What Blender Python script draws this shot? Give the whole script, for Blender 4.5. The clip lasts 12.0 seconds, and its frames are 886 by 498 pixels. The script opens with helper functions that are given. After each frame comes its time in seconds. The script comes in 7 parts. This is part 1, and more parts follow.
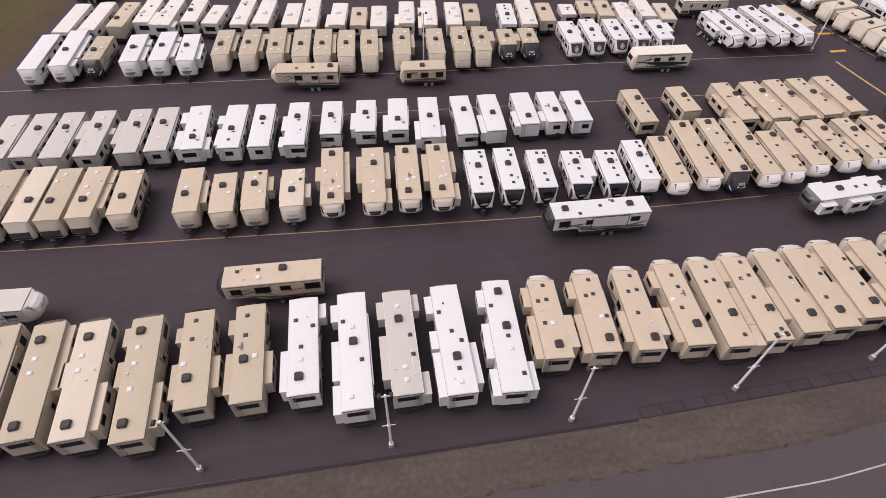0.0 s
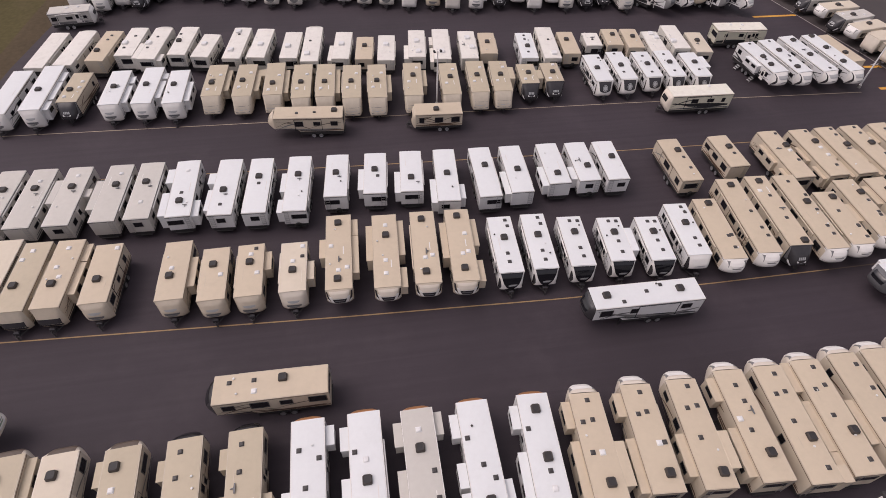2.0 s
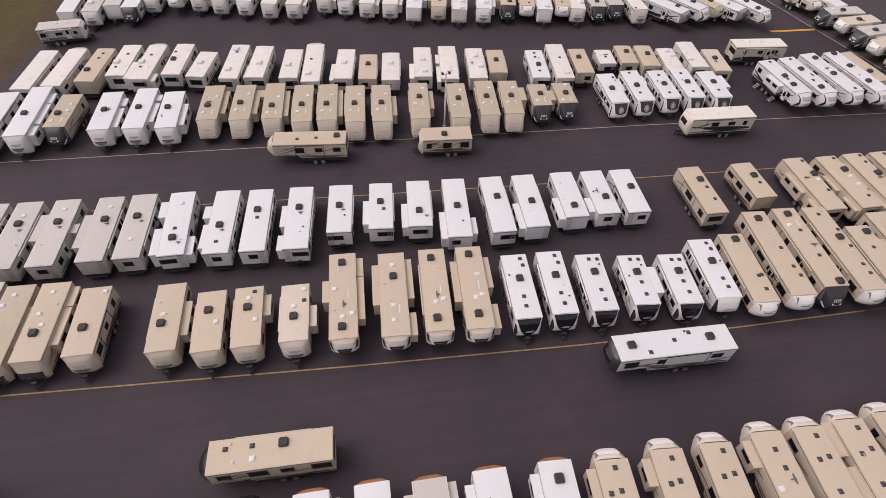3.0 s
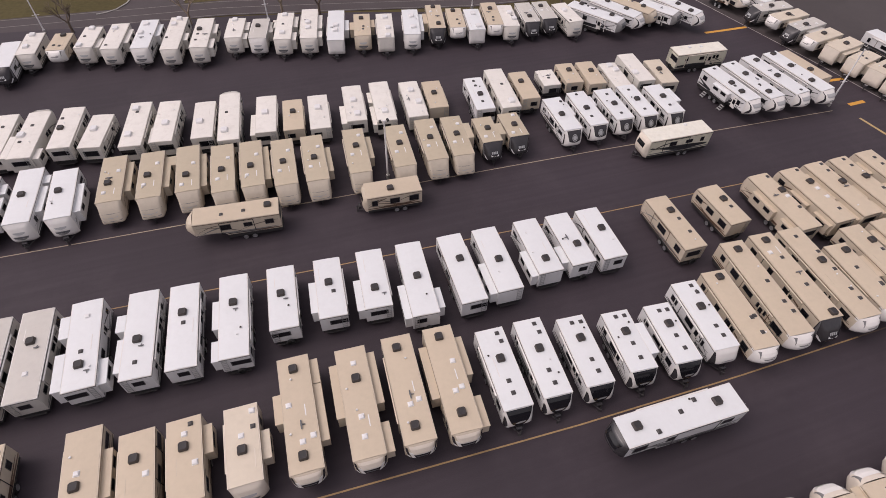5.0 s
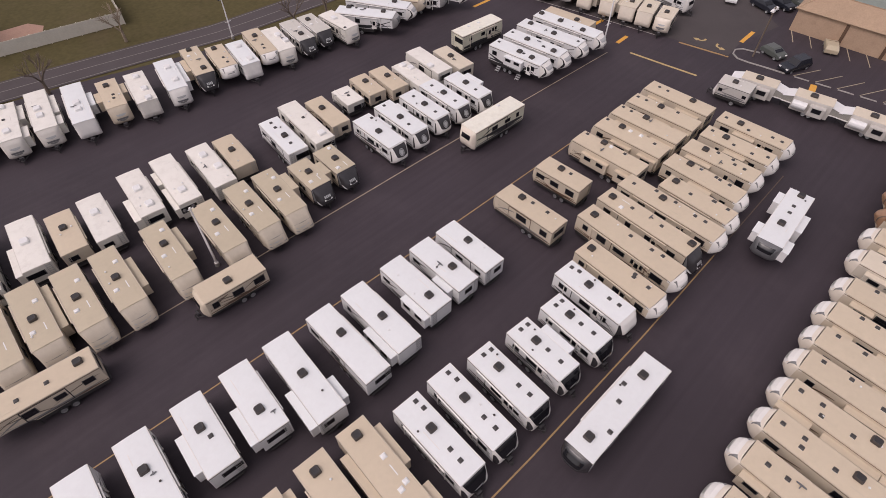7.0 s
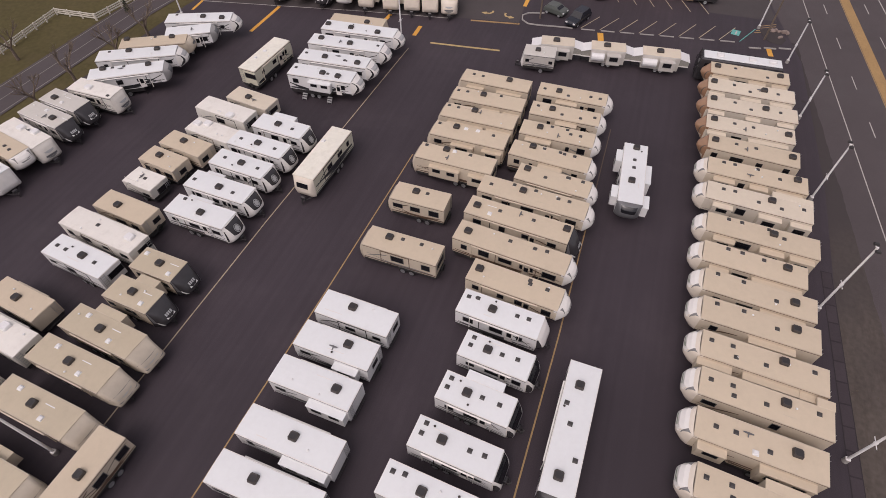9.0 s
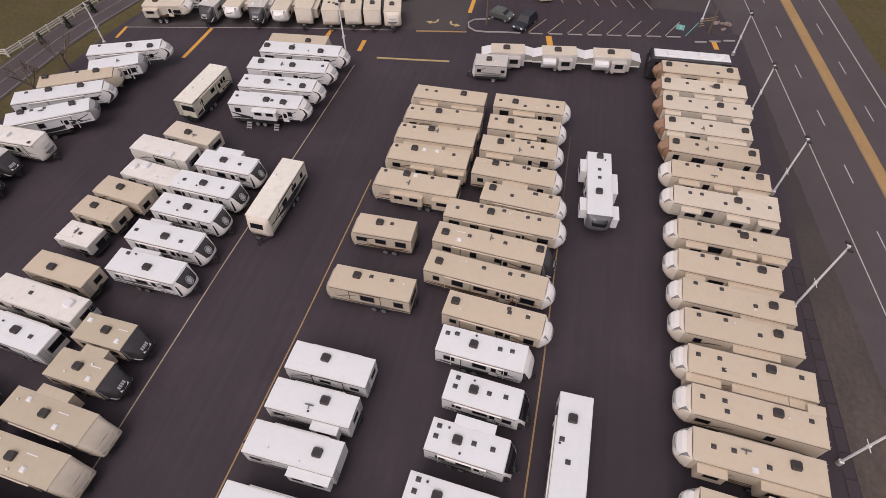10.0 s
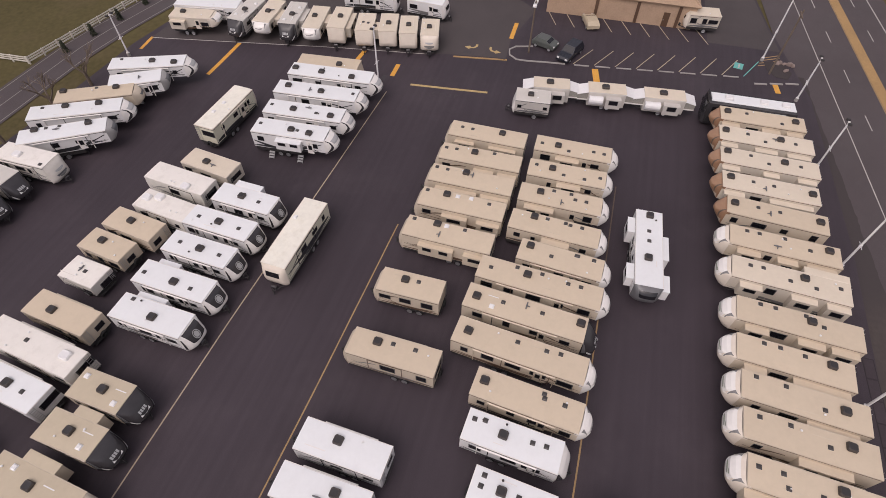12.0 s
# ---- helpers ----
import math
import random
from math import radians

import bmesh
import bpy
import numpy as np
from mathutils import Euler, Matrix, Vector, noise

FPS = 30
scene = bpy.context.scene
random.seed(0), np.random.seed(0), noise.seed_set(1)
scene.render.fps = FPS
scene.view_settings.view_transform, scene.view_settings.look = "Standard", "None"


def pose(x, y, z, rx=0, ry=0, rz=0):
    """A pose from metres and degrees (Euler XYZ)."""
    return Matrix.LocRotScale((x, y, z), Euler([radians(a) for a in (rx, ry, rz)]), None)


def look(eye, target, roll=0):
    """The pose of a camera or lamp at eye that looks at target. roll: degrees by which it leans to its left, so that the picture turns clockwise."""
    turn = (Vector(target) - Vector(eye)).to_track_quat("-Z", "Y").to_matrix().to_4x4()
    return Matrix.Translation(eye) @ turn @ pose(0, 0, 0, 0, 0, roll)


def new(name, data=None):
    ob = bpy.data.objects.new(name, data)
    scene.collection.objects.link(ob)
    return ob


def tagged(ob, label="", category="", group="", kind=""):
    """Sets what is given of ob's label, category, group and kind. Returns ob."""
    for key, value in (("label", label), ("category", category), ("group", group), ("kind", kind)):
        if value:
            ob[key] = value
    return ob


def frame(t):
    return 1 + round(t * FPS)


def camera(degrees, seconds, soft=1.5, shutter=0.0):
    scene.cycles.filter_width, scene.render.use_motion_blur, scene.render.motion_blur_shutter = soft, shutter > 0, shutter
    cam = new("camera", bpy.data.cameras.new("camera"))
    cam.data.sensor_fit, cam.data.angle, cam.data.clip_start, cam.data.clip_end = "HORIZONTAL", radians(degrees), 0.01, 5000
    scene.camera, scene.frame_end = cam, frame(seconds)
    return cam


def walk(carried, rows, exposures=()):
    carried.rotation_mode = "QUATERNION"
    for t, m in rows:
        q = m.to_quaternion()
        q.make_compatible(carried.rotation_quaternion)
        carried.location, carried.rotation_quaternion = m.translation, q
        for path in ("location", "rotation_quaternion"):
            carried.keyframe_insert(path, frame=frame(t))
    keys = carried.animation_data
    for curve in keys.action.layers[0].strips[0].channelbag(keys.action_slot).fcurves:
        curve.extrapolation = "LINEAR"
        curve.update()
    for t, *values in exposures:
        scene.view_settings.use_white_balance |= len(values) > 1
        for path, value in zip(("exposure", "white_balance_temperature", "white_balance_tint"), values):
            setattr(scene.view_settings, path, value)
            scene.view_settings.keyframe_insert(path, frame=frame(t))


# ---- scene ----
cam = camera(78.54, 12.0, soft=0.3)
# seconds, eye x y z, Euler turns in degrees
ROWS = [
    (0.0, 1.182, 0.704, 42.355, 41.947, -1.051, -9.156),
    (0.5, 1.265, 3.508, 42.512, 41.625, -1.150, -9.148),
    (1.0, 1.079, 6.530, 42.746, 41.389, -1.234, -9.242),
    (1.5, 0.874, 9.725, 42.873, 41.211, -1.311, -9.272),
    (2.0, 0.611, 12.649, 42.868, 41.182, -1.362, -9.303),
    (2.5, 0.501, 15.398, 42.794, 41.194, -1.385, -9.259),
    (3.0, 0.293, 18.042, 42.800, 41.153, -1.457, -9.402),
    (3.2, 0.305, 19.067, 42.806, 41.122, -1.463, -9.399),
    (4.8, 1.008, 26.992, 42.439, 41.246, -1.238, -15.616),
    (5.0, 0.992, 27.931, 42.343, 41.260, -1.261, -18.503),
    (5.5, 1.047, 30.185, 42.256, 41.269, -1.041, -25.724),
    (6.0, 1.246, 32.163, 42.142, 41.172, -0.761, -32.429),
    (6.5, 1.700, 34.049, 41.940, 40.970, -0.458, -38.997),
    (7.0, 2.579, 35.918, 41.804, 40.708, -0.264, -45.340),
    (7.2, 3.042, 36.653, 41.804, 40.544, -0.223, -47.487),
    (8.8, 7.198, 42.124, 41.979, 38.985, 0.166, -68.289),
    (9.0, 7.777, 42.624, 42.019, 38.946, 0.224, -70.664),
    (9.5, 9.472, 43.850, 42.092, 38.716, 0.209, -76.271),
    (10.0, 11.346, 44.829, 42.141, 38.544, 0.117, -77.558),
    (10.5, 13.170, 45.697, 42.232, 38.494, -0.040, -76.650),
    (11.0, 14.916, 46.445, 42.231, 38.373, -0.226, -75.546),
    (11.5, 16.597, 47.189, 42.187, 38.392, -0.389, -74.667),
    (12.0, 18.136, 47.787, 42.089, 38.342, -0.565, -73.763),
]
EXPOSURES = [(0.0, 0.25, 6780, 22.5), (0.8, 0.14, 6780, 22.5), (1.5, 0.02, 6780, 22.5), (2.5, 0.06, 6780, 22.5), (6.5, 0.05, 6780, 22.5), (9.0, -0.02, 6780, 21.5), (10.5, 0.03, 6780, 21.5), (12.0, 0.06, 6780, 21.5)]
walk(cam, [(t, pose(x, y, z, rx, ry, rz)) for t, x, y, z, rx, ry, rz in ROWS], EXPOSURES)

# overcast sky with a faint wide sun high behind it
SKY, SUN, SUN_UP, SUN_TURN, SUN_WIDE, CLOUD = 0.145, 0.25, 58, 285, 60, 0.3

# ---------------- light ----------------
world = bpy.data.worlds.new("sky")
scene.world = world
world.use_nodes = True
wn = world.node_tree.nodes
wn.clear()
sky = wn.new("ShaderNodeTexSky")
sky.sky_type = "NISHITA"
sky.sun_disc = False
sky.sun_elevation, sky.sun_rotation = radians(SUN_UP), radians(SUN_TURN)
sky.dust_density, sky.air_density, sky.ozone_density = 4.0, 1.0, 1.0
bg = wn.new("ShaderNodeBackground")
bg.inputs["Strength"].default_value = SKY
wo = wn.new("ShaderNodeOutputWorld")
cloud = wn.new("ShaderNodeHueSaturation")
cloud.inputs["Saturation"].default_value = CLOUD
world.node_tree.links.new(sky.outputs[0], cloud.inputs["Color"])
world.node_tree.links.new(cloud.outputs[0], bg.inputs[0])
world.node_tree.links.new(bg.outputs[0], wo.inputs[0])
sun = new("sun", bpy.data.lights.new("sun", "SUN"))
sun.data.energy, sun.data.angle, sun.data.color = SUN, radians(SUN_WIDE), (1.0, 0.93, 0.85)
a = radians(SUN_TURN)
way = Vector((math.sin(a) * math.cos(radians(SUN_UP)), math.cos(a) * math.cos(radians(SUN_UP)), math.sin(radians(SUN_UP))))
sun.matrix_world = look(way * 200, (0, 0, 0))


# ---------------- materials ----------------
def mat(name, col, rough=0.6, metal=0.0, var=0.0, grain=8.0, spot=0.0, spot_col=None, big=0.35, bump=0.0, per=0.0, spec=0.5, streak=False):
    """Base colour with two scales of variation, stains and paler spots, fine relief and a shift from piece to piece."""
    m = bpy.data.materials.new(name)
    m.use_nodes = True
    nt = m.node_tree
    n, l = nt.nodes, nt.links
    p = n["Principled BSDF"]
    p.inputs["Base Color"].default_value = (*col, 1)
    p.inputs["Roughness"].default_value = rough
    p.inputs["Metallic"].default_value = metal
    p.inputs["Specular IOR Level"].default_value = spec
    if not (var or spot or bump or per):
        return m
    geo = n.new("ShaderNodeNewGeometry")
    fine = n.new("ShaderNodeTexNoise")
    fine.inputs["Scale"].default_value = grain
    fine.inputs["Detail"].default_value = 4
    l.new(geo.outputs["Position"], fine.inputs["Vector"])
    wide = n.new("ShaderNodeTexNoise")
    wide.inputs["Scale"].default_value = big
    wide.inputs["Detail"].default_value = 5
    wide.inputs["Roughness"].default_value = 0.65
    place = geo.outputs["Position"]
    if streak:
        pull = n.new("ShaderNodeVectorMath")
        pull.operation = "MULTIPLY"
        pull.inputs[1].default_value = (0.22, 1.0, 1.0)
        l.new(place, pull.inputs[0])
        place = pull.outputs[0]
    l.new(place, wide.inputs["Vector"])
    add = n.new("ShaderNodeMath")
    add.operation = "ADD"
    l.new(fine.outputs["Fac"], add.inputs[0])
    l.new(wide.outputs["Fac"], add.inputs[1])
    info = n.new("ShaderNodeObjectInfo")
    shift = n.new("ShaderNodeMath")
    shift.operation = "MULTIPLY_ADD"
    l.new(info.outputs["Random"], shift.inputs[0])
    shift.inputs[1].default_value = per
    l.new(add.outputs[0], shift.inputs[2])
    rng = n.new("ShaderNodeMapRange")
    rng.inputs["From Min"].default_value = 0.6
    rng.inputs["From Max"].default_value = 1.4 + per
    rng.inputs["To Min"].default_value = 1 - var
    rng.inputs["To Max"].default_value = 1 + var
    l.new(shift.outputs[0], rng.inputs["Value"])
    mul = n.new("ShaderNodeVectorMath")
    mul.operation = "SCALE"
    mul.inputs[0].default_value = col
    l.new(rng.outputs[0], mul.inputs["Scale"])
    out = mul.outputs[0]
    if spot:
        st = n.new("ShaderNodeTexNoise")
        st.inputs["Scale"].default_value = big * 2.2
        st.inputs["Detail"].default_value = 8
        st.inputs["Roughness"].default_value = 0.7
        l.new(place, st.inputs["Vector"])
        ramp = n.new("ShaderNodeValToRGB")
        ramp.color_ramp.elements[0].position, ramp.color_ramp.elements[1].position = 0.5, 0.72
        l.new(st.outputs["Fac"], ramp.inputs[0])
        k = n.new("ShaderNodeMath")
        k.operation = "MULTIPLY"
        k.inputs[1].default_value = spot
        l.new(ramp.outputs[0], k.inputs[0])
        mix = n.new("ShaderNodeMix")
        mix.data_type = "RGBA"
        l.new(k.outputs[0], mix.inputs["Factor"])
        l.new(out, mix.inputs["A"])
        mix.inputs["B"].default_value = (*spot_col, 1)
        out = mix.outputs["Result"]
    l.new(out, p.inputs["Base Color"])
    if bump:
        b = n.new("ShaderNodeBump")
        b.inputs["Strength"].default_value = bump
        b.inputs["Distance"].default_value = 0.02
        l.new(fine.outputs["Fac"], b.inputs["Height"])
        l.new(b.outputs[0], p.inputs["Normal"])
    return m


# Paler spots paint in soft reflected-light patches along with pale scuffs.
ASPHALT = mat("asphalt", (0.048, 0.037, 0.0447), 0.72, var=0.28, grain=14, big=0.045, spot=0.5, spot_col=(0.074, 0.058, 0.066), bump=0.25, spec=0.35)


def greyer_east(m, col, x0, x1):
    """The strip turns from dry soil into dark worn gravel along its length."""
    nt = m.node_tree
    n, l = nt.nodes, nt.links
    base = n["Principled BSDF"].inputs["Base Color"]
    old = base.links[0].from_socket
    geo = n.new("ShaderNodeNewGeometry")
    axes = n.new("ShaderNodeSeparateXYZ")
    l.new(geo.outputs["Position"], axes.inputs[0])
    patch = n.new("ShaderNodeTexNoise")
    patch.inputs["Scale"].default_value = 0.18
    patch.inputs["Detail"].default_value = 5
    l.new(geo.outputs["Position"], patch.inputs["Vector"])
    shift = n.new("ShaderNodeMath")
    shift.operation = "MULTIPLY_ADD"
    shift.inputs[1].default_value = 24.0
    l.new(patch.outputs["Fac"], shift.inputs[0])
    l.new(axes.outputs["X"], shift.inputs[2])
    rng = n.new("ShaderNodeMapRange")
    rng.inputs["From Min"].default_value, rng.inputs["From Max"].default_value = x0 + 12, x1 + 12
    l.new(shift.outputs[0], rng.inputs["Value"])
    mix = n.new("ShaderNodeMix")
    mix.data_type = "RGBA"
    l.new(rng.outputs[0], mix.inputs["Factor"])
    l.new(old, mix.inputs["A"])
    mix.inputs["B"].default_value = (*col, 1)
    l.new(mix.outputs["Result"], base)


def tyre_marks(m):
    """Faint streaks worn along the aisles by towed wheels."""
    nt = m.node_tree
    n, l = nt.nodes, nt.links
    base = n["Principled BSDF"].inputs["Base Color"]
    old = base.links[0].from_socket
    geo = n.new("ShaderNodeNewGeometry")
    wide = n.new("ShaderNodeVectorMath")
    wide.operation = "MULTIPLY"
    wide.inputs[1].default_value = (0.05, 1.6, 0.0)
    l.new(geo.outputs["Position"], wide.inputs[0])
    st = n.new("ShaderNodeTexNoise")
    st.inputs["Scale"].default_value = 1.0
    st.inputs["Detail"].default_value = 3
    st.inputs["Distortion"].default_value = 0.25
    l.new(wide.outputs[0], st.inputs["Vector"])
    rng = n.new("ShaderNodeMapRange")
    rng.inputs["From Min"].default_value, rng.inputs["From Max"].default_value = 0.35, 0.72
    rng.inputs["To Min"].default_value, rng.inputs["To Max"].default_value = 0.95, 1.1
    l.new(st.outputs["Fac"], rng.inputs["Value"])
    mul = n.new("ShaderNodeVectorMath")
    mul.operation = "SCALE"
    l.new(old, mul.inputs[0])
    l.new(rng.outputs[0], mul.inputs["Scale"])
    l.new(mul.outputs[0], base)


tyre_marks(ASPHALT)
CREAMP = mat("cream_line_paint", (0.42, 0.34, 0.245), 0.75, var=0.2, grain=6, big=1.2, spot=0.6, spot_col=(0.16, 0.13, 0.11))
ROADTAR = mat("road_asphalt", (0.086, 0.071, 0.073), 0.85, var=0.2, grain=12, big=0.08, spot=0.4, spot_col=(0.1, 0.092, 0.092), bump=0.2, spec=0.3)
PATCH = mat("worn_asphalt", (0.07, 0.062, 0.066), 0.88, var=0.2, grain=10, big=0.2, spot=0.4, spot_col=(0.1, 0.09, 0.09), spec=0.3)
GRASS = mat("grass", (0.098, 0.082, 0.038), 0.95, var=0.25, grain=1.6, big=0.05, spot=0.6, spot_col=(0.128, 0.098, 0.058), bump=0.5, spec=0.1)
DIRT = mat("dry_verge", (0.103, 0.086, 0.075), 0.95, var=0.3, grain=2.2, big=0.5, spot=0.7, spot_col=(0.075, 0.057, 0.05), bump=0.4, spec=0.1, streak=True)
greyer_east(DIRT, (0.068, 0.058, 0.058), 34, 58)
TUFT = mat("dry_grass_tuft", (0.095, 0.075, 0.057), 0.95, var=0.35, grain=4)
VERGEW = mat("bare_dirt", (0.1, 0.075, 0.048), 0.95, var=0.25, grain=1.4, big=0.1, spot=0.6, spot_col=(0.1, 0.075, 0.045), bump=0.3, spec=0.1)
CONC = mat("concrete", (0.34, 0.32, 0.3), 0.85, var=0.15, grain=9, spot=0.3, spot_col=(0.2, 0.19, 0.18))
YELLOW = mat("yellow_paint", (0.385, 0.25, 0.115), 0.75, var=0.2, grain=6, big=1.2, spot=0.5, spot_col=(0.14, 0.1, 0.07))
DIMY = mat("dim_line_paint", (0.12, 0.085, 0.06), 0.8, var=0.25, grain=6, big=1.2, spot=0.7, spot_col=(0.06, 0.046, 0.05))
ORANGE = mat("orange_paint", (0.72, 0.36, 0.06), 0.7, var=0.15, grain=6, big=1.0, spot=0.3, spot_col=(0.3, 0.17, 0.06))
FADED = mat("faded_road_paint", (0.24, 0.22, 0.2), 0.8, var=0.2, grain=6, big=1.2, spot=0.6, spot_col=(0.12, 0.11, 0.1))
OLDTAR = mat("older_asphalt", (0.078, 0.066, 0.066), 0.85, var=0.2, grain=10, big=0.07, spot=0.5, spot_col=(0.058, 0.049, 0.051), spec=0.3)
ARROWP = mat("yellowed_arrow_paint", (0.5, 0.36, 0.16), 0.75, var=0.2, grain=6, big=1.2, spot=0.5, spot_col=(0.2, 0.15, 0.1))
SLAB = mat("dark_sidewalk_slab", (0.056, 0.044, 0.05), 0.85, var=0.2, grain=7, big=0.5, spot=0.4, spot_col=(0.05, 0.04, 0.044), per=0.5, spec=0.3)
JOINT_AND_SHADE = mat("dirty_joint_and_shade", (0.029, 0.023, 0.026), 0.9, var=0.2, grain=8)
WHITEP = mat("white_paint", (0.48, 0.45, 0.42), 0.75, var=0.2, grain=6, big=1.2, spot=0.6, spot_col=(0.16, 0.14, 0.14))
BLUEP = mat("blue_green_paint", (0.12, 0.42, 0.38), 0.7, var=0.2, grain=6, spot=0.4, spot_col=(0.1, 0.15, 0.15))
MEDIAN = mat("median_paving", (0.38, 0.235, 0.10), 0.85, var=0.2, grain=4, big=0.2, spot=0.4, spot_col=(0.26, 0.17, 0.09))

ROOF = {
    "white": mat("white_roof_membrane", (0.77, 0.785, 0.785), 0.55, var=0.04, grain=3.0, big=0.5, spot=0.1, spot_col=(0.56, 0.535, 0.51), per=0.5),
    "light": mat("light_roof_membrane", (0.60, 0.57, 0.52), 0.6, var=0.07, grain=2.5, big=0.5, spot=0.2, spot_col=(0.5, 0.45, 0.4), per=0.5),
    "cream": mat("cream_roof_membrane", (0.68, 0.595, 0.475), 0.6, var=0.06, grain=2.5, big=0.5, spot=0.16, spot_col=(0.5, 0.41, 0.32), per=0.5),
    "tan": mat("tan_roof_membrane", (0.61, 0.508, 0.38), 0.6, var=0.06, grain=2.5, big=0.5, spot=0.2, spot_col=(0.45, 0.375, 0.27), per=0.6),
    "sand": mat("sand_roof_membrane", (0.53, 0.45, 0.33), 0.6, var=0.06, grain=2.5, big=0.5, spot=0.25, spot_col=(0.40, 0.335, 0.245), per=0.6),
    "old": mat("aged_white_roof", (0.8, 0.765, 0.705), 0.65, var=0.06, grain=2.2, big=0.45, spot=0.3, spot_col=(0.5, 0.455, 0.39), per=0.6),
    "yellow": mat("yellowed_roof", (0.82, 0.79, 0.69), 0.6, var=0.07, grain=2.5, big=0.5, spot=0.25, spot_col=(0.52, 0.46, 0.33)),
}
SIDE = {
    "white": mat("white_siding", (0.74, 0.73, 0.72), 0.4, var=0.05, grain=1.5, big=0.6, spot=0.12, spot_col=(0.45, 0.43, 0.42), per=0.4),
    "light": mat("grey_siding", (0.56, 0.53, 0.49), 0.4, var=0.06, grain=1.5, big=0.6, spot=0.15, spot_col=(0.4, 0.37, 0.34), per=0.5),
    "cream": mat("cream_siding", (0.6, 0.54, 0.455), 0.4, var=0.05, grain=1.5, big=0.6, spot=0.12, spot_col=(0.45, 0.39, 0.32), per=0.4),
    "tan": mat("beige_siding", (0.60, 0.515, 0.405), 0.42, var=0.06, grain=1.5, big=0.6, spot=0.15, spot_col=(0.4, 0.33, 0.26), per=0.5),
    "sand": mat("sand_siding", (0.54, 0.465, 0.365), 0.42, var=0.06, grain=1.5, big=0.6, spot=0.15, spot_col=(0.34, 0.28, 0.22), per=0.5),
    "old": mat("aged_white_siding", (0.70, 0.67, 0.61), 0.45, var=0.06, grain=1.5, big=0.6, spot=0.25, spot_col=(0.42, 0.38, 0.33), per=0.5),
    "yellow": mat("yellowed_siding", (0.70, 0.665, 0.53), 0.4, var=0.06, grain=1.5, big=0.6, spot=0.15, spot_col=(0.45, 0.41, 0.32)),
}
GEL = mat("white_gelcoat", (0.82, 0.79, 0.75), 0.25, var=0.05, grain=2, big=0.8, spot=0.1, spot_col=(0.6, 0.56, 0.52))
OLDG = mat("aged_white_gelcoat", (0.70, 0.66, 0.6), 0.35, var=0.06, grain=2, big=0.8, spot=0.2, spot_col=(0.5, 0.45, 0.4))
CREAMG = mat("cream_gelcoat", (0.74, 0.66, 0.56), 0.3, var=0.05, grain=2, big=0.8, spot=0.15, spot_col=(0.55, 0.47, 0.38))
# Beige and sand gelcoats are set paler, with sky reflection put into the colour.
TANG = mat("beige_gelcoat", (0.63, 0.54, 0.425), 0.25, var=0.06, grain=2, big=0.8, spot=0.15, spot_col=(0.42, 0.33, 0.25))
SANDG = mat("sand_gelcoat", (0.58, 0.505, 0.405), 0.25, var=0.06, grain=2, big=0.8, spot=0.15, spot_col=(0.34, 0.28, 0.21))
COPPER = mat("copper_gelcoat", (0.44, 0.2, 0.085), 0.3, var=0.12, grain=2, big=0.8, spot=0.3, spot_col=(0.2, 0.1, 0.05))
UMBER = mat("umber_gelcoat", (0.12, 0.088, 0.068), 0.3, var=0.12, grain=2, big=0.8)
# Lighter copper paints the highlight on the bronze cap's upper facet.
COPPERHI = mat("copper_highlight", (0.35, 0.205, 0.125), 0.3, var=0.12, grain=2, big=0.8)
BRONZE = mat("bronze_gelcoat", (0.3, 0.17, 0.1), 0.3, var=0.15, grain=2, big=0.8, spot=0.2, spot_col=(0.3, 0.18, 0.11))
CHAR = mat("charcoal_gelcoat", (0.045, 0.042, 0.045), 0.25, var=0.15, grain=2, big=0.8)
GREYL = mat("pale_grey_decal", (0.42, 0.42, 0.42), 0.35, var=0.1, grain=6)
GREYP = mat("pale_grey_gelcoat", (0.34, 0.33, 0.32), 0.35, var=0.1, grain=2, big=0.8)
GREYG = mat("grey_gelcoat", (0.14, 0.14, 0.145), 0.3, var=0.12, grain=2, big=0.8)
GLASS = mat("tinted_glass", (0.012, 0.012, 0.015), 0.08, spec=0.6)
DECALG = mat("muted_green_decal", (0.22, 0.26, 0.19), 0.4, var=0.1, grain=6)
FRAME = mat("window_frame", (0.05, 0.05, 0.05), 0.4)
RUBBER = mat("tyre_rubber", (0.02, 0.02, 0.02), 0.85, var=0.2, grain=20)
RIM = mat("wheel_rim", (0.45, 0.45, 0.46), 0.35, metal=0.8, var=0.1, grain=10)
DARK = mat("dark_plastic", (0.05, 0.041, 0.036), 0.55, var=0.2, grain=9, big=1.5)
VENT = mat("smoked_vent_lid", (0.055, 0.05, 0.048), 0.35, var=0.2, grain=9, big=1.5)
LID = mat("white_vent_lid", (0.78, 0.77, 0.76), 0.4, var=0.05, grain=9, big=2)
STEEL = mat("black_steel", (0.034, 0.031, 0.032), 0.6, var=0.2, grain=12, big=2)
ALU = mat("brushed_aluminium", (0.5, 0.5, 0.5), 0.4, metal=0.9, var=0.1, grain=20)
SWOOSH = {
    "brown": mat("brown_decal", (0.12, 0.07, 0.045), 0.35, var=0.1, grain=6),
    "black": mat("black_decal", (0.03, 0.03, 0.033), 0.3, var=0.1, grain=6),
    "grey": mat("grey_decal", (0.2, 0.195, 0.19), 0.35, var=0.1, grain=6),
    "gold": mat("gold_decal", (0.42, 0.29, 0.13), 0.35, var=0.1, grain=6),
}
POLE = mat("white_pole_paint", (0.82, 0.8, 0.79), 0.45, var=0.06, grain=6, big=1.2, spot=0.15, spot_col=(0.5, 0.47, 0.44))
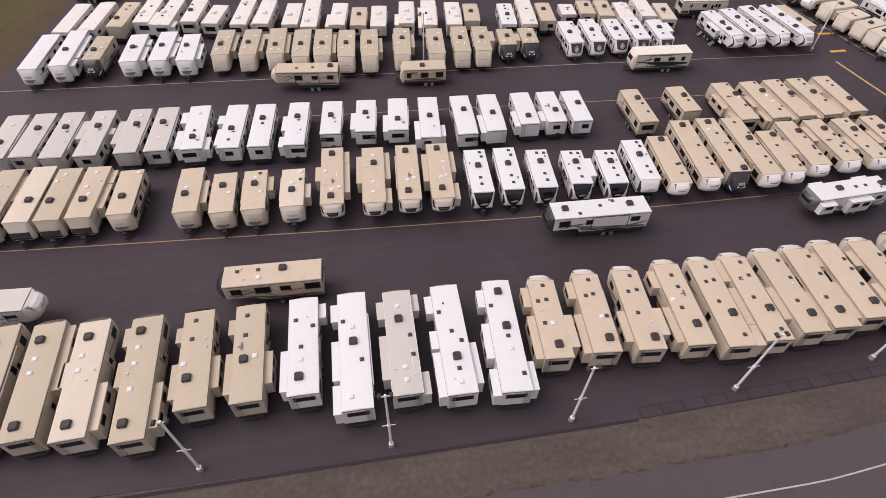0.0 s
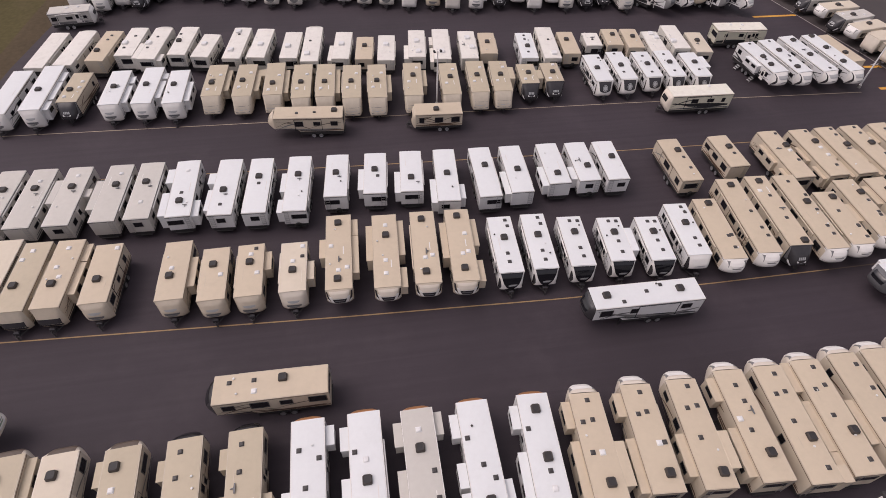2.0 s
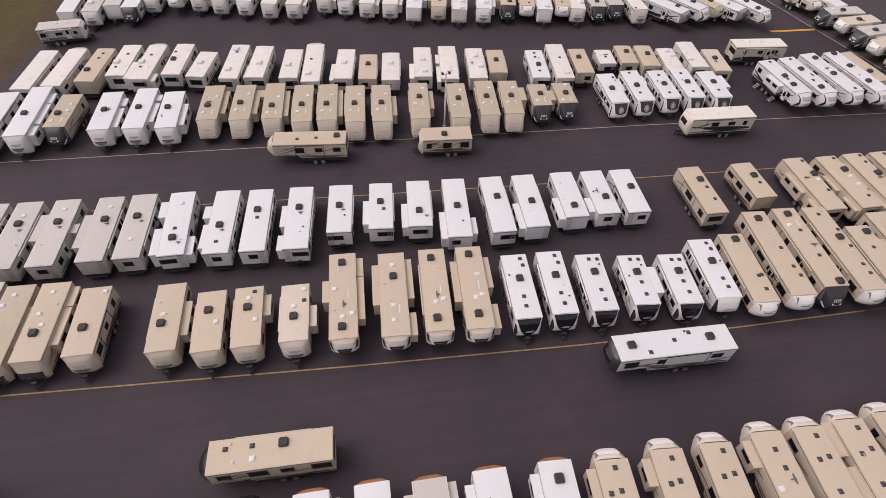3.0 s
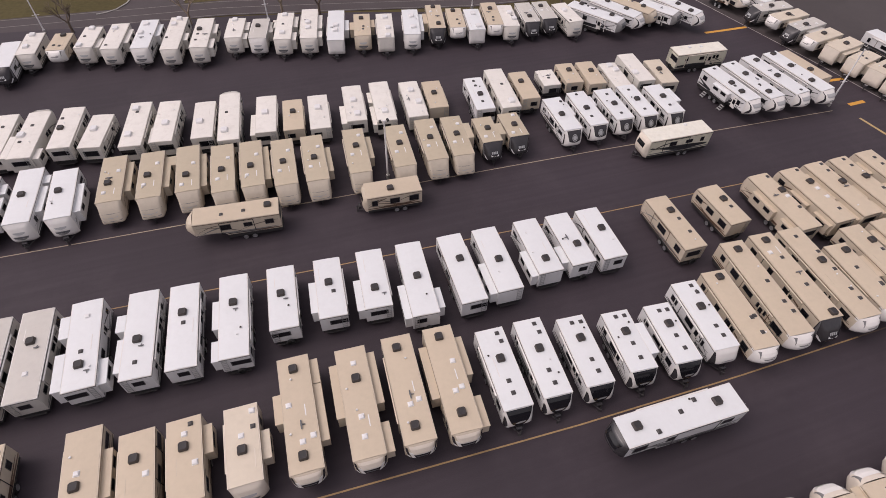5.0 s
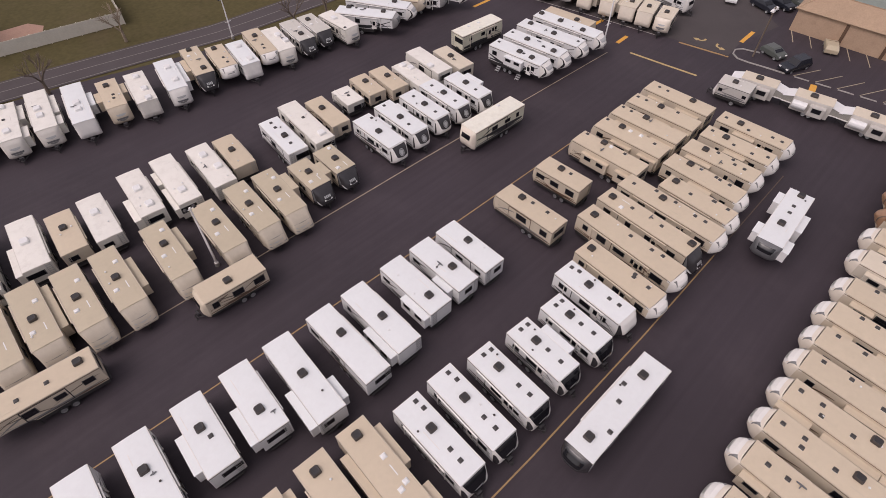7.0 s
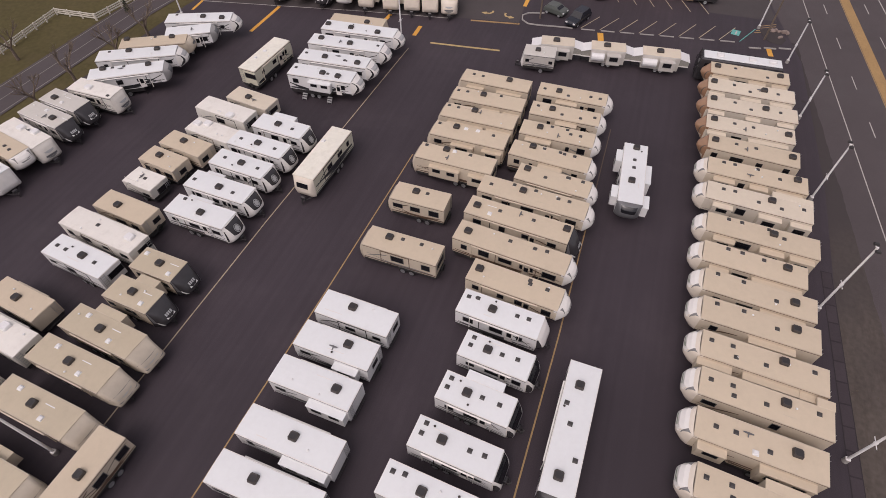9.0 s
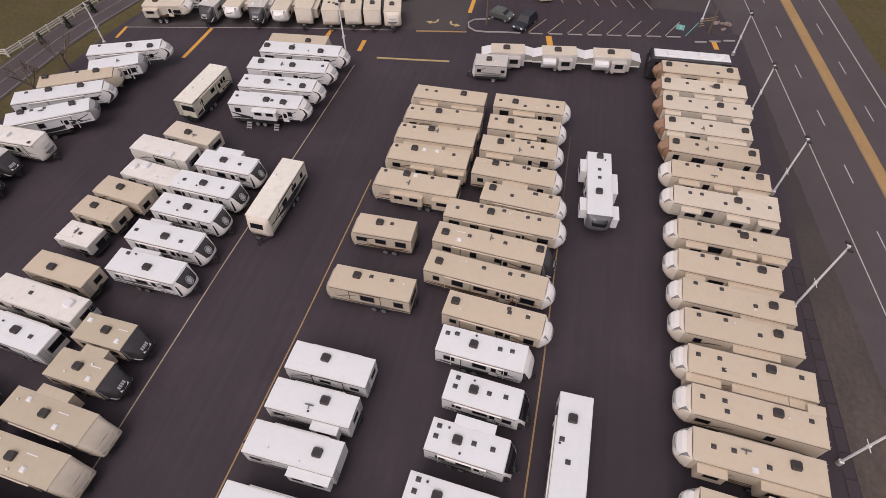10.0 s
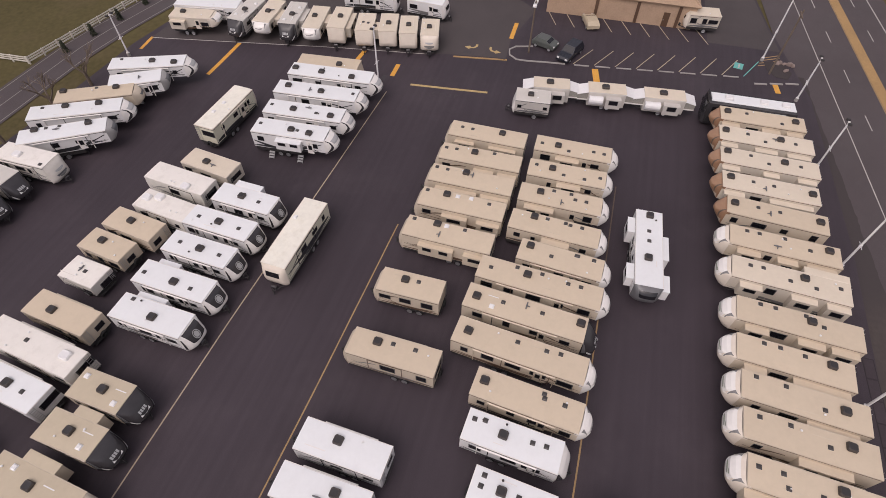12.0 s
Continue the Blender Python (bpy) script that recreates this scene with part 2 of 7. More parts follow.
CANVAS = mat("tent_canvas", (0.3, 0.285, 0.255), 0.9, var=0.15, grain=6, big=1.5)
PALEBARK = mat("pale_bark", (0.3, 0.235, 0.175), 0.9, var=0.3, grain=9, big=1.2, bump=0.4)
BARK = mat("bark", (0.16, 0.122, 0.095), 0.9, var=0.3, grain=9, big=1.2, bump=0.4)


# ---------------- mesh helpers ----------------
def mesh(name, verts, faces, *mats, slots=None, smooth=False):
    me = bpy.data.meshes.new(name)
    me.from_pydata(verts, [], faces)
    for m in mats:
        me.materials.append(m)
    if slots:
        me.polygons.foreach_set("material_index", slots)
    if smooth:
        me.polygons.foreach_set("use_smooth", [True] * len(me.polygons))
    me.update()
    return me


def box(x0, x1, y0, y1, z0, z1, c=0.0, taper=0.0):
    """Box with chamfered upper edges (c) and a narrower top (taper): verts and faces."""
    v = [(x0, y0, z0), (x1, y0, z0), (x1, y1, z0), (x0, y1, z0)]
    if not c and not taper:
        v += [(x0, y0, z1), (x1, y0, z1), (x1, y1, z1), (x0, y1, z1)]
        return v, [(3, 2, 1, 0), (4, 5, 6, 7), (0, 1, 5, 4), (1, 2, 6, 5), (2, 3, 7, 6), (3, 0, 4, 7)]
    t = taper
    v += [(x0 + t, y0 + t, z1 - c), (x1 - t, y0 + t, z1 - c), (x1 - t, y1 - t, z1 - c), (x0 + t, y1 - t, z1 - c)]
    k = t + c
    v += [(x0 + k, y0 + k, z1), (x1 - k, y0 + k, z1), (x1 - k, y1 - k, z1), (x0 + k, y1 - k, z1)]
    f = [(3, 2, 1, 0), (8, 9, 10, 11)]
    for b in (0, 4):
        f += [(b + i, b + (i + 1) % 4, b + 4 + (i + 1) % 4, b + 4 + i) for i in range(4)]
    return v, f


def join(*pieces):
    verts, faces = [], []
    for v, f in pieces:
        k = len(verts)
        verts += v
        faces += [tuple(i + k for i in q) for q in f]
    return verts, faces


def tube(p, q, r0, r1=None, n=8):
    """Tapered tube from p to q: verts and faces."""
    r1 = r0 if r1 is None else r1
    p, q = Vector(p), Vector(q)
    m = (q - p).to_track_quat("Z", "Y").to_matrix()
    v = []
    for o, r in ((p, r0), (q, r1)):
        v += [tuple(o + m @ Vector((r * math.cos(2 * math.pi * i / n), r * math.sin(2 * math.pi * i / n), 0))) for i in range(n)]
    f = [(i, (i + 1) % n, n + (i + 1) % n, n + i) for i in range(n)]
    return v, f + [tuple(range(n - 1, -1, -1)), tuple(range(n, 2 * n))]


def put(name, me, parent=None, m=None, label="", scale=None):
    ob = new(name, me)
    if parent:
        ob.parent = parent
    if m is not None:
        ob.matrix_basis = m
    if scale:
        ob.scale = scale
    if label:
        ob["label"] = label
    return ob


def part(name, vf, material, parent, label="", smooth=False):
    return put(name, mesh(name, vf[0], vf[1], material, smooth=smooth), parent, label=label)


def thing(name, x, y, z, turn, label, category, group="", kind=""):
    ob = new(name)
    ob.matrix_basis = pose(x, y, z, 0, 0, turn)
    return tagged(ob, label, category, group, kind)


# shared small pieces
def wheel_meshes():
    prof = [(0.0, 0.10), (0.26, 0.10), (0.35, 0.07), (0.37, 0.0), (0.35, -0.07), (0.26, -0.10), (0.0, -0.10)]
    n = 14
    v, f = [], []
    for r, w in prof[1:-1]:
        v += [(r * math.cos(2 * math.pi * i / n), w, r * math.sin(2 * math.pi * i / n)) for i in range(n)]
    for k in range(4):
        f += [(k * n + i, k * n + (i + 1) % n, (k + 1) * n + (i + 1) % n, (k + 1) * n + i) for i in range(n)]
    tyre = mesh("tyre", v, f, RUBBER, smooth=True)
    v = [(r * math.cos(2 * math.pi * i / n), w, r * math.sin(2 * math.pi * i / n)) for r, w in ((0.26, 0.095), (0.2, 0.06), (0.08, 0.1)) for i in range(n)]
    v += [(x, -w, z) for x, w, z in v]
    f = []
    for b in (0, 3 * n):
        for k in range(2):
            f += [(b + k * n + i, b + k * n + (i + 1) % n, b + (k + 1) * n + (i + 1) % n, b + (k + 1) * n + i) for i in range(n)]
        f.append(tuple(b + 2 * n + i for i in range(n)))
    return tyre, mesh("rim", v, f, RIM)


TYRE, RIMM = wheel_meshes()


def whole_wheel():
    v = [tuple(p.co) for p in TYRE.vertices]
    k = len(v)
    f = [tuple(q.vertices) for q in TYRE.polygons]
    n = len(f)
    v += [tuple(p.co) for p in RIMM.vertices]
    f += [tuple(i + k for i in q.vertices) for q in RIMM.polygons]
    return mesh("wheel", v, f, RUBBER, RIM, slots=[0] * n + [1] * (len(f) - n))


WHEEL = whole_wheel()


def rings(levels):
    """Rounded-corner box lofted through (half length, half width, corner, z) levels, closed at foot and top."""
    v, f = [], []
    for hx, hy, c, z in levels:
        v += [(hx - c, -hy, z), (hx, -hy + c, z), (hx, hy - c, z), (hx - c, hy, z), (-hx + c, hy, z), (-hx, hy - c, z), (-hx, -hy + c, z), (-hx + c, -hy, z)]
    for k in range(len(levels) - 1):
        f += [(8 * k + i, 8 * k + (i + 1) % 8, 8 * k + 8 + (i + 1) % 8, 8 * k + 8 + i) for i in range(8)]
    return v, f + [tuple(range(7, -1, -1)), tuple(range(8 * len(levels) - 8, 8 * len(levels)))]


def ac_mesh(name, m, m2):
    v, f = rings(((0.42, 0.36, 0.06, 0.0), (0.46, 0.41, 0.1, 0.04), (0.43, 0.38, 0.13, 0.24), (0.36, 0.32, 0.12, 0.3), (0.32, 0.28, 0.11, 0.285), (0.27, 0.23, 0.09, 0.28)))
    return mesh(name, v, f, m, m2, slots=[0] * 32 + [1] * 8 + [0, 1])


AC_DARK = ac_mesh("air_conditioner", DARK, STEEL)
AC_WHITE = ac_mesh("air_conditioner_white", LID, LID)


def vent_mesh(name, m):
    v, f = rings(((0.22, 0.22, 0.02, 0.0), (0.22, 0.22, 0.02, 0.05), (0.195, 0.195, 0.03, 0.05), (0.18, 0.18, 0.05, 0.12), (0.12, 0.12, 0.05, 0.15)))
    return mesh(name, v, f, LID, m, slots=[0] * 8 + [1] * (len(f) - 8))


VENT_DARK, VENT_WHITE = vent_mesh("roof_vent", VENT), vent_mesh("roof_vent_white", LID)


def window_mesh():
    """Unit window in the x-z plane, facing +y: raised frame and recessed pane."""
    v = [(x, y, z) for k, y in ((0.5, 0.0), (0.5, 0.03), (0.44, 0.03), (0.44, 0.012)) for x, z in ((-k, -k), (k, -k), (k, k), (-k, k))]
    f = []
    for b in (0, 4, 8):
        f += [(b + i, b + 4 + i, b + 4 + (i + 1) % 4, b + (i + 1) % 4) for i in range(4)]
    f.append((12, 15, 14, 13))
    return mesh("window", v, f, FRAME, GLASS, slots=[0] * 12 + [1])


WINDOW = window_mesh()


def ladder_mesh():
    return mesh("ladder", *join(tube((0, -0.2, 0), (0, -0.2, 1), 0.02, n=5), tube((0, 0.2, 0), (0, 0.2, 1), 0.02, n=5),
                                *[tube((0, -0.2, z / 7), (0, 0.2, z / 7), 0.015, n=5) for z in range(1, 7)]), ALU)


LADDER = ladder_mesh()
ANTENNA = mesh("antenna", [(-0.05, -0.36, 0.1), (0.05, -0.36, 0.1), (0.07, -0.05, 0.08), (0.3, -0.04, 0.02), (0.3, 0.04, 0.02), (0.07, 0.05, 0.08), (0.05, 0.36, 0.1), (-0.05, 0.36, 0.1), (-0.07, 0.0, 0.02)] + [(-0.04, -0.36, 0.14), (0.04, -0.36, 0.14), (0.06, -0.05, 0.14), (0.3, -0.03, 0.06), (0.3, 0.03, 0.06), (0.06, 0.05, 0.14), (0.04, 0.36, 0.14), (-0.04, 0.36, 0.14), (-0.07, 0.0, 0.14)], [tuple(range(8, -1, -1)), tuple(range(9, 18))] + [(i, (i + 1) % 9, 9 + (i + 1) % 9, 9 + i) for i in range(9)], GREYG)
PIPE = mesh("plumbing_vent", *join(tube((0, 0, 0), (0, 0, 0.1), 0.05, n=8), tube((0, 0, 0.1), (0, 0, 0.15), 0.1, 0.07, n=8)), LID)
PIPED = mesh("plumbing_vent_dark", *join(tube((0, 0, 0), (0, 0, 0.1), 0.05, n=8), tube((0, 0, 0.1), (0, 0, 0.15), 0.1, 0.07, n=8)), DARK)
STEPS = mesh("entry_steps", *join(*[box(-0.3, 0.3, 0.22 * i, 0.22 * i + 0.24, 0.62 - 0.2 * i, 0.65 - 0.2 * i) for i in range(3)], tube((-0.28, 0, 0.64), (-0.28, 0.66, 0.05), 0.02, n=5), tube((0.28, 0, 0.64), (0.28, 0.66, 0.05), 0.02, n=5)), GREYL)

W = 2.46

# front styles: lower edge, (height share, reach) curve, squareness in plan, material, patch (height shares, half width at its foot and top, material), mark
FRONTS = {
    "dome": (1.45, ((0, 0.68), (0.25, 1.04), (0.5, 1.12), (0.75, 1.0), (0.9, 0.72), (0.97, 0.4), (1, 0.1)), 4.6, CREAMG, None, True),
    "sleek": (1.3, ((0, 0.5), (0.2, 1.15), (0.45, 1.3), (0.75, 0.98), (0.92, 0.48), (1, 0.1)), 3.2, GEL, None, True),
    "shell": (1.45, ((0, 0.6), (0.25, 0.92), (0.5, 0.9), (0.75, 0.7), (0.92, 0.4), (1, 0.1)), 2.8, None, (0.55, 0.7, 0.4, 0.46, "grey"), False),
    "bronze": (1.5, ((0, 0.3), (0.3, 0.8), (0.5, 1.02), (0.7, 0.98), (0.88, 0.58), (1, 0.06)), 2.2, BRONZE, (0.52, 0.97, 0.34, 0.7, "copper"), False),
    "red": (1.5, ((0, 0.5), (0.3, 0.62), (0.6, 0.5), (0.85, 0.36), (1, 0.03)), 3.6, COPPER, None, False),
    "rail": (1.5, ((0, 0.45), (0.3, 0.7), (0.55, 0.75), (0.8, 0.64), (0.93, 0.4), (1, 0.03)), 5.0, CREAMG, (0.25, 0.995, 0.72, 0.76, "umber"), False),
    "black": (1.5, ((0, 0.6), (0.3, 0.85), (0.6, 0.75), (0.85, 0.42), (1, 0)), 3.4, CHAR, (0.45, 0.92, 0.6, 0.7, "glass"), False),
    "grey": (1.5, ((0, 0.5), (0.3, 0.78), (0.55, 0.86), (0.76, 0.8), (0.9, 0.58), (0.97, 0.32), (1, 0.05)), 3.6, GREYG, (0.55, 0.92, 0.55, 0.65, "glass"), False),
    "grille": (1.45, ((0, 0.4), (0.25, 0.62), (0.6, 0.56), (0.85, 0.36), (0.95, 0.18), (1, 0.04)), 3.6, None, None, True),
    "vee": (0.85, ((0, 0.5), (0.12, 0.68), (0.45, 0.62), (0.8, 0.36), (0.95, 0.14), (1, 0.04)), 14.0, GEL, None, True),
    "oval": (0.7, ((0, 0.5), (0.2, 0.9), (0.45, 0.84), (0.8, 0.45), (1, 0)), 5.0, GEL, (0.36, 0.965, 0.6, 0.74, "char"), True),
    "pale": (1.5, ((0, 0.5), (0.3, 0.78), (0.55, 0.86), (0.76, 0.8), (0.9, 0.58), (0.97, 0.32), (1, 0.05)), 3.4, GREYP, (0.5, 0.9, 0.5, 0.6, "grey"), False),
    "line": (1.2, ((0, 0.45), (0.2, 0.75), (0.45, 0.68), (0.8, 0.36), (1, 0.02)), 7.0, GEL, None, True),
    "cream": (1.4, ((0, 0.55), (0.25, 0.86), (0.5, 0.9), (0.75, 0.74), (0.9, 0.5), (0.97, 0.28), (1, 0.08)), 3.4, GEL, None, True),
    "night": (0.7, ((0, 0.7), (0.15, 1.2), (0.4, 1.2), (0.75, 0.75), (0.92, 0.32), (1, 0.04)), 5.0, CHAR, None, True),
    "nose": (0.7, ((0, 0.4), (0.2, 0.66), (0.5, 0.6), (0.8, 0.34), (1, 0)), 4.5, None, (0.3, 0.4, 0.5, 0.56, "grey"), True),
    "flat": (0.7, ((0, 0.2), (0.25, 0.36), (0.6, 0.22), (0.9, 0.05), (1, 0)), 12.0, None, None, False),
    "slope": (0.75, ((0, 0.9), (0.06, 1.3), (0.45, 0.98), (0.75, 0.56), (0.92, 0.2), (1, 0)), 16.0, None, None, True),
    "round": (0.7, ((0, 0.3), (0.25, 0.5), (0.55, 0.5), (0.85, 0.3), (1, 0)), 9.0, None, (0.5, 0.75, 0.55, 0.55, "glass"), False),
    "base": (0.7, ((0, 0.4), (0.25, 0.6), (0.6, 0.35), (0.9, 0.08), (1, 0)), 8.0, None, (0.08, 0.5, 0.8, 0.8, "char"), False),
}
PATCHES = {"glass": GLASS, "copper": COPPERHI, "umber": UMBER, "char": CHAR, "grey": GREYG}
GELS = {"white": GEL, "old": OLDG, "light": GEL, "cream": CREAMG, "tan": TANG, "sand": SANDG, "yellow": CREAMG}


def reach(curve, t):
    for (a0, r0), (a1, r1) in zip(curve, curve[1:]):
        if t <= a1:
            k = (t - a0) / (a1 - a0)
            k = k * k * (3 - 2 * k) if a1 == 1 else k
            return r0 + (r1 - r0) * k
    return 0.0


def nose_sheet(x, zb, zt, curve, square, t0, t1, h0, h1, lift, ns=10, nv=9, dip=0.0, mid=0.0):
    """Sheet on a bowed front; h0 and h1 are its half widths (share of the body's) at foot and top, dip lifts its lower corners."""
    v, f = [], []
    for j in range(nv + 1):
        h = h0 + (h1 - h0) * j / nv
        for i in range(ns + 1):
            t = t0 + (t1 - t0) * j / nv + dip * abs(2 * i / ns - 1) ** 1.6 * (1 - j / nv)
            e = reach(curve, t)
            s = mid + (2 * i / ns - 1) * h
            v.append((x + lift + e * (1 - abs(s) ** square), s * W / 2, zb + (zt - zb) * t + lift * 0.5))
    for j in range(nv):
        for i in range(ns):
            k = j * (ns + 1) + i
            f.append((k, k + 1, k + ns + 2, k + ns + 1))
    return v, f


def nose_shape(nose, rows, lift, ns=8):
    """Sheet on a bowed front between two outlines: rows of height share, left and right edge as shares of the half width."""
    x, zb, zt, curve, square = nose
    v, f = [], []
    fine = [rows[0]]
    for p, q in zip(rows, rows[1:]):
        k = max(1, math.ceil((q[0] - p[0]) / 0.06))
        fine += [tuple(p[c] + (q[c] - p[c]) * i / k for c in range(3)) for i in range(1, k + 1)]
    for t, a, b in fine:
        for i in range(ns + 1):
            q = a + (b - a) * i / ns
            v.append((x + lift + reach(curve, t) * (1 - abs(q) ** square), q * W / 2, zb + (zt - zb) * t + lift * 0.5))
    n = ns + 1
    f = [(j * n + i, j * n + i + 1, j * n + n + i + 1, j * n + n + i) for j in range(len(fine) - 1) for i in range(ns)]
    return v, f


def hoop(x0, x1, hw, t, z0, z1):
    """Rectangular rail round a roof: one closed loop of wall thickness t."""
    v = []
    for z in (z0, z1):
        for k in (0, t):
            v += [(x0 + k, -hw + k, z), (x1 - k, -hw + k, z), (x1 - k, hw - k, z), (x0 + k, hw - k, z)]
    f = []
    for i in range(4):
        j = (i + 1) % 4
        f += [(i, j, 8 + j, 8 + i), (4 + j, 4 + i, 12 + i, 12 + j), (8 + i, 8 + j, 12 + j, 12 + i), (j, i, 4 + i, 4 + j)]
    return v, f


def bend(x0, x1, z0, z1, rise, thick, y, side, n=10):
    """Curved stripe on a side wall."""
    v, f = [], []
    for i in range(n + 1):
        t = i / n
        z = z0 + (z1 - z0) * t + rise * math.sin(math.pi * t)
        th = thick * (0.25 + 0.75 * math.sin(math.pi * min(1, t * 1.15 + 0.05)))
        v += [(x0 + (x1 - x0) * t, y, z - th / 2), (x0 + (x1 - x0) * t, y, z + th / 2)]
    for i in range(n):
        q = (2 * i, 2 * i + 2, 2 * i + 3, 2 * i + 1)
        f.append(q if side < 0 else q[::-1])
    return v, f


def cap_marks(front, nose, cp, patch, mark):
    """Trim, decals and lamps on a front cap."""
    def strip(name, t0, t1, h0, h1, lift, material, label="", ns=6, nv=3, dip=0.0, mid=0.0):
        part(name, nose_sheet(*nose, t0, t1, h0, h1, lift, ns, nv, dip=dip, mid=mid), material, cp, label)

    def shape(name, rows, lift, material, label="", k=1):
        part(name, nose_shape(nose, [(t, *sorted((k * a, k * b))) for t, a, b in rows], lift), material, cp, label)

    if front == "night":
        for k in (-1, 1):
            shape("headlamp", ((0.1, 0.6, 0.64), (0.17, 0.66, 0.78), (0.26, 0.78, 0.88), (0.36, 0.86, 0.9)), 0.02, LID, "white crescent lamp", k)
            shape("edge_fold", ((0.3, 0.9, 0.98), (0.6, 0.92, 0.98), (0.97, 0.93, 0.97)), 0.012, GREYG, "", k)
        for i in range(4):
            shape("cap_mark", ((0.5, -0.3 + 0.16 * i, -0.18 + 0.16 * i), (0.62, -0.3 + 0.16 * i, -0.18 + 0.16 * i)), 0.025, GREYL)
        strip("arc", 0.36, 0.385, 0.36, 0.38, 0.025, LID, "thin white arc", 10, 1, dip=0.12)
    elif front == "grille":
        shape("cap_mask", ((0.06, -0.4, 0.4), (0.14, -0.56, 0.56), (0.3, -0.66, 0.66), (0.55, -0.76, 0.76), (0.66, -0.8, 0.8)), 0.012, GEL, "white cap mask")
        shape("brow", ((0.56, -0.5, 0.5), (0.72, -0.68, 0.68), (0.95, -0.78, 0.78)), 0.018, GELS["cream"], "pale centre panel")
        shape("grille", ((0.2, -0.3, 0.3), (0.28, -0.42, 0.42), (0.52, -0.54, 0.54)), 0.024, CHAR, "dark grille panel")
        strip("cap_mark", 0.36, 0.41, 0.34, 0.38, 0.034, GREYG, ns=8, nv=2)
        for k in (-1, 1):
            shape("headlamp_panel", ((0.34, 0.7, 0.88), (0.55, 0.8, 0.95), (0.9, 0.86, 0.98)), 0.02, CHAR, "black corner panel", k)
            shape("headlamp", ((0.14, 0.62, 0.74), (0.24, 0.7, 0.9), (0.36, 0.78, 0.9)), 0.03, LID, "", k)
    elif front in ("cream", "dome"):
        wide = 0.68 if front == "cream" else 0.78
        shape("cap_panel", ((0.42, -0.3, 0.3), (0.5, -wide + 0.12, wide - 0.12), (0.62, -wide, wide), (0.75, -wide, wide), (0.9, -wide, wide), (0.965, -wide, wide)), 0.015, GEL, "flat white panel")
        for k in (-1, 1):
            shape("corner_trim", ((0.6, wide - 0.01, wide + 0.01), (0.75, wide - 0.03, wide + 0.02), (0.9, wide - 0.07, wide + 0.06), (0.965, wide - 0.14, wide + 0.14)), 0.024, SWOOSH["grey"], "dark corner wedge", k)
        mk = SWOOSH["grey"] if front == "cream" else DECALG
        shape("cap_mark", ((0.55, -0.34, 0.3), (0.59, -0.44, 0.42), (0.62, -0.4, 0.1)), 0.022, mk, "muted decal along the panel's foot")
        shape("cap_mark", ((0.65, 0.05, 0.4), (0.69, 0.22, 0.5)), 0.022, mk)
        strip("lower_trim", 0.1, 0.13, 0.9, 0.9, 0.012, GREYP, "", 10, 1)
    elif front == "vee":
        shape("front_window", ((0.06, -0.03, 0.03), (0.12, -0.2, 0.2), (0.24, -0.4, 0.4), (0.45, -0.6, 0.6), (0.72, -0.75, 0.75), (0.985, -0.88, 0.88)), 0.015, GLASS, "black shield-shaped front window")
        shape("cap_mark", ((0.3, -0.2, 0.28), (0.36, -0.3, 0.36), (0.42, -0.05, 0.44)), 0.026, GREYL)
        for k in (-1, 1):
            shape("corner_trim", ((0.08, 0.93, 0.985), (0.3, 0.82, 0.985), (0.5, 0.85, 0.985), (0.72, 0.93, 0.985)), 0.012, CHAR, "black corner panel", k)
    elif front == "sleek":
        for k in (-1, 1):
            shape("corner_trim", ((0.06, 0.84, 0.93), (0.3, 0.7, 0.86), (0.55, 0.66, 0.76), (0.8, 0.7, 0.78), (0.95, 0.82, 0.9)), 0.02, CHAR, "black slash", k)
        shape("cap_window", ((0.66, -0.5, 0.5), (0.74, -0.56, 0.56), (0.86, -0.6, 0.6)), 0.02, GREYL, "pale grey panel")
        shape("cap_mark", ((0.44, -0.3, 0.1), (0.48, -0.4, 0.36), (0.51, 0.0, 0.3)), 0.02, SWOOSH["grey"])
    elif front == "line":
        shape("cap_mark", ((0.34, -0.5, 0.2), (0.38, -0.36, 0.5), (0.42, 0.0, 0.4)), 0.02, GREYL)
        for k in (-1, 1):
            shape("corner_trim", ((0.02, 0.8, 0.985), (0.4, 0.84, 0.985), (0.9, 0.9, 0.985)), 0.012, CHAR, "black corner panel", k)
    elif front == "oval":
        for k in (-1, 1):
            strip("corner_stripe", 0.1, 0.8, 0.03, 0.02, 0.012, CHAR, "", 3, 6, mid=k * 0.955)
    elif front == "bronze":
        for k in (-1, 1):
            strip("edge_fold", 0.3, 0.98, 0.03, 0.05, 0.02, UMBER, "dark folded edge", 2, 5, mid=k * 0.72)
        strip("lower_cap", 0.0, 0.3, 0.86, 0.9, 0.012, TANG, "beige lower cap", 10, 3)
    elif front == "nose":
        strip("cap_window", 0.5, 0.62, 0.4, 0.46, 0.02, GREYL, "pale decal band", 8, 2, dip=0.05)
        strip("cap_mark", 0.2, 0.29, 0.34, 0.4, 0.02, SWOOSH["grey"], ns=8, nv=2, dip=0.05)
    elif front == "slope":
        strip("cap_mark", 0.3, 0.35, 0.62, 0.55, 0.02, GREYL, ns=8, nv=2, dip=0.12, mid=-0.1)
        strip("crease", 0.52, 0.545, 0.9, 0.9, 0.014, SWOOSH["grey"], "thin crease line", 8, 1, dip=0.06)
        strip("crease", 0.16, 0.19, 0.8, 0.7, 0.014, SWOOSH["grey"], "thin crease line", 8, 1, dip=0.1)
    elif mark:
        m0 = patch[0] - 0.09 if patch and patch[0] > 0.4 else 0.24
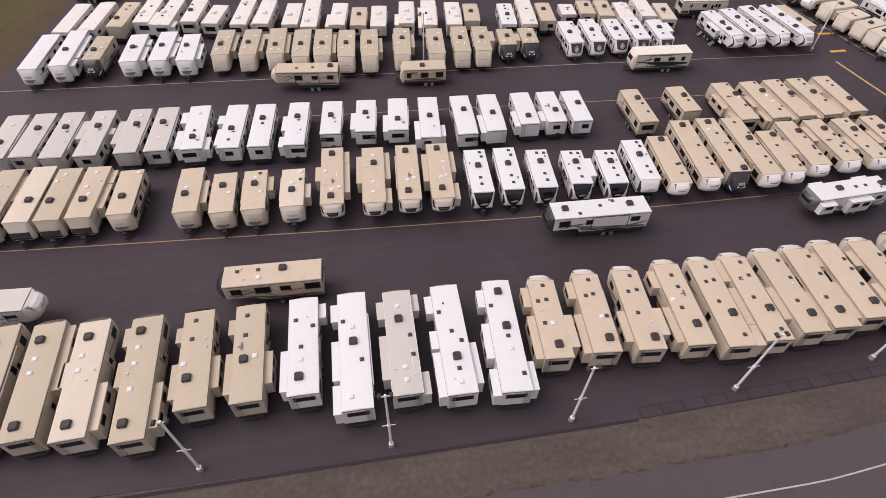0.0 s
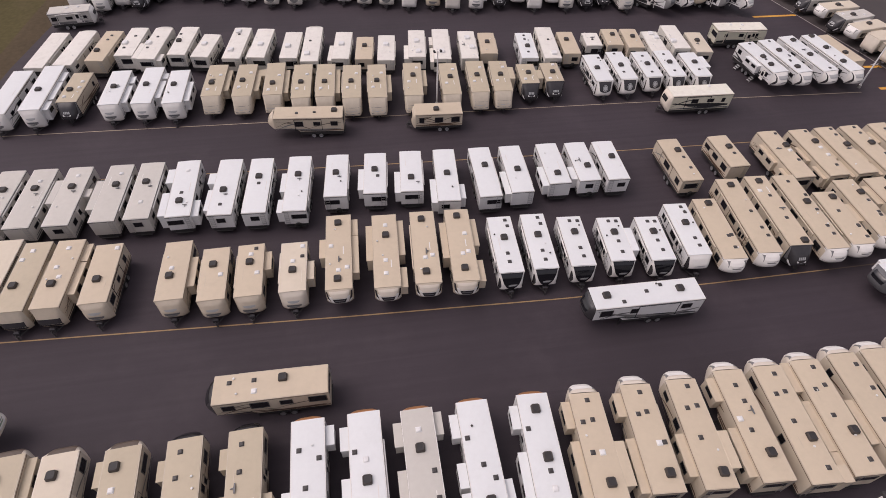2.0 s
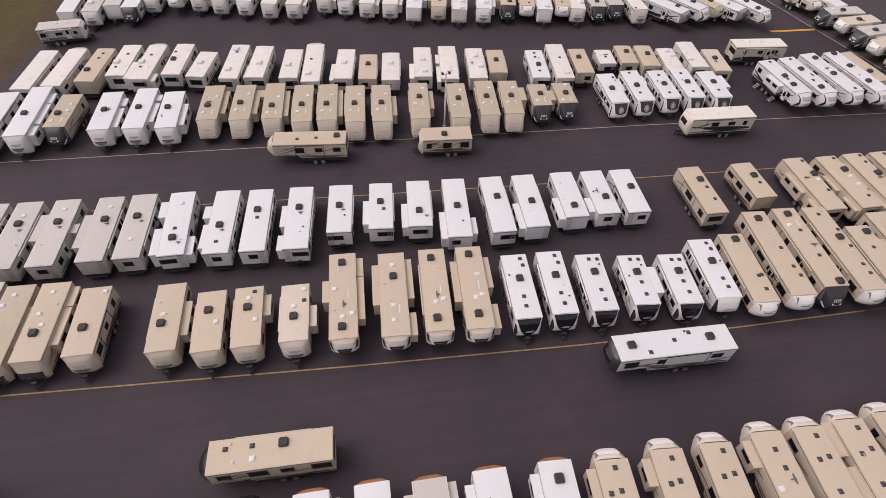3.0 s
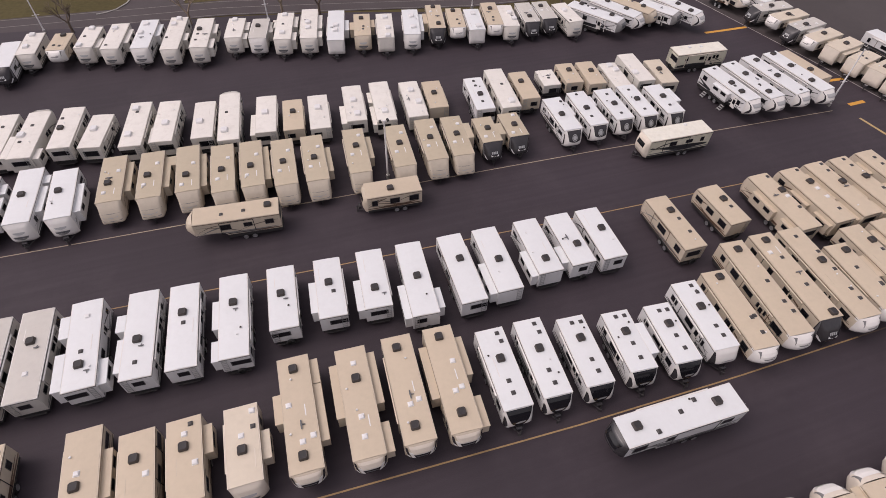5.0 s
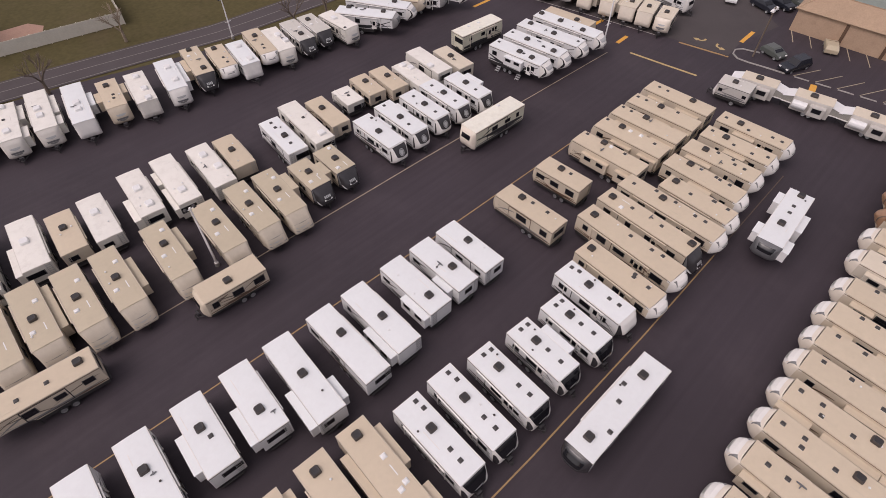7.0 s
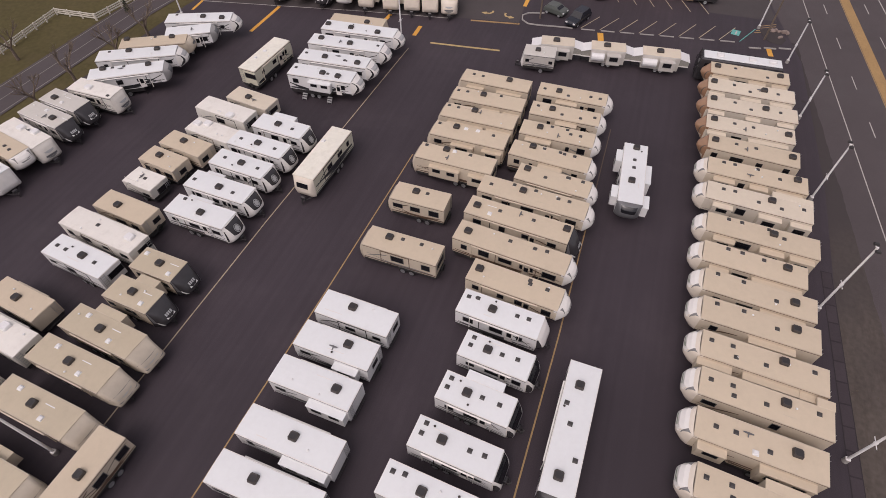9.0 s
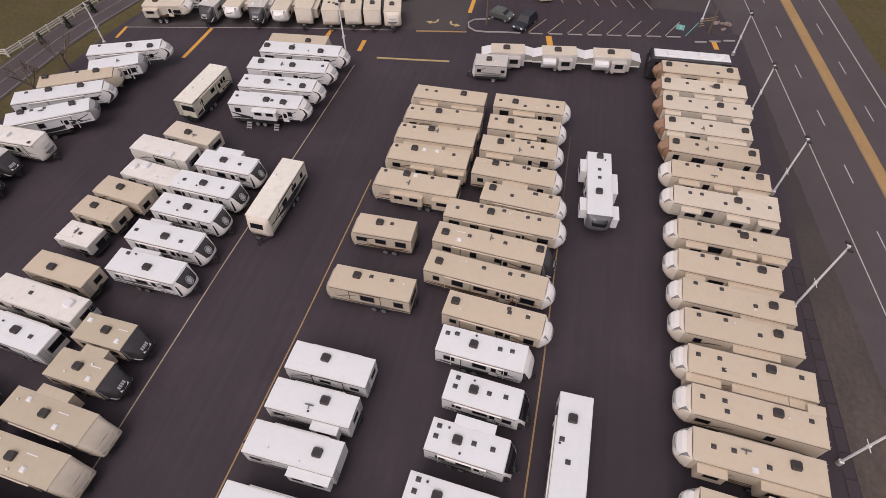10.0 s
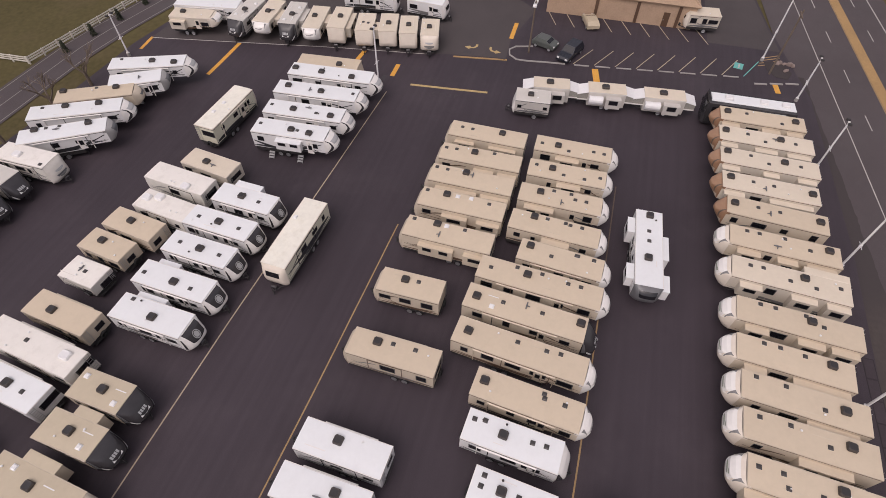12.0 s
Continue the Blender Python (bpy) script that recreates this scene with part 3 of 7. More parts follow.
        strip("cap_mark", m0, m0 + 0.05, 0.42, 0.4, 0.02, SWOOSH["grey"], ns=8, nv=2)


COLOUR_WORDS = {"white": "white", "old": "aged warm-white", "light": "weathered off-white", "cream": "cream", "tan": "beige", "sand": "dull sand-coloured", "yellow": "yellowed white"}
FRONT_WORDS = {"dome": "rounded pale cap", "sleek": "raked white cap, black slashes", "bronze": "bronze cap", "red": "reddish-brown cap", "rail": "bronze-faced cream cap", "shell": "rounded body-coloured cap",
               "black": "black cap", "grey": "grey cap", "pale": "pale grey cap", "grille": "white nose with dark centre", "vee": "dark V-shaped front window", "oval": "dark oval front window",
               "line": "white nose with grey lines", "cream": "rounded white cap, dark corners", "night": "black nose", "nose": "rounded nose", "flat": "plain sloping nose", "slope": "long sloping nose", "round": "curved nose", "base": "black lower nose"}


def trailer(row, x, y, turn, length, height, front, colour, acs=(), lids=(), white_lids=(), slides=(), seed=0, steps=()):
    """A parked trailer: x, y of its roof's middle, the way its nose points, roof length and height; roof pieces as (ahead, left), slide-outs as (side, from, to, flush)."""
    rnd = random.Random(seed)
    fifth = front in ("dome", "sleek", "shell", "pale", "bronze", "red", "rail", "black", "grey", "cream", "grille")
    n = len(slides)
    words = ["", "one slide-out", "two slide-outs", "three slide-outs", "four slide-outs"][min(n, 4)]
    label = f"{COLOUR_WORDS[colour]} {'fifth-wheel' if fifth else 'travel'} trailer, {FRONT_WORDS[front]}" + (f", {words}" if n else "")
    th = thing("fifth_wheel_trailer" if fifth else "travel_trailer", x, y, 0, turn, label, "trailer", row)
    L, H = length / 2, height
    zb = 1.05 if fifth else 0.95
    shown_rear = row not in ('front of the middle rows', 'front of the far rows', 'roadside row', 'trailers across the drive')
    far = row in ("back of the middle rows", "front of the middle rows", "trailers by the exit", 'front of the far rows', 'older trailers', 'roadside row', 'trailers across the drive')
    side, roof = SIDE[colour], ROOF[colour]
    c = 0.07
    st = [(-L, zb), (L - 3.0, zb), (L - 2.65, 1.5), (L, 1.5)] if fifth else [(-L, zb), (L, zb)]
    v, f = [], []
    for sx, sz in st:
        v += [(sx, -W / 2, sz), (sx, -W / 2, H - c), (sx, -W / 2 + c, H), (sx, W / 2 - c, H), (sx, W / 2, H - c), (sx, W / 2, sz)]
    for k in range(len(st) - 1):
        f += [(6 * k + i, 6 * k + (i + 1) % 6, 6 * k + 6 + (i + 1) % 6, 6 * k + 6 + i) for i in range(6)]
    f += [tuple(range(5, -1, -1)), tuple(range(6 * len(st) - 6, 6 * len(st)))]
    part("body", (v, f), side, th)
    # crowned roof sheet with edge rails
    v, f = [], []
    for i, s in enumerate((-1, -0.5, 0, 0.5, 1)):
        v += [(-L + 0.03, s * (W / 2 - 0.05), H + 0.02 + 0.035 * (1 - s * s)), (L + 0.02, s * (W / 2 - 0.05), H + 0.02 + 0.035 * (1 - s * s))]
    f += [(2 * i, 2 * i + 1, 2 * i + 3, 2 * i + 2) for i in range(4)]
    k = len(v)
    v += [(-L + 0.03, -W / 2 + 0.05, H - 0.01), (L + 0.02, -W / 2 + 0.05, H - 0.01), (L + 0.02, W / 2 - 0.05, H - 0.01), (-L + 0.03, W / 2 - 0.05, H - 0.01)]
    f += [(0, k, k + 1, 1), (8, 9, k + 2, k + 3), (0, 2, 4, 6, 8, k + 3, k), (1, k + 1, k + 2, 9, 7, 5, 3)]
    part("roof", (v, f), roof, th)
    if length > 4 and row not in ("older trailers", "trailers across the drive"):
        part("gutter", hoop(-L - 0.02, L - 0.02, W / 2 + 0.022, 0.06, H - 0.16, H - 0.105), SWOOSH["brown"] if colour in ("tan", "sand", "cream") else SWOOSH["black"], th)
    part("roof_rail", hoop(-L - 0.015, L + 0.012, W / 2 + 0.015, 0.055, H - 0.1, H + 0.012), GELS[colour], th)
    fz, curve, square, fm, patch, mark = FRONTS[front]
    fm = fm or GELS[colour]
    if front == "dome" and colour in ("white", "old"):
        fm = GELS[colour]
    cap = nose_sheet(L, fz, H, curve, square, 0, 1, 1, 1, 0.0, 14, 7 if front == "bronze" else 12)
    foot = tuple(range(14, -1, -1))
    cap = (cap[0], cap[1] + [foot])
    cp = part("front_cap", cap, fm, th, smooth=front != "bronze", label=FRONT_WORDS[front])
    nose = (L, fz, H, curve, square)
    if patch:
        a0, a1, h0, h1, pm = patch
        dip = 0.1 if front == "oval" else 0.0
        part("front_window" if pm == "glass" else "cap_panel", nose_sheet(*nose, a0, a1, h0, h1, 0.015, dip=dip), PATCHES[pm], cp, smooth=pm != "copper")
    if front == "oval":
        v, f = [], []
        for k, r in enumerate((0.0, 0.19, 0.23, 0.28)):
            for i in range(16):
                q = 2 * math.pi * i / 16
                t = 0.62 + r * 0.7 * math.sin(q)
                sx = r * math.cos(q)
                v.append((L + 0.03 + reach(curve, t) * (1 - abs(sx) ** square), sx * W / 2, fz + (H - fz) * t + 0.015))
        f = [(16 * k + i, 16 * k + (i + 1) % 16, 16 * k + 16 + (i + 1) % 16, 16 * k + 16 + i) for k in (0, 2) for i in range(16)]
        part("emblem", (v, f), GREYL, cp)
    cap_marks(front, nose, cp, patch, mark)
    if front in ("dome", "bronze", "rail", "grey", "pale", "cream"):
        part("cap_band", box(L - 0.3, L + 0.03, -W / 2 - 0.02, W / 2 + 0.02, H - 0.3, H + 0.008, 0.03), fm, cp) if front != "rail" else None
    # running gear
    rear = st[1][0] if fifth else L
    part("chassis", join(box(-L + 0.1, rear - 0.05, -W / 2 + 0.12, W / 2 - 0.12, 0.5, zb + 0.02), box(-L - 0.07, -L + 0.08, -0.85, 0.85, 0.45, 0.55)), STEEL, th)
    ax = -0.1 * length
    for dx in ((-0.45, 0.45) if length > 4.5 else (0,)):
        for s in (-1, 1):
            wh = put("wheel", WHEEL if far else TYRE, th, Matrix.Translation((ax + dx, s * (W / 2 - 0.12), 0.37)))
            if not far:
                put("rim", RIMM, wh)
    if fifth:
        part("pin_box", join(box(L - 1.2, L - 0.5, -0.25, 0.25, 1.15, 1.52), tube((L - 0.7, 0, 1.0), (L - 0.7, 0, 1.3), 0.06, n=8)), STEEL, th)
        for s in (-1, 1):
            part("landing_leg", join(tube((L - 2.95, s * 0.95, 0.05), (L - 2.95, s * 0.95, 0.8), 0.05, n=6), box(L - 3.07, L - 2.83, s * 0.95 - 0.1, s * 0.95 + 0.1, 0, 0.04)), STEEL, th)
    else:
        part("hitch", join(tube((L - 0.1, -0.85, 0.5), (L + 1.2, 0, 0.5), 0.05, n=5), tube((L - 0.1, 0.85, 0.5), (L + 1.2, 0, 0.5), 0.06, n=5), tube((L + 1.05, 0, 0.02), (L + 1.05, 0, 0.8), 0.04, n=6), box(L + 0.95, L + 1.15, -0.12, 0.12, 0, 0.03)), STEEL, th)
        tank = "tank_cover"
        part(tank, box(L + 0.6, L + 0.92, -0.28, 0.28, 0.52, 0.92, 0.08, 0.02), CHAR, th)
    # roof pieces
    old = row in ("older trailers", "roadside row")
    for u, w in acs:
        put("air_conditioner", AC_DARK, th, pose(u, w, H + 0.04, 0, 0, rnd.uniform(-2, 2)), scale=(0.79, 0.86, 1))
    for u, w in lids:
        if front == "flat" and colour in ("white", "light") and acs and abs(u - acs[0][0]) < 1.0:
            put("antenna", ANTENNA, th, pose(u, w, H + 0.04, 0, 0, rnd.choice((0, 180))), "dark folded roof antenna", scale=(0.8, 0.62, 1))
            continue
        put("roof_vent", VENT_DARK, th, pose(u, w, H + 0.03, 0, 0, rnd.uniform(-2, 2)), scale=(0.86, 0.86, 1))
    for u, w in white_lids:
        if old:
            put("air_conditioner", AC_WHITE, th, pose(u, w, H + 0.03, 0, 0, rnd.uniform(-2, 2)), "white shrouded air conditioner")
        else:
            put("roof_vent", VENT_WHITE, th, pose(u, w, H + 0.03, 0, 0, rnd.uniform(-2, 2)), "white roof vent lid")
    for _ in range(rnd.choice((0, 1, 2))):
        put("plumbing_vent", PIPED if colour == "white" and rnd.random() < 0.5 else PIPE, th, pose(rnd.uniform(-0.4, 0.35) * length, rnd.choice((-1, 1)) * rnd.uniform(0.3, 0.9), H + 0.03))
    if rnd.random() < 0.25:
        put("antenna", ANTENNA, th, pose(rnd.uniform(-0.1, 0.15) * length, rnd.uniform(-0.6, 0.6), H + 0.04, 0, 0, rnd.choice((0, 0, 90))))
    if front in ("slope", "night", "grille") and acs:
        u0 = acs[0][0] + (0.9 if front != "grille" else 3.2)
        # Pale strip draws the long white highlight by the air conditioner.
        part("sealed_seam", box(u0, u0 + 0.95, 0.42, 0.5, H + 0.03, H + 0.06), LID, th, "pale strip standing in for a long white roof highlight")
        for du, dw in ((-1.9, 0.6), (1.5, -0.55)):
            if front != "grille" and abs(acs[0][0] + du) < L - 0.5:
                put("roof_vent", VENT_WHITE, th, pose(acs[0][0] + du, dw, H + 0.03), "white roof vent lid")
    elif rnd.random() < 0.55:
        u, s = rnd.uniform(-0.3, 0.2) * length, rnd.choice((-1, 1)) * rnd.uniform(0.5, 0.85)
        # Slim raised streak in the trim colour, randomly placed.
        part("wiring_trunk", box(u, u + rnd.uniform(0.7, 1.8), s - 0.03, s + 0.03, H + 0.03, H + 0.055), GELS[colour], th)
    # slide-outs
    taken = {1: [], -1: []}
    for s, u0, u1, flush in slides:
        taken[s].append((u0, u1))
        d = 0.62 if not flush else 0.72
        zt = H - 0.02 if flush else H - 0.42
        if front == "round" and not flush:
            d, zt = 0.46, H - 0.6
        z0 = zb + 0.18
        if fifth and u1 > L - 2.7:
            z0 = 1.6
        ya, yb = sorted((s * (W / 2 - 0.05), s * (W / 2 + d)))
        so = part("slide_out", box(u0, u1, ya, yb, z0, zt), side, th)
        if s > 0:
            part("slide_roof", box(u0 - 0.04, u1 + 0.04, W / 2, yb + 0.05, zt, zt + 0.05, 0.02), roof, so)
        else:
            part("slide_roof", box(u0 - 0.04, u1 + 0.04, ya - 0.05, -W / 2, zt, zt + 0.05, 0.02), roof, so)
        ww = min(1.6, (u1 - u0) * 0.55)
        if u1 - u0 > 1.0:
            for off in ((0,) if u1 - u0 < 2.6 else (-0.24 * (u1 - u0), 0.24 * (u1 - u0))):
                put("window", WINDOW, so, Matrix.Translation(((u0 + u1) / 2 + off, s * (W / 2 + d + 0.002), (z0 + zt) / 2 + 0.25)) @ pose(0, 0, 0, 0, 0, 0 if s > 0 else 180), scale=(ww if u1 - u0 < 2.6 else ww * 0.55, 1, min(0.6, (zt - z0) * 0.35)))
    # windows and door on the free stretches
    def free(s, u, half):
        return all(u + half < a or u - half > b for a, b in taken[s])
    more = 0.26 if front in ("rail", "black") else 0.13 if colour in ("tan", "cream") else 0.0
    for s in (1, -1):
        k = max(3, int(length / 2.1))
        for i in range(k):
            u = -L + (i + 0.5) * length / k + rnd.uniform(-0.25, 0.25)
            wd = rnd.choice((0.5, 0.75, 0.95, 1.2)) + more
            if rnd.random() < 0.8 and free(s, u, wd / 2 + 0.1) and abs(u) < L - 0.5:
                put("window", WINDOW, th, Matrix.Translation((u, s * (W / 2 + 0.002), H - 0.85)) @ pose(0, 0, 0, 0, 0, 0 if s > 0 else 180), scale=(wd, 1, rnd.choice((0.42, 0.5, 0.62)) + more))
        shade = SWOOSH[{"white": "black", "old": "grey", "light": "grey", "cream": "brown", "tan": "brown", "sand": "brown", "yellow": "black"}[colour] if rnd.random() < 0.8 else "grey"]
        yy = s * (W / 2 + 0.004)
        z1 = 1.35 + rnd.uniform(-0.15, 0.2)
        part("side_stripe", join(bend(-L + 0.3, L - 0.2, z1, z1 + rnd.uniform(-0.2, 0.5), rnd.uniform(-0.3, 0.1), {"white": 0.26, "yellow": 0.6}.get(colour, 0.18), yy, s), bend(-L * 0.6, L - 0.4, z1 - 0.3, z1 + 0.55, rnd.uniform(-0.4, 0.0), 0.14, yy, s), bend(L * 0.3, L - 0.1, z1 + 0.9, z1 - 0.1, rnd.uniform(0.1, 0.3), 0.16, yy, s)), shade, th)
        part("skirt", bend(-L + 0.02, rear - 0.02, zb + 0.16, zb + 0.16, 0, 0.3, s * (W / 2 + 0.003), s, 2), GREYG if colour not in ("tan", "sand") else SWOOSH["brown"], th)
        if fifth and colour == "white":
            part("side_graphic", join(bend(-L * 0.3, L - 0.3, 1.3, H - 0.5, -0.35, 0.42, s * (W / 2 + 0.006), s), bend(-L + 0.1, -L * 0.1, 1.9, 1.25, -0.2, 0.3, s * (W / 2 + 0.006), s)), SWOOSH["grey" if s > 0 else "black"], th)
        if row == "trailers left in the lanes" and colour == "tan":
            part("side_graphic", join(bend(-L * 0.95, L * 0.1, 2.3, 1.3, 0.25, 0.1, s * (W / 2 + 0.006), s), bend(-L * 0.1, L - 0.3, 1.25, H - 0.55, 0.3, 0.12, s * (W / 2 + 0.006), s), bend(L * 0.35, L - 0.15, H - 0.5, 1.7, 0.25, 0.1, s * (W / 2 + 0.006), s)), UMBER, th)
        # outline of a closed slide-out
        u = rnd.uniform(-0.12, 0.12) * length
        half = min(2.0, 0.2 * length)
        if length > 6 and free(s, u, half + 0.1) and rnd.random() < 0.75:
            y0, y1 = sorted((s * (W / 2 + 0.001), s * (W / 2 + 0.02)))
            zt, z0 = H - 0.28, zb + 0.12
            part("slide_seal", join(box(u - half, u + half, y0, y1, zt, zt + 0.07), box(u - half, u + half, y0, y1, z0, z0 + 0.05), box(u - half, u - half + 0.07, y0, y1, z0 + 0.05, zt), box(u + half - 0.07, u + half, y0, y1, z0 + 0.05, zt)), CHAR if rnd.random() < 0.6 else SWOOSH["brown"], th)
    door = -1
    du = next((u for u in (0.18 * length, -0.2 * length, 0.3 * length, -0.05 * length, 0.4 * length) if free(door, u, 0.45)), None)
    if du is not None:
        dr = part("door", box(du - 0.36, du + 0.36, -W / 2 - 0.03, -W / 2 + 0.01, zb + 0.1, H - 0.3), GELS[colour], th)
        part("handle", box(du + 0.24, du + 0.3, -W / 2 - 0.07, -W / 2 - 0.03, 1.5, 1.65), STEEL, dr)
        put("window", WINDOW, dr, Matrix.Translation((du, -W / 2 - 0.031, 2.0)) @ pose(0, 0, 0, 0, 0, 180), scale=(0.42, 1, 0.6))
    if length > 5.5 and not taken[door]:
        part("awning", join(tube((-0.32 * length, -W / 2 - 0.09, H - 0.22), (0.3 * length, -W / 2 - 0.09, H - 0.22), 0.075, n=8), box(-0.32 * length, -0.32 * length + 0.06, -W / 2 - 0.09, -W / 2 - 0.02, 1.0, H - 0.25), box(0.3 * length - 0.06, 0.3 * length, -W / 2 - 0.09, -W / 2 - 0.02, 1.0, H - 0.25)), GELS[colour], th, "rolled awning")
    if steps:
        for u in steps:
            put("entry_steps", STEPS, th, Matrix.Translation((u, -W / 2 - 0.02, 0)) @ pose(0, 0, 0, 0, 0, 180))
    # rear wall
    if shown_rear and (fifth or rnd.random() < 0.8):
        put("window", WINDOW, th, pose(-L - 0.002, 0 if fifth else rnd.choice((-0.4, 0, 0.4)), H - 0.85 if not fifth else H - 0.75, 0, 0, 90), scale=(1.75 if fifth else 1.65 if front == "round" else rnd.choice((0.9, 1.6)), 1, 0.72 if front == "round" else 0.6))
    if shown_rear:
        put("ladder", LADDER, th, Matrix.Translation((-L - 0.08, 0.85 * rnd.choice((-1, 1)), 1.0)), scale=(1, 1, H - 0.95))
    if not fifth and rnd.random() < 0.4:
        put("spare_wheel", TYRE, th, pose(-L - 0.16, -0.2, 0.85, 0, 0, 90))
    return th


# ---------------- ground, roads, markings ----------------
def sheet(name, pts, z, material, label, category, thick=0.0, kind="structure"):
    """Flat polygon; thick drops a skirt round its edge."""
    bm = bmesh.new()
    face = bm.faces.new([bm.verts.new((x, y, z)) for x, y in pts])
    if face.normal.z < 0:
        face.normal_flip()
    if thick:
        n = len(pts)
        top = list(face.verts)
        low = [bm.verts.new((v.co.x, v.co.y, z - thick)) for v in top]
        for i in range(n):
            bm.faces.new((top[i], low[i], low[(i + 1) % n], top[(i + 1) % n]))
    bmesh.ops.triangulate(bm, faces=[f for f in bm.faces if len(f.verts) > 4])
    bmesh.ops.recalc_face_normals(bm, faces=bm.faces[:])
    me = bpy.data.meshes.new(name)
    bm.to_mesh(me)
    bm.free()
    me.materials.append(material)
    return tagged(new(name, me), label, category, kind=kind)


def near_line(x):
    """The highway's near edge line."""
    k = max(0.0, x - 33)
    return 10.3 + 0.095 * k * (k + 2) / (k + 4)


def band(name, x0, x1, off0, off1, z, material, label, category, step=6.0, line=near_line):
    """Strip that follows a line at two offsets."""
    n = max(1, int((x1 - x0) / step))
    v, f = [], []
    for i in range(n + 1):
        x = x0 + (x1 - x0) * i / n
        v += [(x, line(x) + off0, z), (x, line(x) + off1, z)]
    f = [(2 * i, 2 * i + 2, 2 * i + 3, 2 * i + 1) for i in range(n)]
    if off1 < off0:
        f = [q[::-1] for q in f]
    return tagged(new(name, mesh(name, v, f, material)), label, category, kind="structure")


def north_line(x):
    pts = ((-900, 165.0), (-60, 128.8), (-24.7, 126.4), (-4, 124.9), (18, 120.6), (36, 116.8), (55, 115.6), (72, 114.8), (85, 111.8), (130, 99.2), (900, -110.0))
    for (a0, b0), (a1, b1) in zip(pts, pts[1:]):
        if x <= a1:
            return b0 + (b1 - b0) * (x - a0) / (a1 - a0)
    return pts[-1][1]


def ground_mesh():
    """Gently uneven land out to the horizon, finer near the lot."""
    xs = [-2600, -1200, -600, -300, -180, -120] + [-90 + 15 * i for i in range(17)] + [190, 260, 400, 800, 1500, 2600]
    ys = [-2600, -1200, -500, -220, -100, -50] + [-20 + 15 * i for i in range(14)] + [220, 280, 400, 800, 1500, 2600]
    v, f = [], []
    for y in ys:
        for x in xs:
            far = max(0, abs(x - 20) - 120, abs(y - 65) - 120)
            z = -0.12 + (noise.noise((x * 0.004, y * 0.004, 0)) * min(6, far * 0.02) if far > 0 else 0)
            v.append((x, y, z))
    n = len(xs)
    for j in range(len(ys) - 1):
        for i in range(n - 1):
            f.append((j * n + i, j * n + i + 1, (j + 1) * n + i + 1, (j + 1) * n + i))
    return mesh("ground", v, f, GRASS)


tagged(new("ground", ground_mesh()), "dull brownish-green grass land round the lot", "ground", kind="structure")
sheet("pavement", [(-49.59, 18.08), (4.68, 17.15), (20.44, 17.2), (45.88, 17.8), (61.53, 17.44), (87.05, 18.36), (104.02, 22.11), (159.17, 30.63), (161.00, 92.34), (131.09, 95.39), (85.14, 106.30), (73.00, 108.54), (52.83, 109.57), (38.28, 111.41), (13.36, 118.03), (-4.20, 121.52), (-24.55, 123.70), (-44.0, 126.14), (-46.2, 105.0), (-48.2, 92.0), (-49.2, 78.6)], 0.0,
      ASPHALT, "dark asphalt sales lot with faint tyre marks", "parking lot", 0.12)
sheet("pavement", [(75.30, 106.98), (80.66, 80.82), (82.84, 68.22), (83.64, 64.78), (84.75, 57.75), (89.88, 58.09), (98.85, 56.04), (103.01, 61.02), (129.92, 58.03), (131.08, 94.88), (85.13, 106.00)], 0.004, OLDTAR, "older greyish asphalt of the drive", "driveway")
sheet("pavement", [(97.28, 31.01), (97.61, 21.17), (104.03, 22.39), (116.06, 24.36), (116.19, 31.40)], 0.004, OLDTAR, "older greyish asphalt beside the shop", "driveway")
sheet("pavement", [(116.07, 24.36), (158.17, 30.63), (158.88, 57.03), (116.89, 57.03)], 0.004, OLDTAR, "older greyish asphalt beside the shop", "driveway")
band("road", -900, 900, 5.0, -14.2, -0.045, ROADTAR, "four-lane asphalt highway beside the lot", "road", 12)


def verge_mesh(x0, x1, step):
    """Strip beside the highway with an uneven road-side edge and a rough surface."""
    n = int((x1 - x0) / step)
    v, f = [], []
    for i in range(n + 1):
        x = x0 + (x1 - x0) * i / n
        low = 2.95 + 0.28 * noise.noise((x * 0.35, 3.0, 0)) + 0.12 * noise.noise((x * 1.7, 8.0, 0))
        for k in range(7):
            off = low + (7.25 - low) * k / 6
            z = -0.036 + (0.05 * abs(noise.noise((x * 0.6, off * 1.4, 5.0))) + 0.012 if 0 < k < 6 else 0.0)
            v.append((x, near_line(x) + off, z))
    f = [(7 * i + k, 7 * i + 7 + k, 7 * i + 8 + k, 7 * i + 1 + k) for i in range(n) for k in range(6)]
    return mesh("verge", v, f, DIRT)


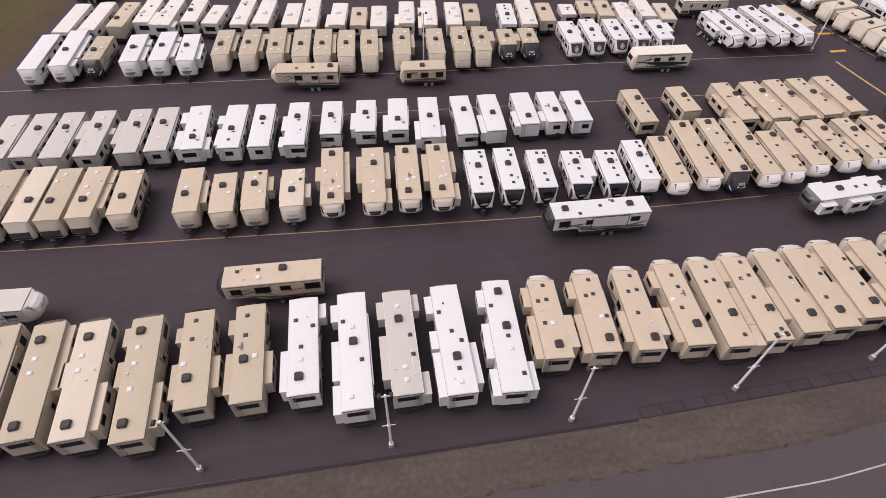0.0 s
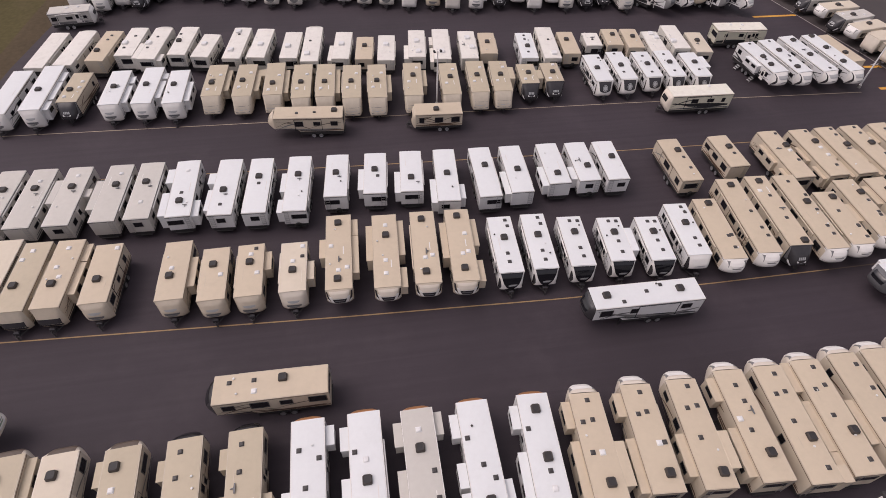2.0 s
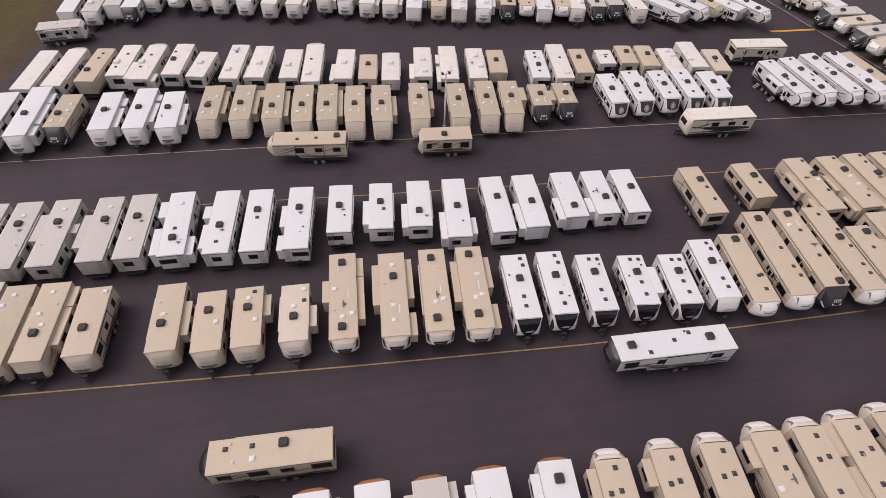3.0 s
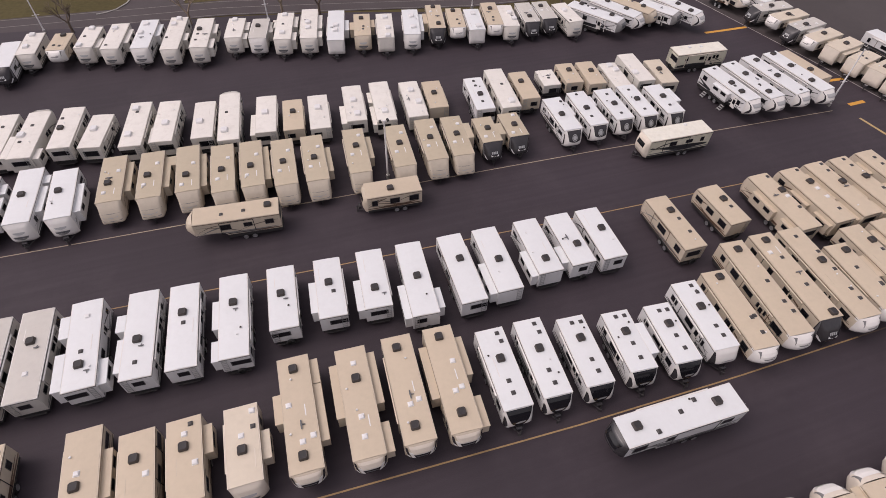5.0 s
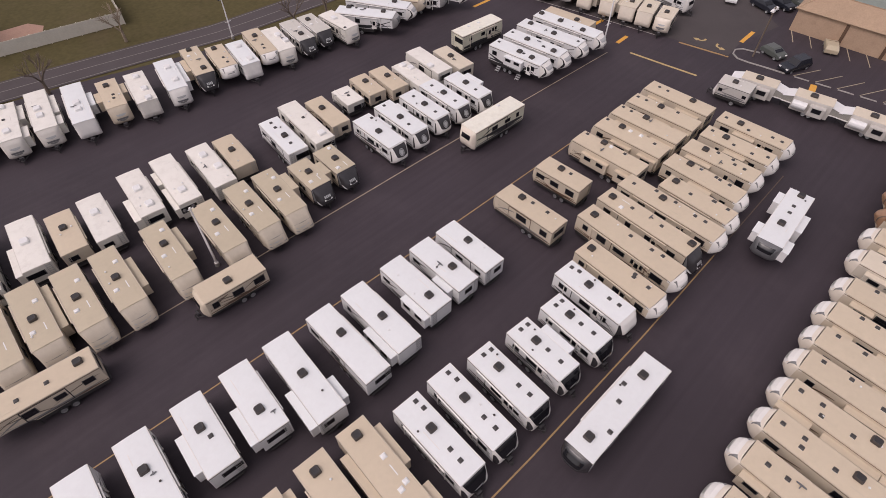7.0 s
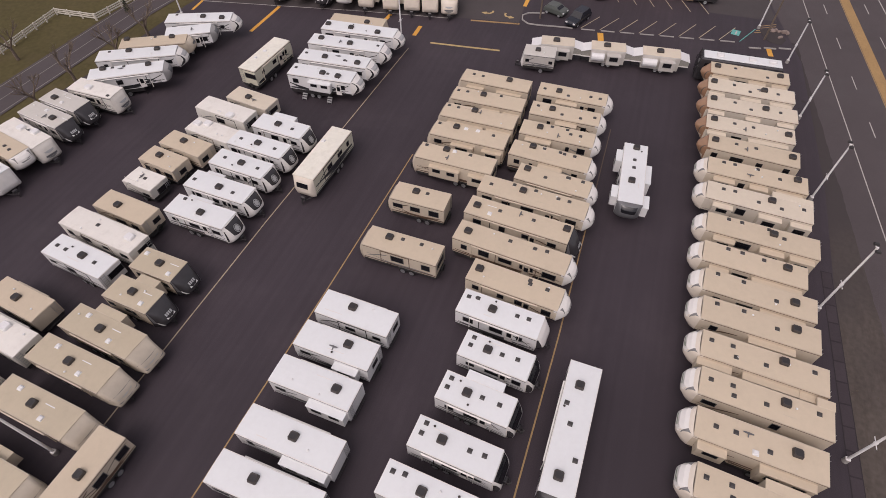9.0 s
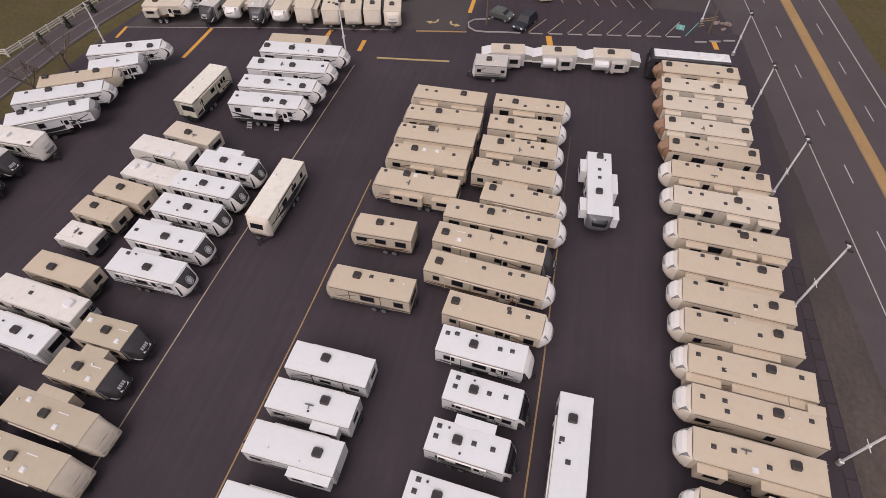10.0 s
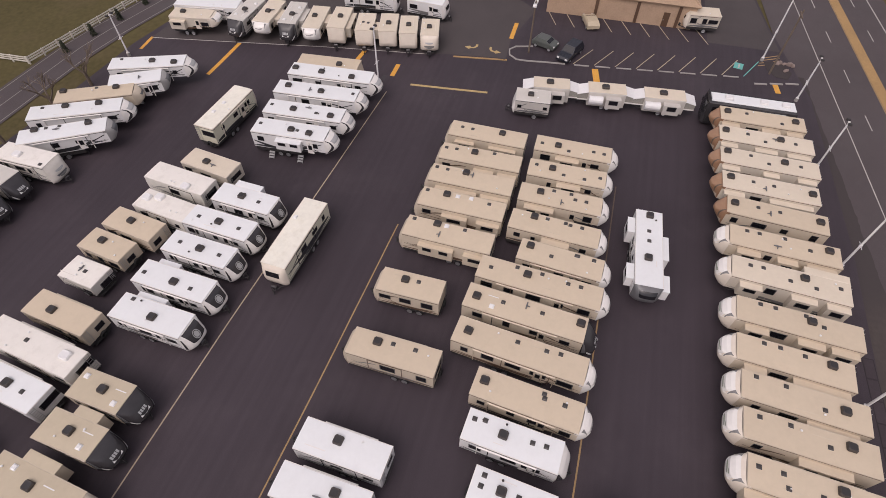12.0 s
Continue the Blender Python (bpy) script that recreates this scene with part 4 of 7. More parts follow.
def verge_tufts():
    """Low dry clumps, thickest along the road-side edge of the verge."""
    rnd = random.Random(5)
    v, f = [], []
    for _ in range(1100):
        x = rnd.uniform(-50, 38)
        edge = rnd.random() < 0.6
        off = 2.98 + 0.28 * noise.noise((x * 0.35, 3.0, 0)) + rnd.gauss(0.05, 0.07) if edge else rnd.uniform(3.2, 7.0)
        if noise.noise((x * 0.5, off, 2.0)) < (-0.1 if edge else 0.05):
            continue
        r0 = rnd.uniform(0.05, 0.16)
        for _ in range(4):
            a = rnd.uniform(0, 6.283)
            cx, cy = x + r0 * math.cos(a), near_line(x) + off + r0 * 0.6 * math.sin(a)
            dx, dy, h = rnd.uniform(-0.12, 0.12), rnd.uniform(-0.06, 0.06), rnd.uniform(0.0, 0.05)
            k = len(v)
            v += [(cx - 0.07, cy - 0.03, -0.04), (cx + 0.07, cy - 0.03, -0.04), (cx, cy + 0.06, -0.04), (cx + dx, cy + dy, h)]
            f += [(k, k + 1, k + 3), (k + 1, k + 2, k + 3), (k + 2, k, k + 3)]
    return mesh("grass_tufts", v, f, TUFT)


tagged(new("verge", verge_mesh(-320, 92, 0.6)), "dry brown grass verge between lot and highway", "verge", kind="structure")
tagged(new("grass_tufts", verge_tufts()), "dry brown grass clumps along the verge", "grass", kind="stuff")
sheet("verge", [(-49.2, 78.6), (-48.2, 92.0), (-46.2, 105.0), (-44.0, 124.0), (-49.0, 124.5), (-50.5, 105.0), (-51.1, 95.0), (-52.6, 85.0), (-54.0, 60.0), (-54.0, 18.0), (-49.6, 18.1)], -0.05, VERGEW, "brown dirt strip along the lot's west edge", "verge")
band("edge_line", -300, 300, 0.06, -0.06, -0.038, WHITEP, "white edge line of the highway", "road marking", 2.0)
band("far_edge_line", -300, 300, -11.52, -11.68, -0.038, WHITEP, "white edge line of the highway", "road marking", 2.0)
band("median_strip", -900, 900, -5.7, -7.1, -0.036, MEDIAN, "worn ochre painted median of the highway", "median", 12)
band("median_edge", -300, 300, -5.55, -5.65, -0.034, YELLOW, "yellow line along the median", "road marking")
for k in range(-6, 16):
    x = 3.1 + 9.95 * k
    band("lane_dash", x, x + 3.0, -2.82, -2.95, -0.034, WHITEP, "white lane dash on the highway", "road marking", 3)
    band("lane_dash", x + 2.1, x + 5.1, -9.0, -9.13, -0.034, WHITEP, "white lane dash on the highway", "road marking", 3)
band("back_road", -900, 900, -2.9, 2.9, -0.05, ROADTAR, "narrow two-lane road behind the lot", "road", 8, north_line)
band("back_road_line", -200, 300, -2.5, -2.38, -0.04, FADED, "pale edge line of the back road", "road marking", 5, north_line)
band("back_road_line", -200, 300, 2.38, 2.5, -0.04, FADED, "pale edge line of the back road", "road marking", 5, north_line)
band("back_road_line", -200, 300, -0.06, 0.06, -0.04, FADED, "pale centre line of the back road", "road marking", 5, north_line)


# Dark strip puts the kerb's shade and a soil line into colour.
band("lot_edge", -49, 21, 7.0, 6.72, 0.004, JOINT_AND_SHADE, "dark line of soil and painted kerb shade at the lot edge", "lot edge", 3)
sidewalk = thing("sidewalk", 21.3, 17.2, 0, 1.3, "worn dark sidewalk slabs along the lot edge", "sidewalk", kind="structure")
part("bed", box(0, 27.9, 0, 1.0, -0.1, 0.006), JOINT_AND_SHADE, sidewalk)
slab = mesh("slab", *box(0.06, 1.92, 0.08, 0.92, 0.0, 0.02, 0.008), SLAB)
for k in range(14):
    put("slab", slab, sidewalk, pose(1.99 * k, 0.012 * (k % 3), 0.0, 0, 0, 0.25 * ((k * 7) % 5 - 2)))


def stripe(x0, y0, x1, y1, w, material, label, z=0.009):
    d = Vector((x1 - x0, y1 - y0)).normalized()
    n = Vector((-d.y, d.x)) * (w / 2)
    k = max(1, int(math.hypot(x1 - x0, y1 - y0) / 2.5))
    v, f = [], []
    for i in range(k + 1):
        t = i / k
        j = 0.02 * noise.noise((x0 + t * 7, y0, t * 9))
        cx, cy = x0 + (x1 - x0) * t + n.x * j * 8, y0 + (y1 - y0) * t + n.y * j * 8
        v += [(cx - n.x, cy - n.y, z), (cx + n.x, cy + n.y, z)]
    f = [(2 * i, 2 * i + 2, 2 * i + 3, 2 * i + 1) for i in range(k)]
    return tagged(new("painted_line", mesh("painted_line", v, f, material)), label, "road marking", kind="structure")


for x0, y0, x1, y1 in ((-49.2, 44.95, -2.7, 42.42), (-2.7, 42.42, 18.2, 41.48), (18.2, 41.48, 34.0, 41.12), (34.0, 41.12, 47.0, 41.05)):
    stripe(x0, y0, x1, y1, 0.13, YELLOW, "worn yellow line along the noses of a row")
# The east end of this line takes a duller, darker colour.
stripe(47.0, 41.05, 64.0, 41.0, 0.12, DIMY, "dim brownish stretch of line along the noses of a row")
for x0, y0, x1, y1 in ((-49.4, 66.7, 0.0, 64.1), (0.0, 64.1, 33.0, 62.65), (33.0, 62.65, 52.0, 62.02)):
    stripe(x0, y0, x1, y1, 0.12, YELLOW, "worn yellow line behind a row")
for x0, y0, x1, y1 in ((-49.4, 75.85, 1.4, 73.9), (1.4, 73.9, 37.0, 72.65), (37.0, 72.65, 72.9, 70.85)):
    stripe(x0, y0, x1, y1, 0.12, CREAMP, "worn cream-white line along a row")
stripe(75.10, 106.99, 80.46, 80.82, 0.14, WHITEP, "thin pale line along the drive")
stripe(80.46, 80.82, 82.63, 68.22, 0.14, WHITEP, "thin pale line along the drive")
stripe(75.21, 68.39, 76.47, 58.40, 0.38, ARROWP, "broad worn stop line")
stripe(83.14, 64.79, 84.45, 57.55, 0.38, MEDIAN, "broad yellowed stop line")
for x0, y0, x1, y1, w in ((69.50, 94.61, 77.47, 94.41, 0.55), (72.16, 106.72, 75.30, 106.98, 0.45), (77.95, 77.19, 80.86, 76.95, 0.6), (76.29, 71.32, 79.10, 71.39, 0.6), (89.88, 58.09, 94.31, 58.14, 0.6), (85.84, 45.73, 82.84, 45.15, 0.85), (89.37, 22.58, 87.29, 22.29, 0.7)):
    stripe(x0, y0, x1, y1, w, ORANGE, "bright orange-yellow painted bar on asphalt")
sheet("pavement", [(75.00, 71.93), (76.21, 71.92), (76.22, 72.53), (75.02, 72.54)], 0.005, PATCH, "small pale asphalt patch", "patch")


def arrow(x, y, flip):
    """Turn arrow painted on the drive."""
    pts = [(0, 0, 0.16), (-0.5, 0, 0.16), (-0.9, -0.25 * flip, 0.16), (-1.0, -0.7 * flip, 0.15), (-1.0, -0.9 * flip, 0.42), (-1.0, -1.6 * flip, 0.02)]
    v, f = [], []
    for i, (px, py, h) in enumerate(pts):
        a = pts[min(i + 1, len(pts) - 1)]
        b = pts[max(i - 1, 0)]
        d = Vector((a[0] - b[0], a[1] - b[1])).normalized()
        v += [(px - d.y * h, py + d.x * h, 0), (px + d.y * h, py - d.x * h, 0)]
    f = [(2 * i + 1, 2 * i + 3, 2 * i + 2, 2 * i) for i in range(len(pts) - 1)]
    ob = tagged(new("painted_arrow", mesh("painted_arrow", v, f, ARROWP)), "worn yellowed turn arrow on asphalt", "road marking", kind="structure")
    ob.matrix_basis = pose(x, y, 0.009)


arrow(86.99, 62.33, -1)
arrow(86.93, 60.33, 1)
for y in (63.6, 59.2):
    for k in range(4):
        stripe(84.4, y - 0.42 * k, 85.1, y - 0.42 * k, 0.22, PATCH, "faded lettering bar on asphalt")
txt = bpy.data.curves.new("stop_text", "FONT")
txt.body, txt.size, txt.align_x, txt.extrude = "S T O P", 1.05, "CENTER", 0.002
tob = bpy.data.objects.new("stop_text", txt)
scene.collection.objects.link(tob)
bpy.context.view_layer.update()
tm = bpy.data.meshes.new_from_object(tob)
bpy.data.objects.remove(tob)
tm.materials.clear()
tm.materials.append(PATCH)
st = tagged(new("painted_word", tm), "faded white STOP lettering on asphalt", "road marking", kind="structure")
st.matrix_basis = pose(73.99, 63.44, 0.010, 0, 0, -81.5)

FADEDY = mat("faded_stall_paint", (0.42, 0.36, 0.25), 0.75, var=0.2, grain=6, big=1.2, spot=0.5, spot_col=(0.18, 0.15, 0.12))
# angled stalls west of the shop
for k in range(9):
    y = 49.0 - 2.78 * k
    x = 86.2 + 0.17 * (49.0 - y)
    stripe(x, y - 0.3, x + 4.3, y - 2.5, 0.12, FADEDY if k < 8 else BLUEP, "yellowed stall line of the car park")
    if k < 8:
        ws = thing("wheel_stop", x - 0.15, y - 1.45, 0, 99, "weathered concrete wheel stop on asphalt", "wheel stop", "wheel stops by the drive")
        part("block", box(-1.0, 1.0, -0.09, 0.09, 0, 0.13, 0.04), CONC, ws)
for k in range(9):
    y = 54.5 - 2.7 * k
    x = 99.9 + 0.055 * (54.5 - y)
    stripe(x - 0.5, y - 0.2, x - 4.4, y - 2.0, 0.12, FADEDY, "yellowed stall line beside the shop")
    ws = thing("wheel_stop", x - 0.35, y - 1.6, 0, 93, "pale concrete wheel stop before the shop", "wheel stop", "wheel stops at the shop")
    part("block", box(-1.0, 1.0, -0.09, 0.09, 0, 0.13, 0.04), CONC, ws)
sheet("pavement", [(91.73, 27.69), (93.22, 27.40), (93.00, 26.26), (91.51, 26.55)], 0.010, BLUEP, "painted blue-green accessible stall symbol panel", "road marking")
stripe(91.82, 27.02, 92.91, 26.83, 0.2, WHITEP, "white accessible stall mark", 0.016)
for k in range(4):
    stripe(93.2 + 0.7 * k, 24.4 - 0.2 * k, 94.6 + 0.7 * k, 21.6 - 0.1 * k, 0.16, YELLOW, "yellow hatching on asphalt")


def kerb(name, pts, w, h, label):
    """Raised kerb along a polyline."""
    v, f = [], []
    for i, (px, py) in enumerate(pts):
        a, b = pts[min(i + 1, len(pts) - 1)], pts[max(i - 1, 0)]
        d = Vector((a[0] - b[0], a[1] - b[1])).normalized()
        nx, ny = -d.y * w / 2, d.x * w / 2
        v += [(px - nx, py - ny, 0), (px - nx * 0.8, py - ny * 0.8, h), (px + nx * 0.8, py + ny * 0.8, h), (px + nx, py + ny, 0)]
    for i in range(len(pts) - 1):
        f += [(4 * i + j, 4 * i + j + 4, 4 * i + j + 5, 4 * i + j + 1) for j in range(3)]
    f = [q[::-1] for q in f] + [(0, 1, 2, 3), tuple(len(v) - 4 + k for k in (3, 2, 1, 0))]
    return tagged(new(name, mesh(name, v, f, CONC)), label, "kerb", kind="structure")


kerb("kerb", [(88.78, 54.72), (88.04, 57.02), (87.06, 57.73), (85.75, 57.44), (84.92, 56.35), (84.97, 54.75), (85.41, 52.36), (85.75, 49.78)], 0.22, 0.13, "worn concrete kerb round a small island")
for k in range(3):
    kerb("kerb", [(88.6 + 0.6 * k, 25.2 - 2.0 * k), (88.9 + 0.6 * k, 23.6 - 2.0 * k)], 0.25, 0.13, "short concrete kerb beside the hatching")

# fifth wheels along the highway
ROW = "fifth wheels along the highway"
trailer(ROW, -30.15, 26.62, 94.3, 10.42, 3.27, "rail", "sand", acs=[(3.51, 0.32)], seed=1)
trailer(ROW, -26.55, 26.42, 93.6, 10.41, 3.27, "rail", "sand", acs=[(3.55, 0.37), (-4.05, 0.32)], white_lids=[(1.73, 0.35), (0.43, 0.40)], slides=[(-1, -1.2, 4.93, 0)], seed=2)
trailer(ROW, -22.92, 26.02, 92.9, 10.55, 3.27, "rail", "cream", acs=[(3.70, 0.21), (-4.10, 0.19)], white_lids=[(1.90, 0.39), (0.53, 0.39)], slides=[(-1, -4.66, -0.7, 0), (1, -0.48, 1.72, 0)], seed=3)
trailer(ROW, -18.62, 25.53, 92.6, 11.07, 3.27, "rail", "sand", acs=[(4.17, 0.37), (-4.13, 0.42)], white_lids=[(2.55, 0.35), (1.01, 0.41), (-1.28, 0.37)], slides=[(-1, -4.62, -0.84, 0), (1, -0.62, 1.6, 0), (1, 3.15, 4.93, 0)], seed=4)
trailer(ROW, -14.42, 26.53, 92.4, 9.17, 3.22, "black", "sand", acs=[(-1.92, 0.45)], lids=[(3.61, 0.25), (1.75, 0.40)], white_lids=[(-0.58, 0.82)], slides=[(1, -3.34, -0.24, 0), (-1, -2.86, 0.0, 0), (1, 1.91, 3.34, 0)], seed=5)
trailer(ROW, -10.19, 26.50, 91.2, 9.28, 3.22, "black", "sand", acs=[(-0.82, 0.34)], lids=[(3.54, 0.26), (1.52, 0.31)], white_lids=[(-0.62, -0.56)], slides=[(1, -3.53, 0.12, 0), (-1, -3.04, -0.12, 0), (1, 2.07, 3.53, 0)], seed=6)
trailer(ROW, -5.76, 26.52, 90.2, 9.37, 3.22, "red", "white", acs=[(-3.10, 0.31)], lids=[(-0.34, 0.17), (1.65, -0.80), (2.38, 0.63)], white_lids=[(-1.57, 0.19)], slides=[(1, -4.0, -0.33, 0), (-1, 2.69, 4.15, 0)], seed=7)
trailer(ROW, -1.59, 25.57, 90.0, 11.22, 3.22, "red", "white", acs=[(0.50, 0.04)], lids=[(-1.32, -0.58), (2.61, 0.82)], white_lids=[(1.96, 0.04), (-4.50, 0.42)], slides=[(1, 3.01, 4.76, 0), (1, -2.72, 0.92, 0), (1, -5.6, -3.21, 0)], seed=8)
trailer(ROW, 2.40, 25.73, 89.7, 10.19, 3.22, "red", "light", acs=[(2.04, 0.06)], lids=[(0.29, -0.75), (-1.60, -0.82)], white_lids=[(-2.71, -0.02), (-3.88, -0.04), (3.43, 0.02)], slides=[(1, 2.52, 4.32, 0), (1, -3.39, 0.72, 0), (-1, 3.03, 4.78, 0), (-1, -5.09, -3.14, 0)], seed=9)
trailer(ROW, 6.71, 25.43, 89.4, 10.80, 3.22, "red", "white", acs=[(-2.05, -0.05)], lids=[(2.52, 0.82), (0.45, -0.00), (-0.57, -0.68), (-3.16, -0.06)], white_lids=[(-4.37, -0.03)], slides=[(1, 2.81, 4.63, 0), (1, -0.83, 0.88, 0), (1, -5.25, -1.25, 0), (-1, -4.47, -0.68, 0)], seed=10)
trailer(ROW, 11.26, 25.14, 86.5, 11.14, 3.22, "red", "white", acs=[(4.29, -0.05), (0.57, -0.18)], lids=[(2.79, 0.82), (-0.43, -0.16), (-4.04, -0.82)], white_lids=[(-1.66, -0.21)], slides=[(1, 3.03, 4.86, 0), (1, -2.2, 1.2, 0), (1, -5.6, -3.24, 0), (-1, -5.34, -2.82, 0)], seed=11)
trailer(ROW, 15.45, 26.05, 85.8, 8.17, 3.22, "dome", "tan", acs=[(-2.80, -0.18)], lids=[(3.48, -0.10), (1.88, -0.10), (-0.60, 0.55), (1.75, 0.68)], white_lids=[(-0.65, -0.17)], slides=[(1, -3.8, 0.45, 0), (-1, -3.11, 0.08, 1), (1, 1.52, 3.64, 0)], seed=12)
trailer(ROW, 19.70, 26.08, 84.9, 8.33, 3.22, "dome", "tan", acs=[(-2.82, -0.43)], lids=[(3.48, -0.19), (1.85, -0.23), (-0.59, -0.82), (1.70, 0.48)], white_lids=[(-0.62, -0.41)], slides=[(1, -3.94, -0.03, 0), (1, 1.77, 3.67, 0)], seed=13)
trailer(ROW, 23.58, 25.86, 84.9, 8.53, 3.22, "dome", "tan", acs=[(-3.12, -0.47)], lids=[(3.63, -0.33), (1.97, -0.48), (-0.55, 0.20), (1.83, 0.35)], slides=[(1, -3.16, -0.03, 0), (-1, -2.89, -0.14, 1)], seed=14)
trailer(ROW, 27.88, 25.87, 86.0, 8.90, 3.22, "dome", "tan", acs=[(-2.38, -0.28)], lids=[(3.08, -0.07), (1.71, -0.17), (-0.61, 0.36)], white_lids=[(0.32, 0.82)], slides=[(1, -3.84, -0.2, 0), (1, 2.05, 4.01, 0)], seed=15)
trailer(ROW, 31.32, 25.48, 85.8, 9.42, 3.22, "dome", "tan", acs=[(-1.36, -0.49)], lids=[(3.97, -0.28), (2.38, -0.38), (-0.05, 0.19), (-3.65, -0.54), (2.24, 0.43)], slides=[(-1, -4.75, -3.56, 1)], seed=16)
trailer(ROW, 34.81, 25.53, 86.1, 9.41, 3.22, "dome", "tan", acs=[(-1.42, -0.58)], lids=[(4.00, -0.39), (2.38, -0.47), (-0.14, 0.28), (-3.63, -0.52), (2.07, 0.46)], slides=[(1, 2.17, 4.74, 0), (1, -2.68, 1.31, 0), (1, -4.75, -2.8, 0)], seed=17)
trailer(ROW, 38.40, 25.74, 87.0, 9.18, 3.22, "dome", "tan", acs=[(-2.69, -0.47)], lids=[(3.49, -0.68), (1.35, -0.74), (-1.26, 0.04)], slides=[(1, -2.85, 0.68, 0)], seed=18)
trailer(ROW, 41.51, 25.77, 86.2, 9.11, 3.22, "dome", "tan", acs=[(-2.77, -0.18)], lids=[(3.52, -0.82), (1.36, -0.76), (-1.34, 0.25)], slides=[(1, -3.82, -0.29, 0)], seed=19)
trailer(ROW, 76.38, 26.42, 91.2, 9.13, 3.22, "bronze", "tan", acs=[(3.81, -0.25), (-3.50, -0.21)], lids=[(1.70, -0.37), (-2.01, 0.54)], slides=[(1, 2.39, 4.3, 0), (1, -1.91, 0.0, 0), (1, -4.3, -2.68, 0)], seed=20)
trailer(ROW, 72.67, 26.30, 90.4, 9.76, 3.22, "bronze", "cream", acs=[(4.24, -0.32), (-1.47, -0.21)], lids=[(1.91, -0.26), (0.14, 0.58), (-3.00, 0.08)], slides=[(1, 2.86, 4.6, 0), (1, -1.23, 1.02, 0), (1, -4.6, -2.25, 0)], seed=21)
trailer(ROW, 68.85, 26.23, 90.1, 9.85, 3.22, "bronze", "cream", acs=[(4.24, -0.51), (-1.48, -0.28)], lids=[(1.87, -0.44), (0.11, 0.40), (-3.08, -0.07)], slides=[(1, 2.88, 4.63, 0), (1, -1.03, 0.51, 0), (1, -4.63, -2.88, 0)], seed=22)
trailer(ROW, 64.91, 26.42, 89.6, 9.29, 3.22, "bronze", "cream", acs=[(3.88, -0.37), (-3.92, -0.09)], lids=[(1.67, -0.24), (-0.31, -0.19)], slides=[(1, 2.42, 4.36, 0), (1, -4.07, 0.0, 0)], seed=23)
trailer(ROW, 61.18, 26.10, 87.3, 9.24, 3.22, "bronze", "tan", acs=[(3.96, -0.17), (-3.84, -0.18)], lids=[(1.77, -0.26), (-0.23, -0.28)], seed=24)
trailer(ROW, 57.22, 25.78, 88.0, 9.66, 3.22, "dome", "tan", acs=[(-3.82, -0.52)], lids=[(3.32, -0.70), (2.22, -0.72), (-0.02, -0.78), (-2.16, -0.01)], slides=[(1, 2.01, 4.02, 0), (1, -1.21, 0.5, 0), (1, -4.52, -2.01, 0)], seed=25)
trailer(ROW, 53.26, 25.64, 87.1, 9.85, 3.22, "dome", "cream", acs=[(-1.13, -0.47)], lids=[(3.40, -0.42), (2.30, -0.49), (0.07, 0.23), (-2.04, 0.37), (-4.05, -0.31)], slides=[(1, 2.25, 4.09, 0), (1, -2.25, -0.2, 0), (-1, -4.91, -1.23, 1), (1, -4.91, -3.07, 0)], seed=26)
trailer(ROW, 48.74, 25.41, 87.2, 9.91, 3.22, "dome", "tan", acs=[(-0.94, -0.39)], lids=[(3.07, -0.82), (1.87, -0.82), (-0.54, -0.82), (-1.87, -0.13)], slides=[(1, 2.26, 4.11, 0), (1, -2.06, 0.0, 0), (1, -4.63, -2.57, 0)], seed=27)
trailer(ROW, 44.87, 26.13, 86.6, 8.79, 3.22, "dome", "tan", acs=[(-2.69, -0.53)], lids=[(2.34, -0.82), (1.11, -0.82), (-0.73, -0.68)], slides=[(1, 2.0, 3.63, 0), (1, -4.09, 0.0, 0)], seed=28)

# trailers left in the lanes
ROW = "trailers left in the lanes"
trailer(ROW, -8.62, 34.59, 178.7, 8.87, 3.27, "black", "tan", acs=[(-0.90, -0.46)], lids=[(3.24, -0.47), (1.34, -0.49)], white_lids=[(1.27, 0.45)], seed=29)
trailer(ROW, 24.81, 38.78, 178.5, 10.40, 3.22, "black", "white", acs=[(3.83, -0.13), (-3.24, -0.14)], lids=[(-0.03, -0.19), (2.44, 0.72), (-1.56, -0.76)], seed=30)
trailer(ROW, -34.34, 34.97, -2.8, 9.03, 3.22, "dome", "light", seed=31)
trailer(ROW, 53.47, 37.87, -177.1, 9.10, 3.22, "grey", "white", acs=[(-3.90, 0.05), (1.40, -0.09)], lids=[(-1.87, -0.02), (-0.65, -0.01)], slides=[(-1, 2.03, 3.69, 0), (-1, -3.69, -1.85, 0), (1, 2.77, 4.51, 0), (1, -1.85, 0.92, 0)], seed=32)
trailer(ROW, 60.75, 86.1, -4.4, 7.90, 3.05, "round", "yellow", white_lids=[(0.55, 0.32), (-1.27, 0.48)], seed=33)
trailer(ROW, -5.72, 71.53, 174.8, 8.43, 3.02, "shell", "tan", acs=[(-3.13, -0.22)], lids=[(1.44, 0.24), (-0.73, 0.11)], seed=34)
trailer(ROW, 10.49, 70.73, 176.3, 5.96, 2.70, "round", "tan", acs=[(0.29, 0.20)], seed=35)
trailer(ROW, 45.95, 69.95, 177.5, 8.45, 3.05, "round", "yellow", white_lids=[(-1.57, -0.82)], seed=36)
trailer(ROW, -42.31, 104.27, 6.0, 5.82, 2.70, "round", "light", white_lids=[(-0.33, 0.28), (1.17, 0.39)], seed=37)

# front of the middle rows
ROW = "front of the middle rows"
